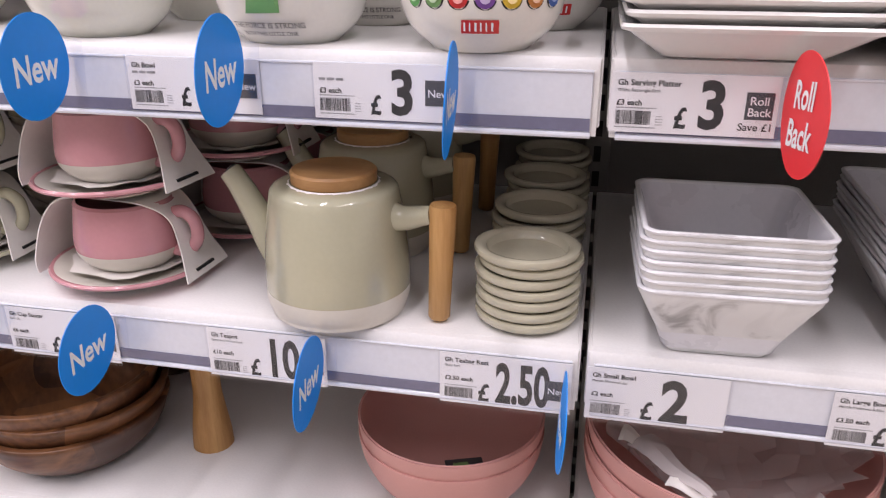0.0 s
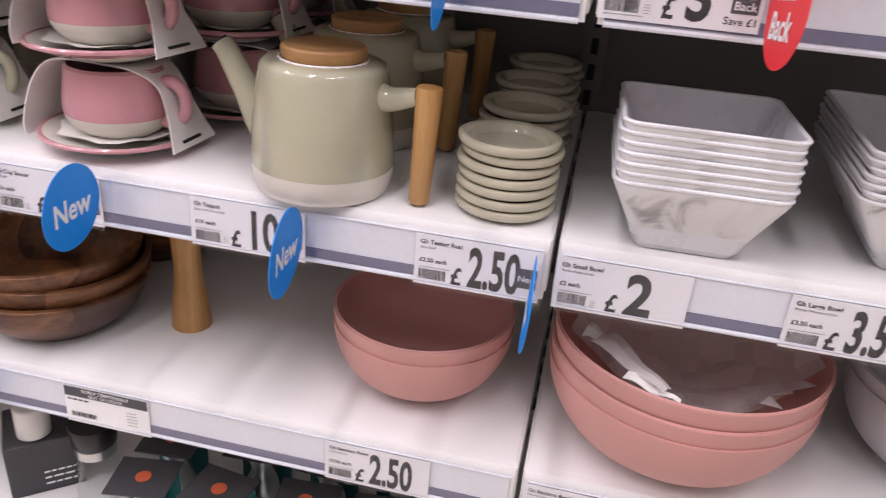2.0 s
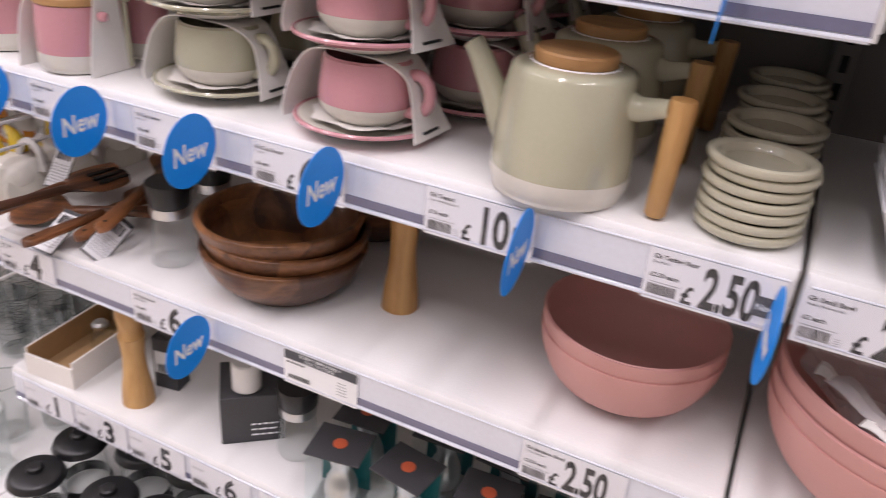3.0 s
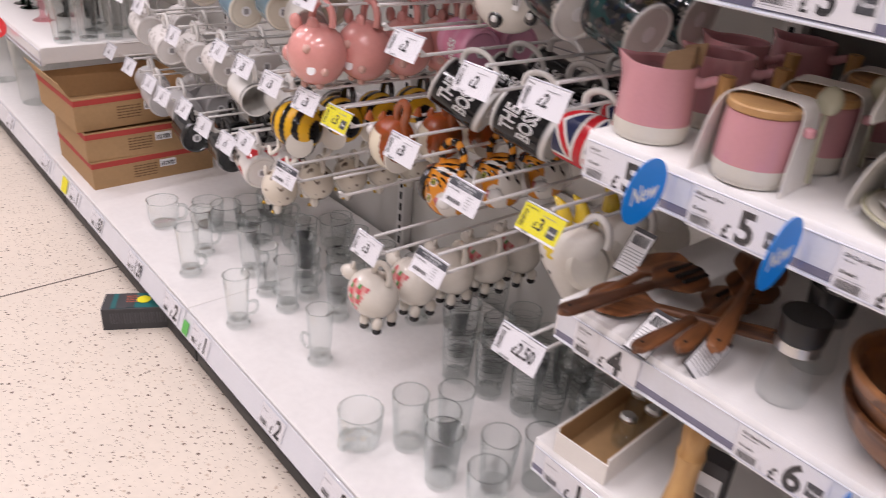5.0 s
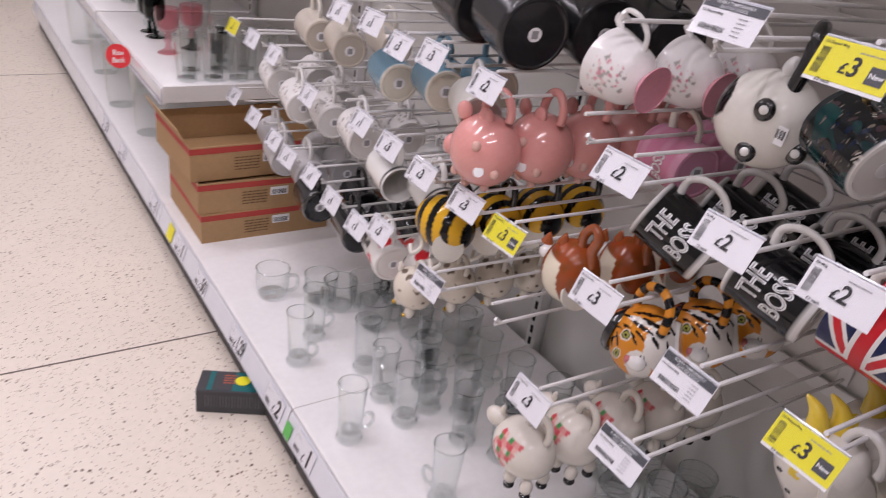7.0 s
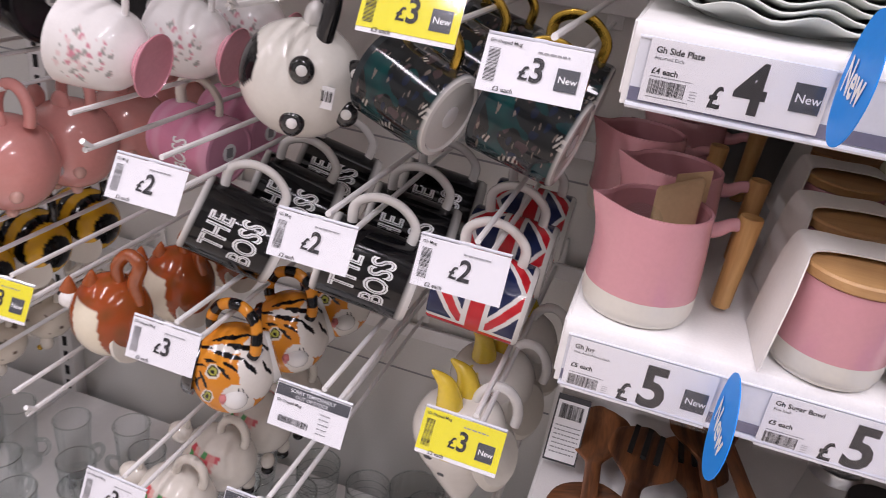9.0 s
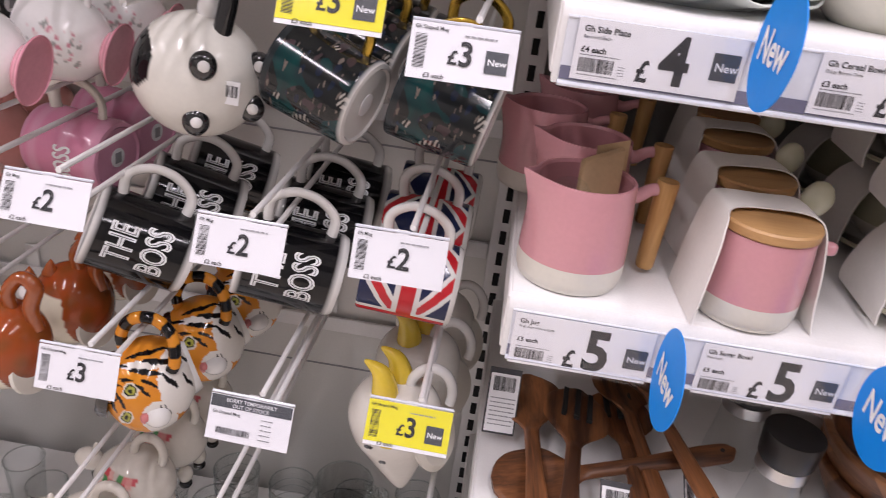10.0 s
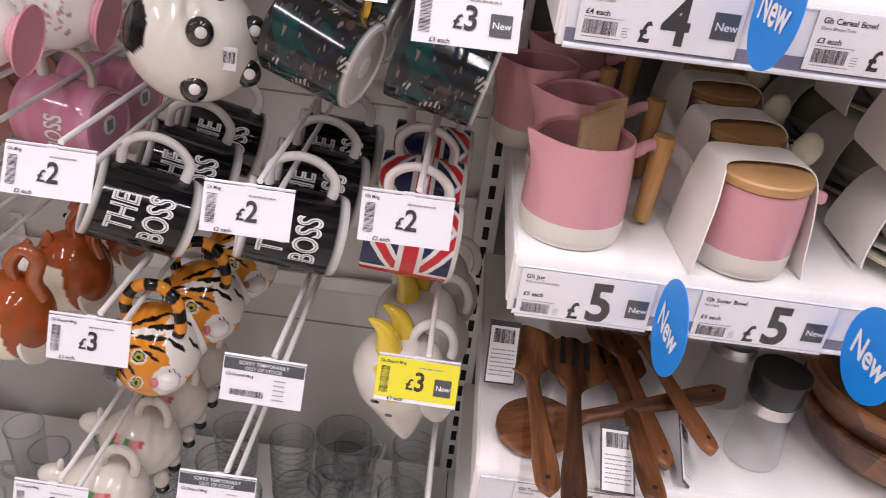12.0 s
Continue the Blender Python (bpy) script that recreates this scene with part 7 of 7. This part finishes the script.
for ring_k in range(3):
    copy_thing(gmug, pose(-1.155, 0.30, DECK + 0.002 + 0.055 * ring_k, 0, 0, -30 + 20 * ring_k)) if ring_k else None

# ---- the far bay: cartons, vases, tumblers ----


def carton(m, w, d, h, label, open_top=False):
    c = thing("carton", label, "cardboard box", m, "stacked cartons")
    t = 0.004
    part("front", block(w - t, w, 0, d, 0, h), CARDBOARD, c, "printed brown side")
    part("back", block(0, t, 0, d, 0, h), CARDBOARD, c)
    part("side", block(t, w - t, 0, t, 0, h), CARDBOARD, c)
    part("side", block(t, w - t, d - t, d, 0, h), CARDBOARD, c)
    part("bottom", block(t, w - t, t, d - t, 0.0, t), CARDBOARD, c)
    if open_top:
        bm = block(t, w - t, -0.002, 0.001, h, h + 0.05)
        for v in bm.verts:
            v.co.y -= (v.co.z - h) * 0.55
        part("flap", bm, CARDBOARD, c, "folded-back flap")
    else:
        part("lid", block(t, w - t, t, d - t, h - t - 0.008, h - 0.008), CARDBOARD, c)
    part("red_stripe", block(w, w + 0.0008, 0.0, d, h - 0.020, h - 0.004), CARTON_RED, c, "dark red printed stripe")
    part("red_stripe", block(0.0, w, -0.0008, 0.0, h - 0.020, h - 0.004), CARTON_RED, c, "dark red printed stripe")
    words = lines(0, 0.07, 0, 0.0035, 5, 0.0085, 6)
    part("print", moved(words, pose(w + 0.0012, 0.12, h * 0.60, 0, 0, 90)), CARTON_INK, c, "small brown print")
    lab = part("barcode_label", block(w, w + 0.0012, 0.2, 0.25, h * 0.42, h * 0.70), PAPER, c, "white barcode label")
    part("barcode", moved(bars(0, 0.042, 0, 0.014, 24, 7), pose(w + 0.0018, 0.204, h * 0.46, 0, 0, 90)), INK, lab)
    return c


carton(pose(-2.975, -0.130, DECK, 0, 0, 0), 0.325, 0.37, 0.085, "brown cardboard carton with a dark red stripe")
carton(pose(-2.980, -0.130, DECK + 0.0855, 0, 0, -1), 0.325, 0.36, 0.088, "brown cardboard carton with a dark red stripe")
carton(pose(-2.998, -0.158, DECK + 0.174, 0, 0, 1.5), 0.325, 0.37, 0.096, "open brown cardboard carton with a dark red stripe", True)


def vase(m, r=0.05, h=0.2):
    return solid("glass_vase", lathe([(0, 0.001), (r * 0.8, 0.001), (r * 0.84, 0.004), (r * 0.86, 0.02), (r * 0.95, h * 0.6), (r, h), (r - 0.0025, h - 0.001), (r - 0.003, h - 0.02)], 40), GLASS, "tall straight clear glass vase", "vase", group="glass vases", m=m)


vs = vase(pose(-3.55, -0.055, DECK), 0.06, 0.24)
for x, y in ((-3.89, -0.085), (-3.70, 0.06), (-4.05, 0.03), (-4.35, -0.06), (-4.88, -0.07), (-5.0, 0.02)):
    copy_thing(vs, pose(x, y, DECK))
tw = tumbler(pose(-3.00, -0.065, 0.512), 0.034, 0.13, label="tall cut-glass tumbler on a far shelf", ribs=14)
for x, y in ((-2.995, 0.010), (-2.99, 0.085), (-2.99, 0.16), (-3.08, -0.03), (-3.085, 0.055), (-3.08, 0.14), (-3.08, 0.24), (-3.17, 0.10), (-3.3, 0.12), (-3.5, 0.12), (-3.7, 0.0), (-3.9, 0.02), (-4.1, 0.0)):
    copy_thing(tw, pose(x, y, 0.512, 0, 0, 30 * x))
PINK_GLASS = thin_glass("pink_glass", (0.96, 0.74, 0.77))
goblet = thing("goblet", "pink moulded glass goblet on a foot", "goblet", pose(-3.31, -0.04, 0.512), "pink goblets")
part("bowl", lathe(smooth_profile([(0, 0.062), (0.012, 0.064), (0.032, 0.08), (0.038, 0.11), (0.037, 0.14), (0.035, 0.14), (0.034, 0.11), (0.028, 0.084), (0, 0.072)], 4), 36), PINK_GLASS, goblet)
part("stem", lathe(smooth_profile([(0, 0.001), (0.03, 0.001), (0.031, 0.004), (0.012, 0.014), (0.008, 0.03), (0.013, 0.045), (0.009, 0.062), (0, 0.062)], 4), 32), PINK_GLASS, goblet)
copy_thing(goblet, pose(-3.36, 0.05, 0.512))
DARK_GLASS = thin_glass("dark_green_glass", (0.03, 0.12, 0.09))
for x in (-3.52, -3.6):
    bottle = thing("dark_goblet", "dark green glass goblet", "goblet", pose(x, -0.03, 0.512), "dark goblets")
    part("bowl", lathe(smooth_profile([(0, 0.05), (0.03, 0.065), (0.036, 0.1), (0.034, 0.13), (0.032, 0.13), (0.033, 0.1), (0.026, 0.07), (0, 0.06)], 4), 32), DARK_GLASS, bottle)
    part("stem", lathe(smooth_profile([(0, 0.001), (0.028, 0.001), (0.029, 0.004), (0.008, 0.012), (0.007, 0.05), (0, 0.05)], 4), 28), DARK_GLASS, bottle)

# ---- dropped on the floor ----
fallen = thing("gadget_box", "dark grey printed box lying on the floor by the shelf", "product box", pose(-2.226, -0.252, 0, 0, 0, 62))
part("carton", block(0, 0.215, -0.075, 0, 0, 0.062, 0.0012, 1), DARK_BOX, fallen)
part("teal_panel", block(0.022, 0.21, -0.072, -0.004, 0.0621, 0.0628), TEAL, fallen, "teal printed panel")
part("dark_panel", block(0.034, 0.078, -0.072, -0.004, 0.0629, 0.0634), DARK_BOX, fallen)
part("yellow_drop", at_place(lathe([(0, 0), (0.017, 0), (0.017, 0.0006), (0, 0.0006)], 24), 0.098, -0.036, 0.0640), mat("yellow_print", (0.8, 0.75, 0.02), 0.5), fallen, "bright yellow printed shape")
part("orange_print", moved(lines(0, 0.03, 0, 0.003, 4, 0.009, 2), pose(0.055, -0.02, 0.0638, -90, 0, 0)), ORANGE, fallen)
part("side_print", moved(bars(0.02, 0.19, 0.018, 0.05, 26, 6, 0.3), pose(0, -0.0756, 0)), mat("dull_box_print", (0.11, 0.11, 0.12), 0.6), fallen)
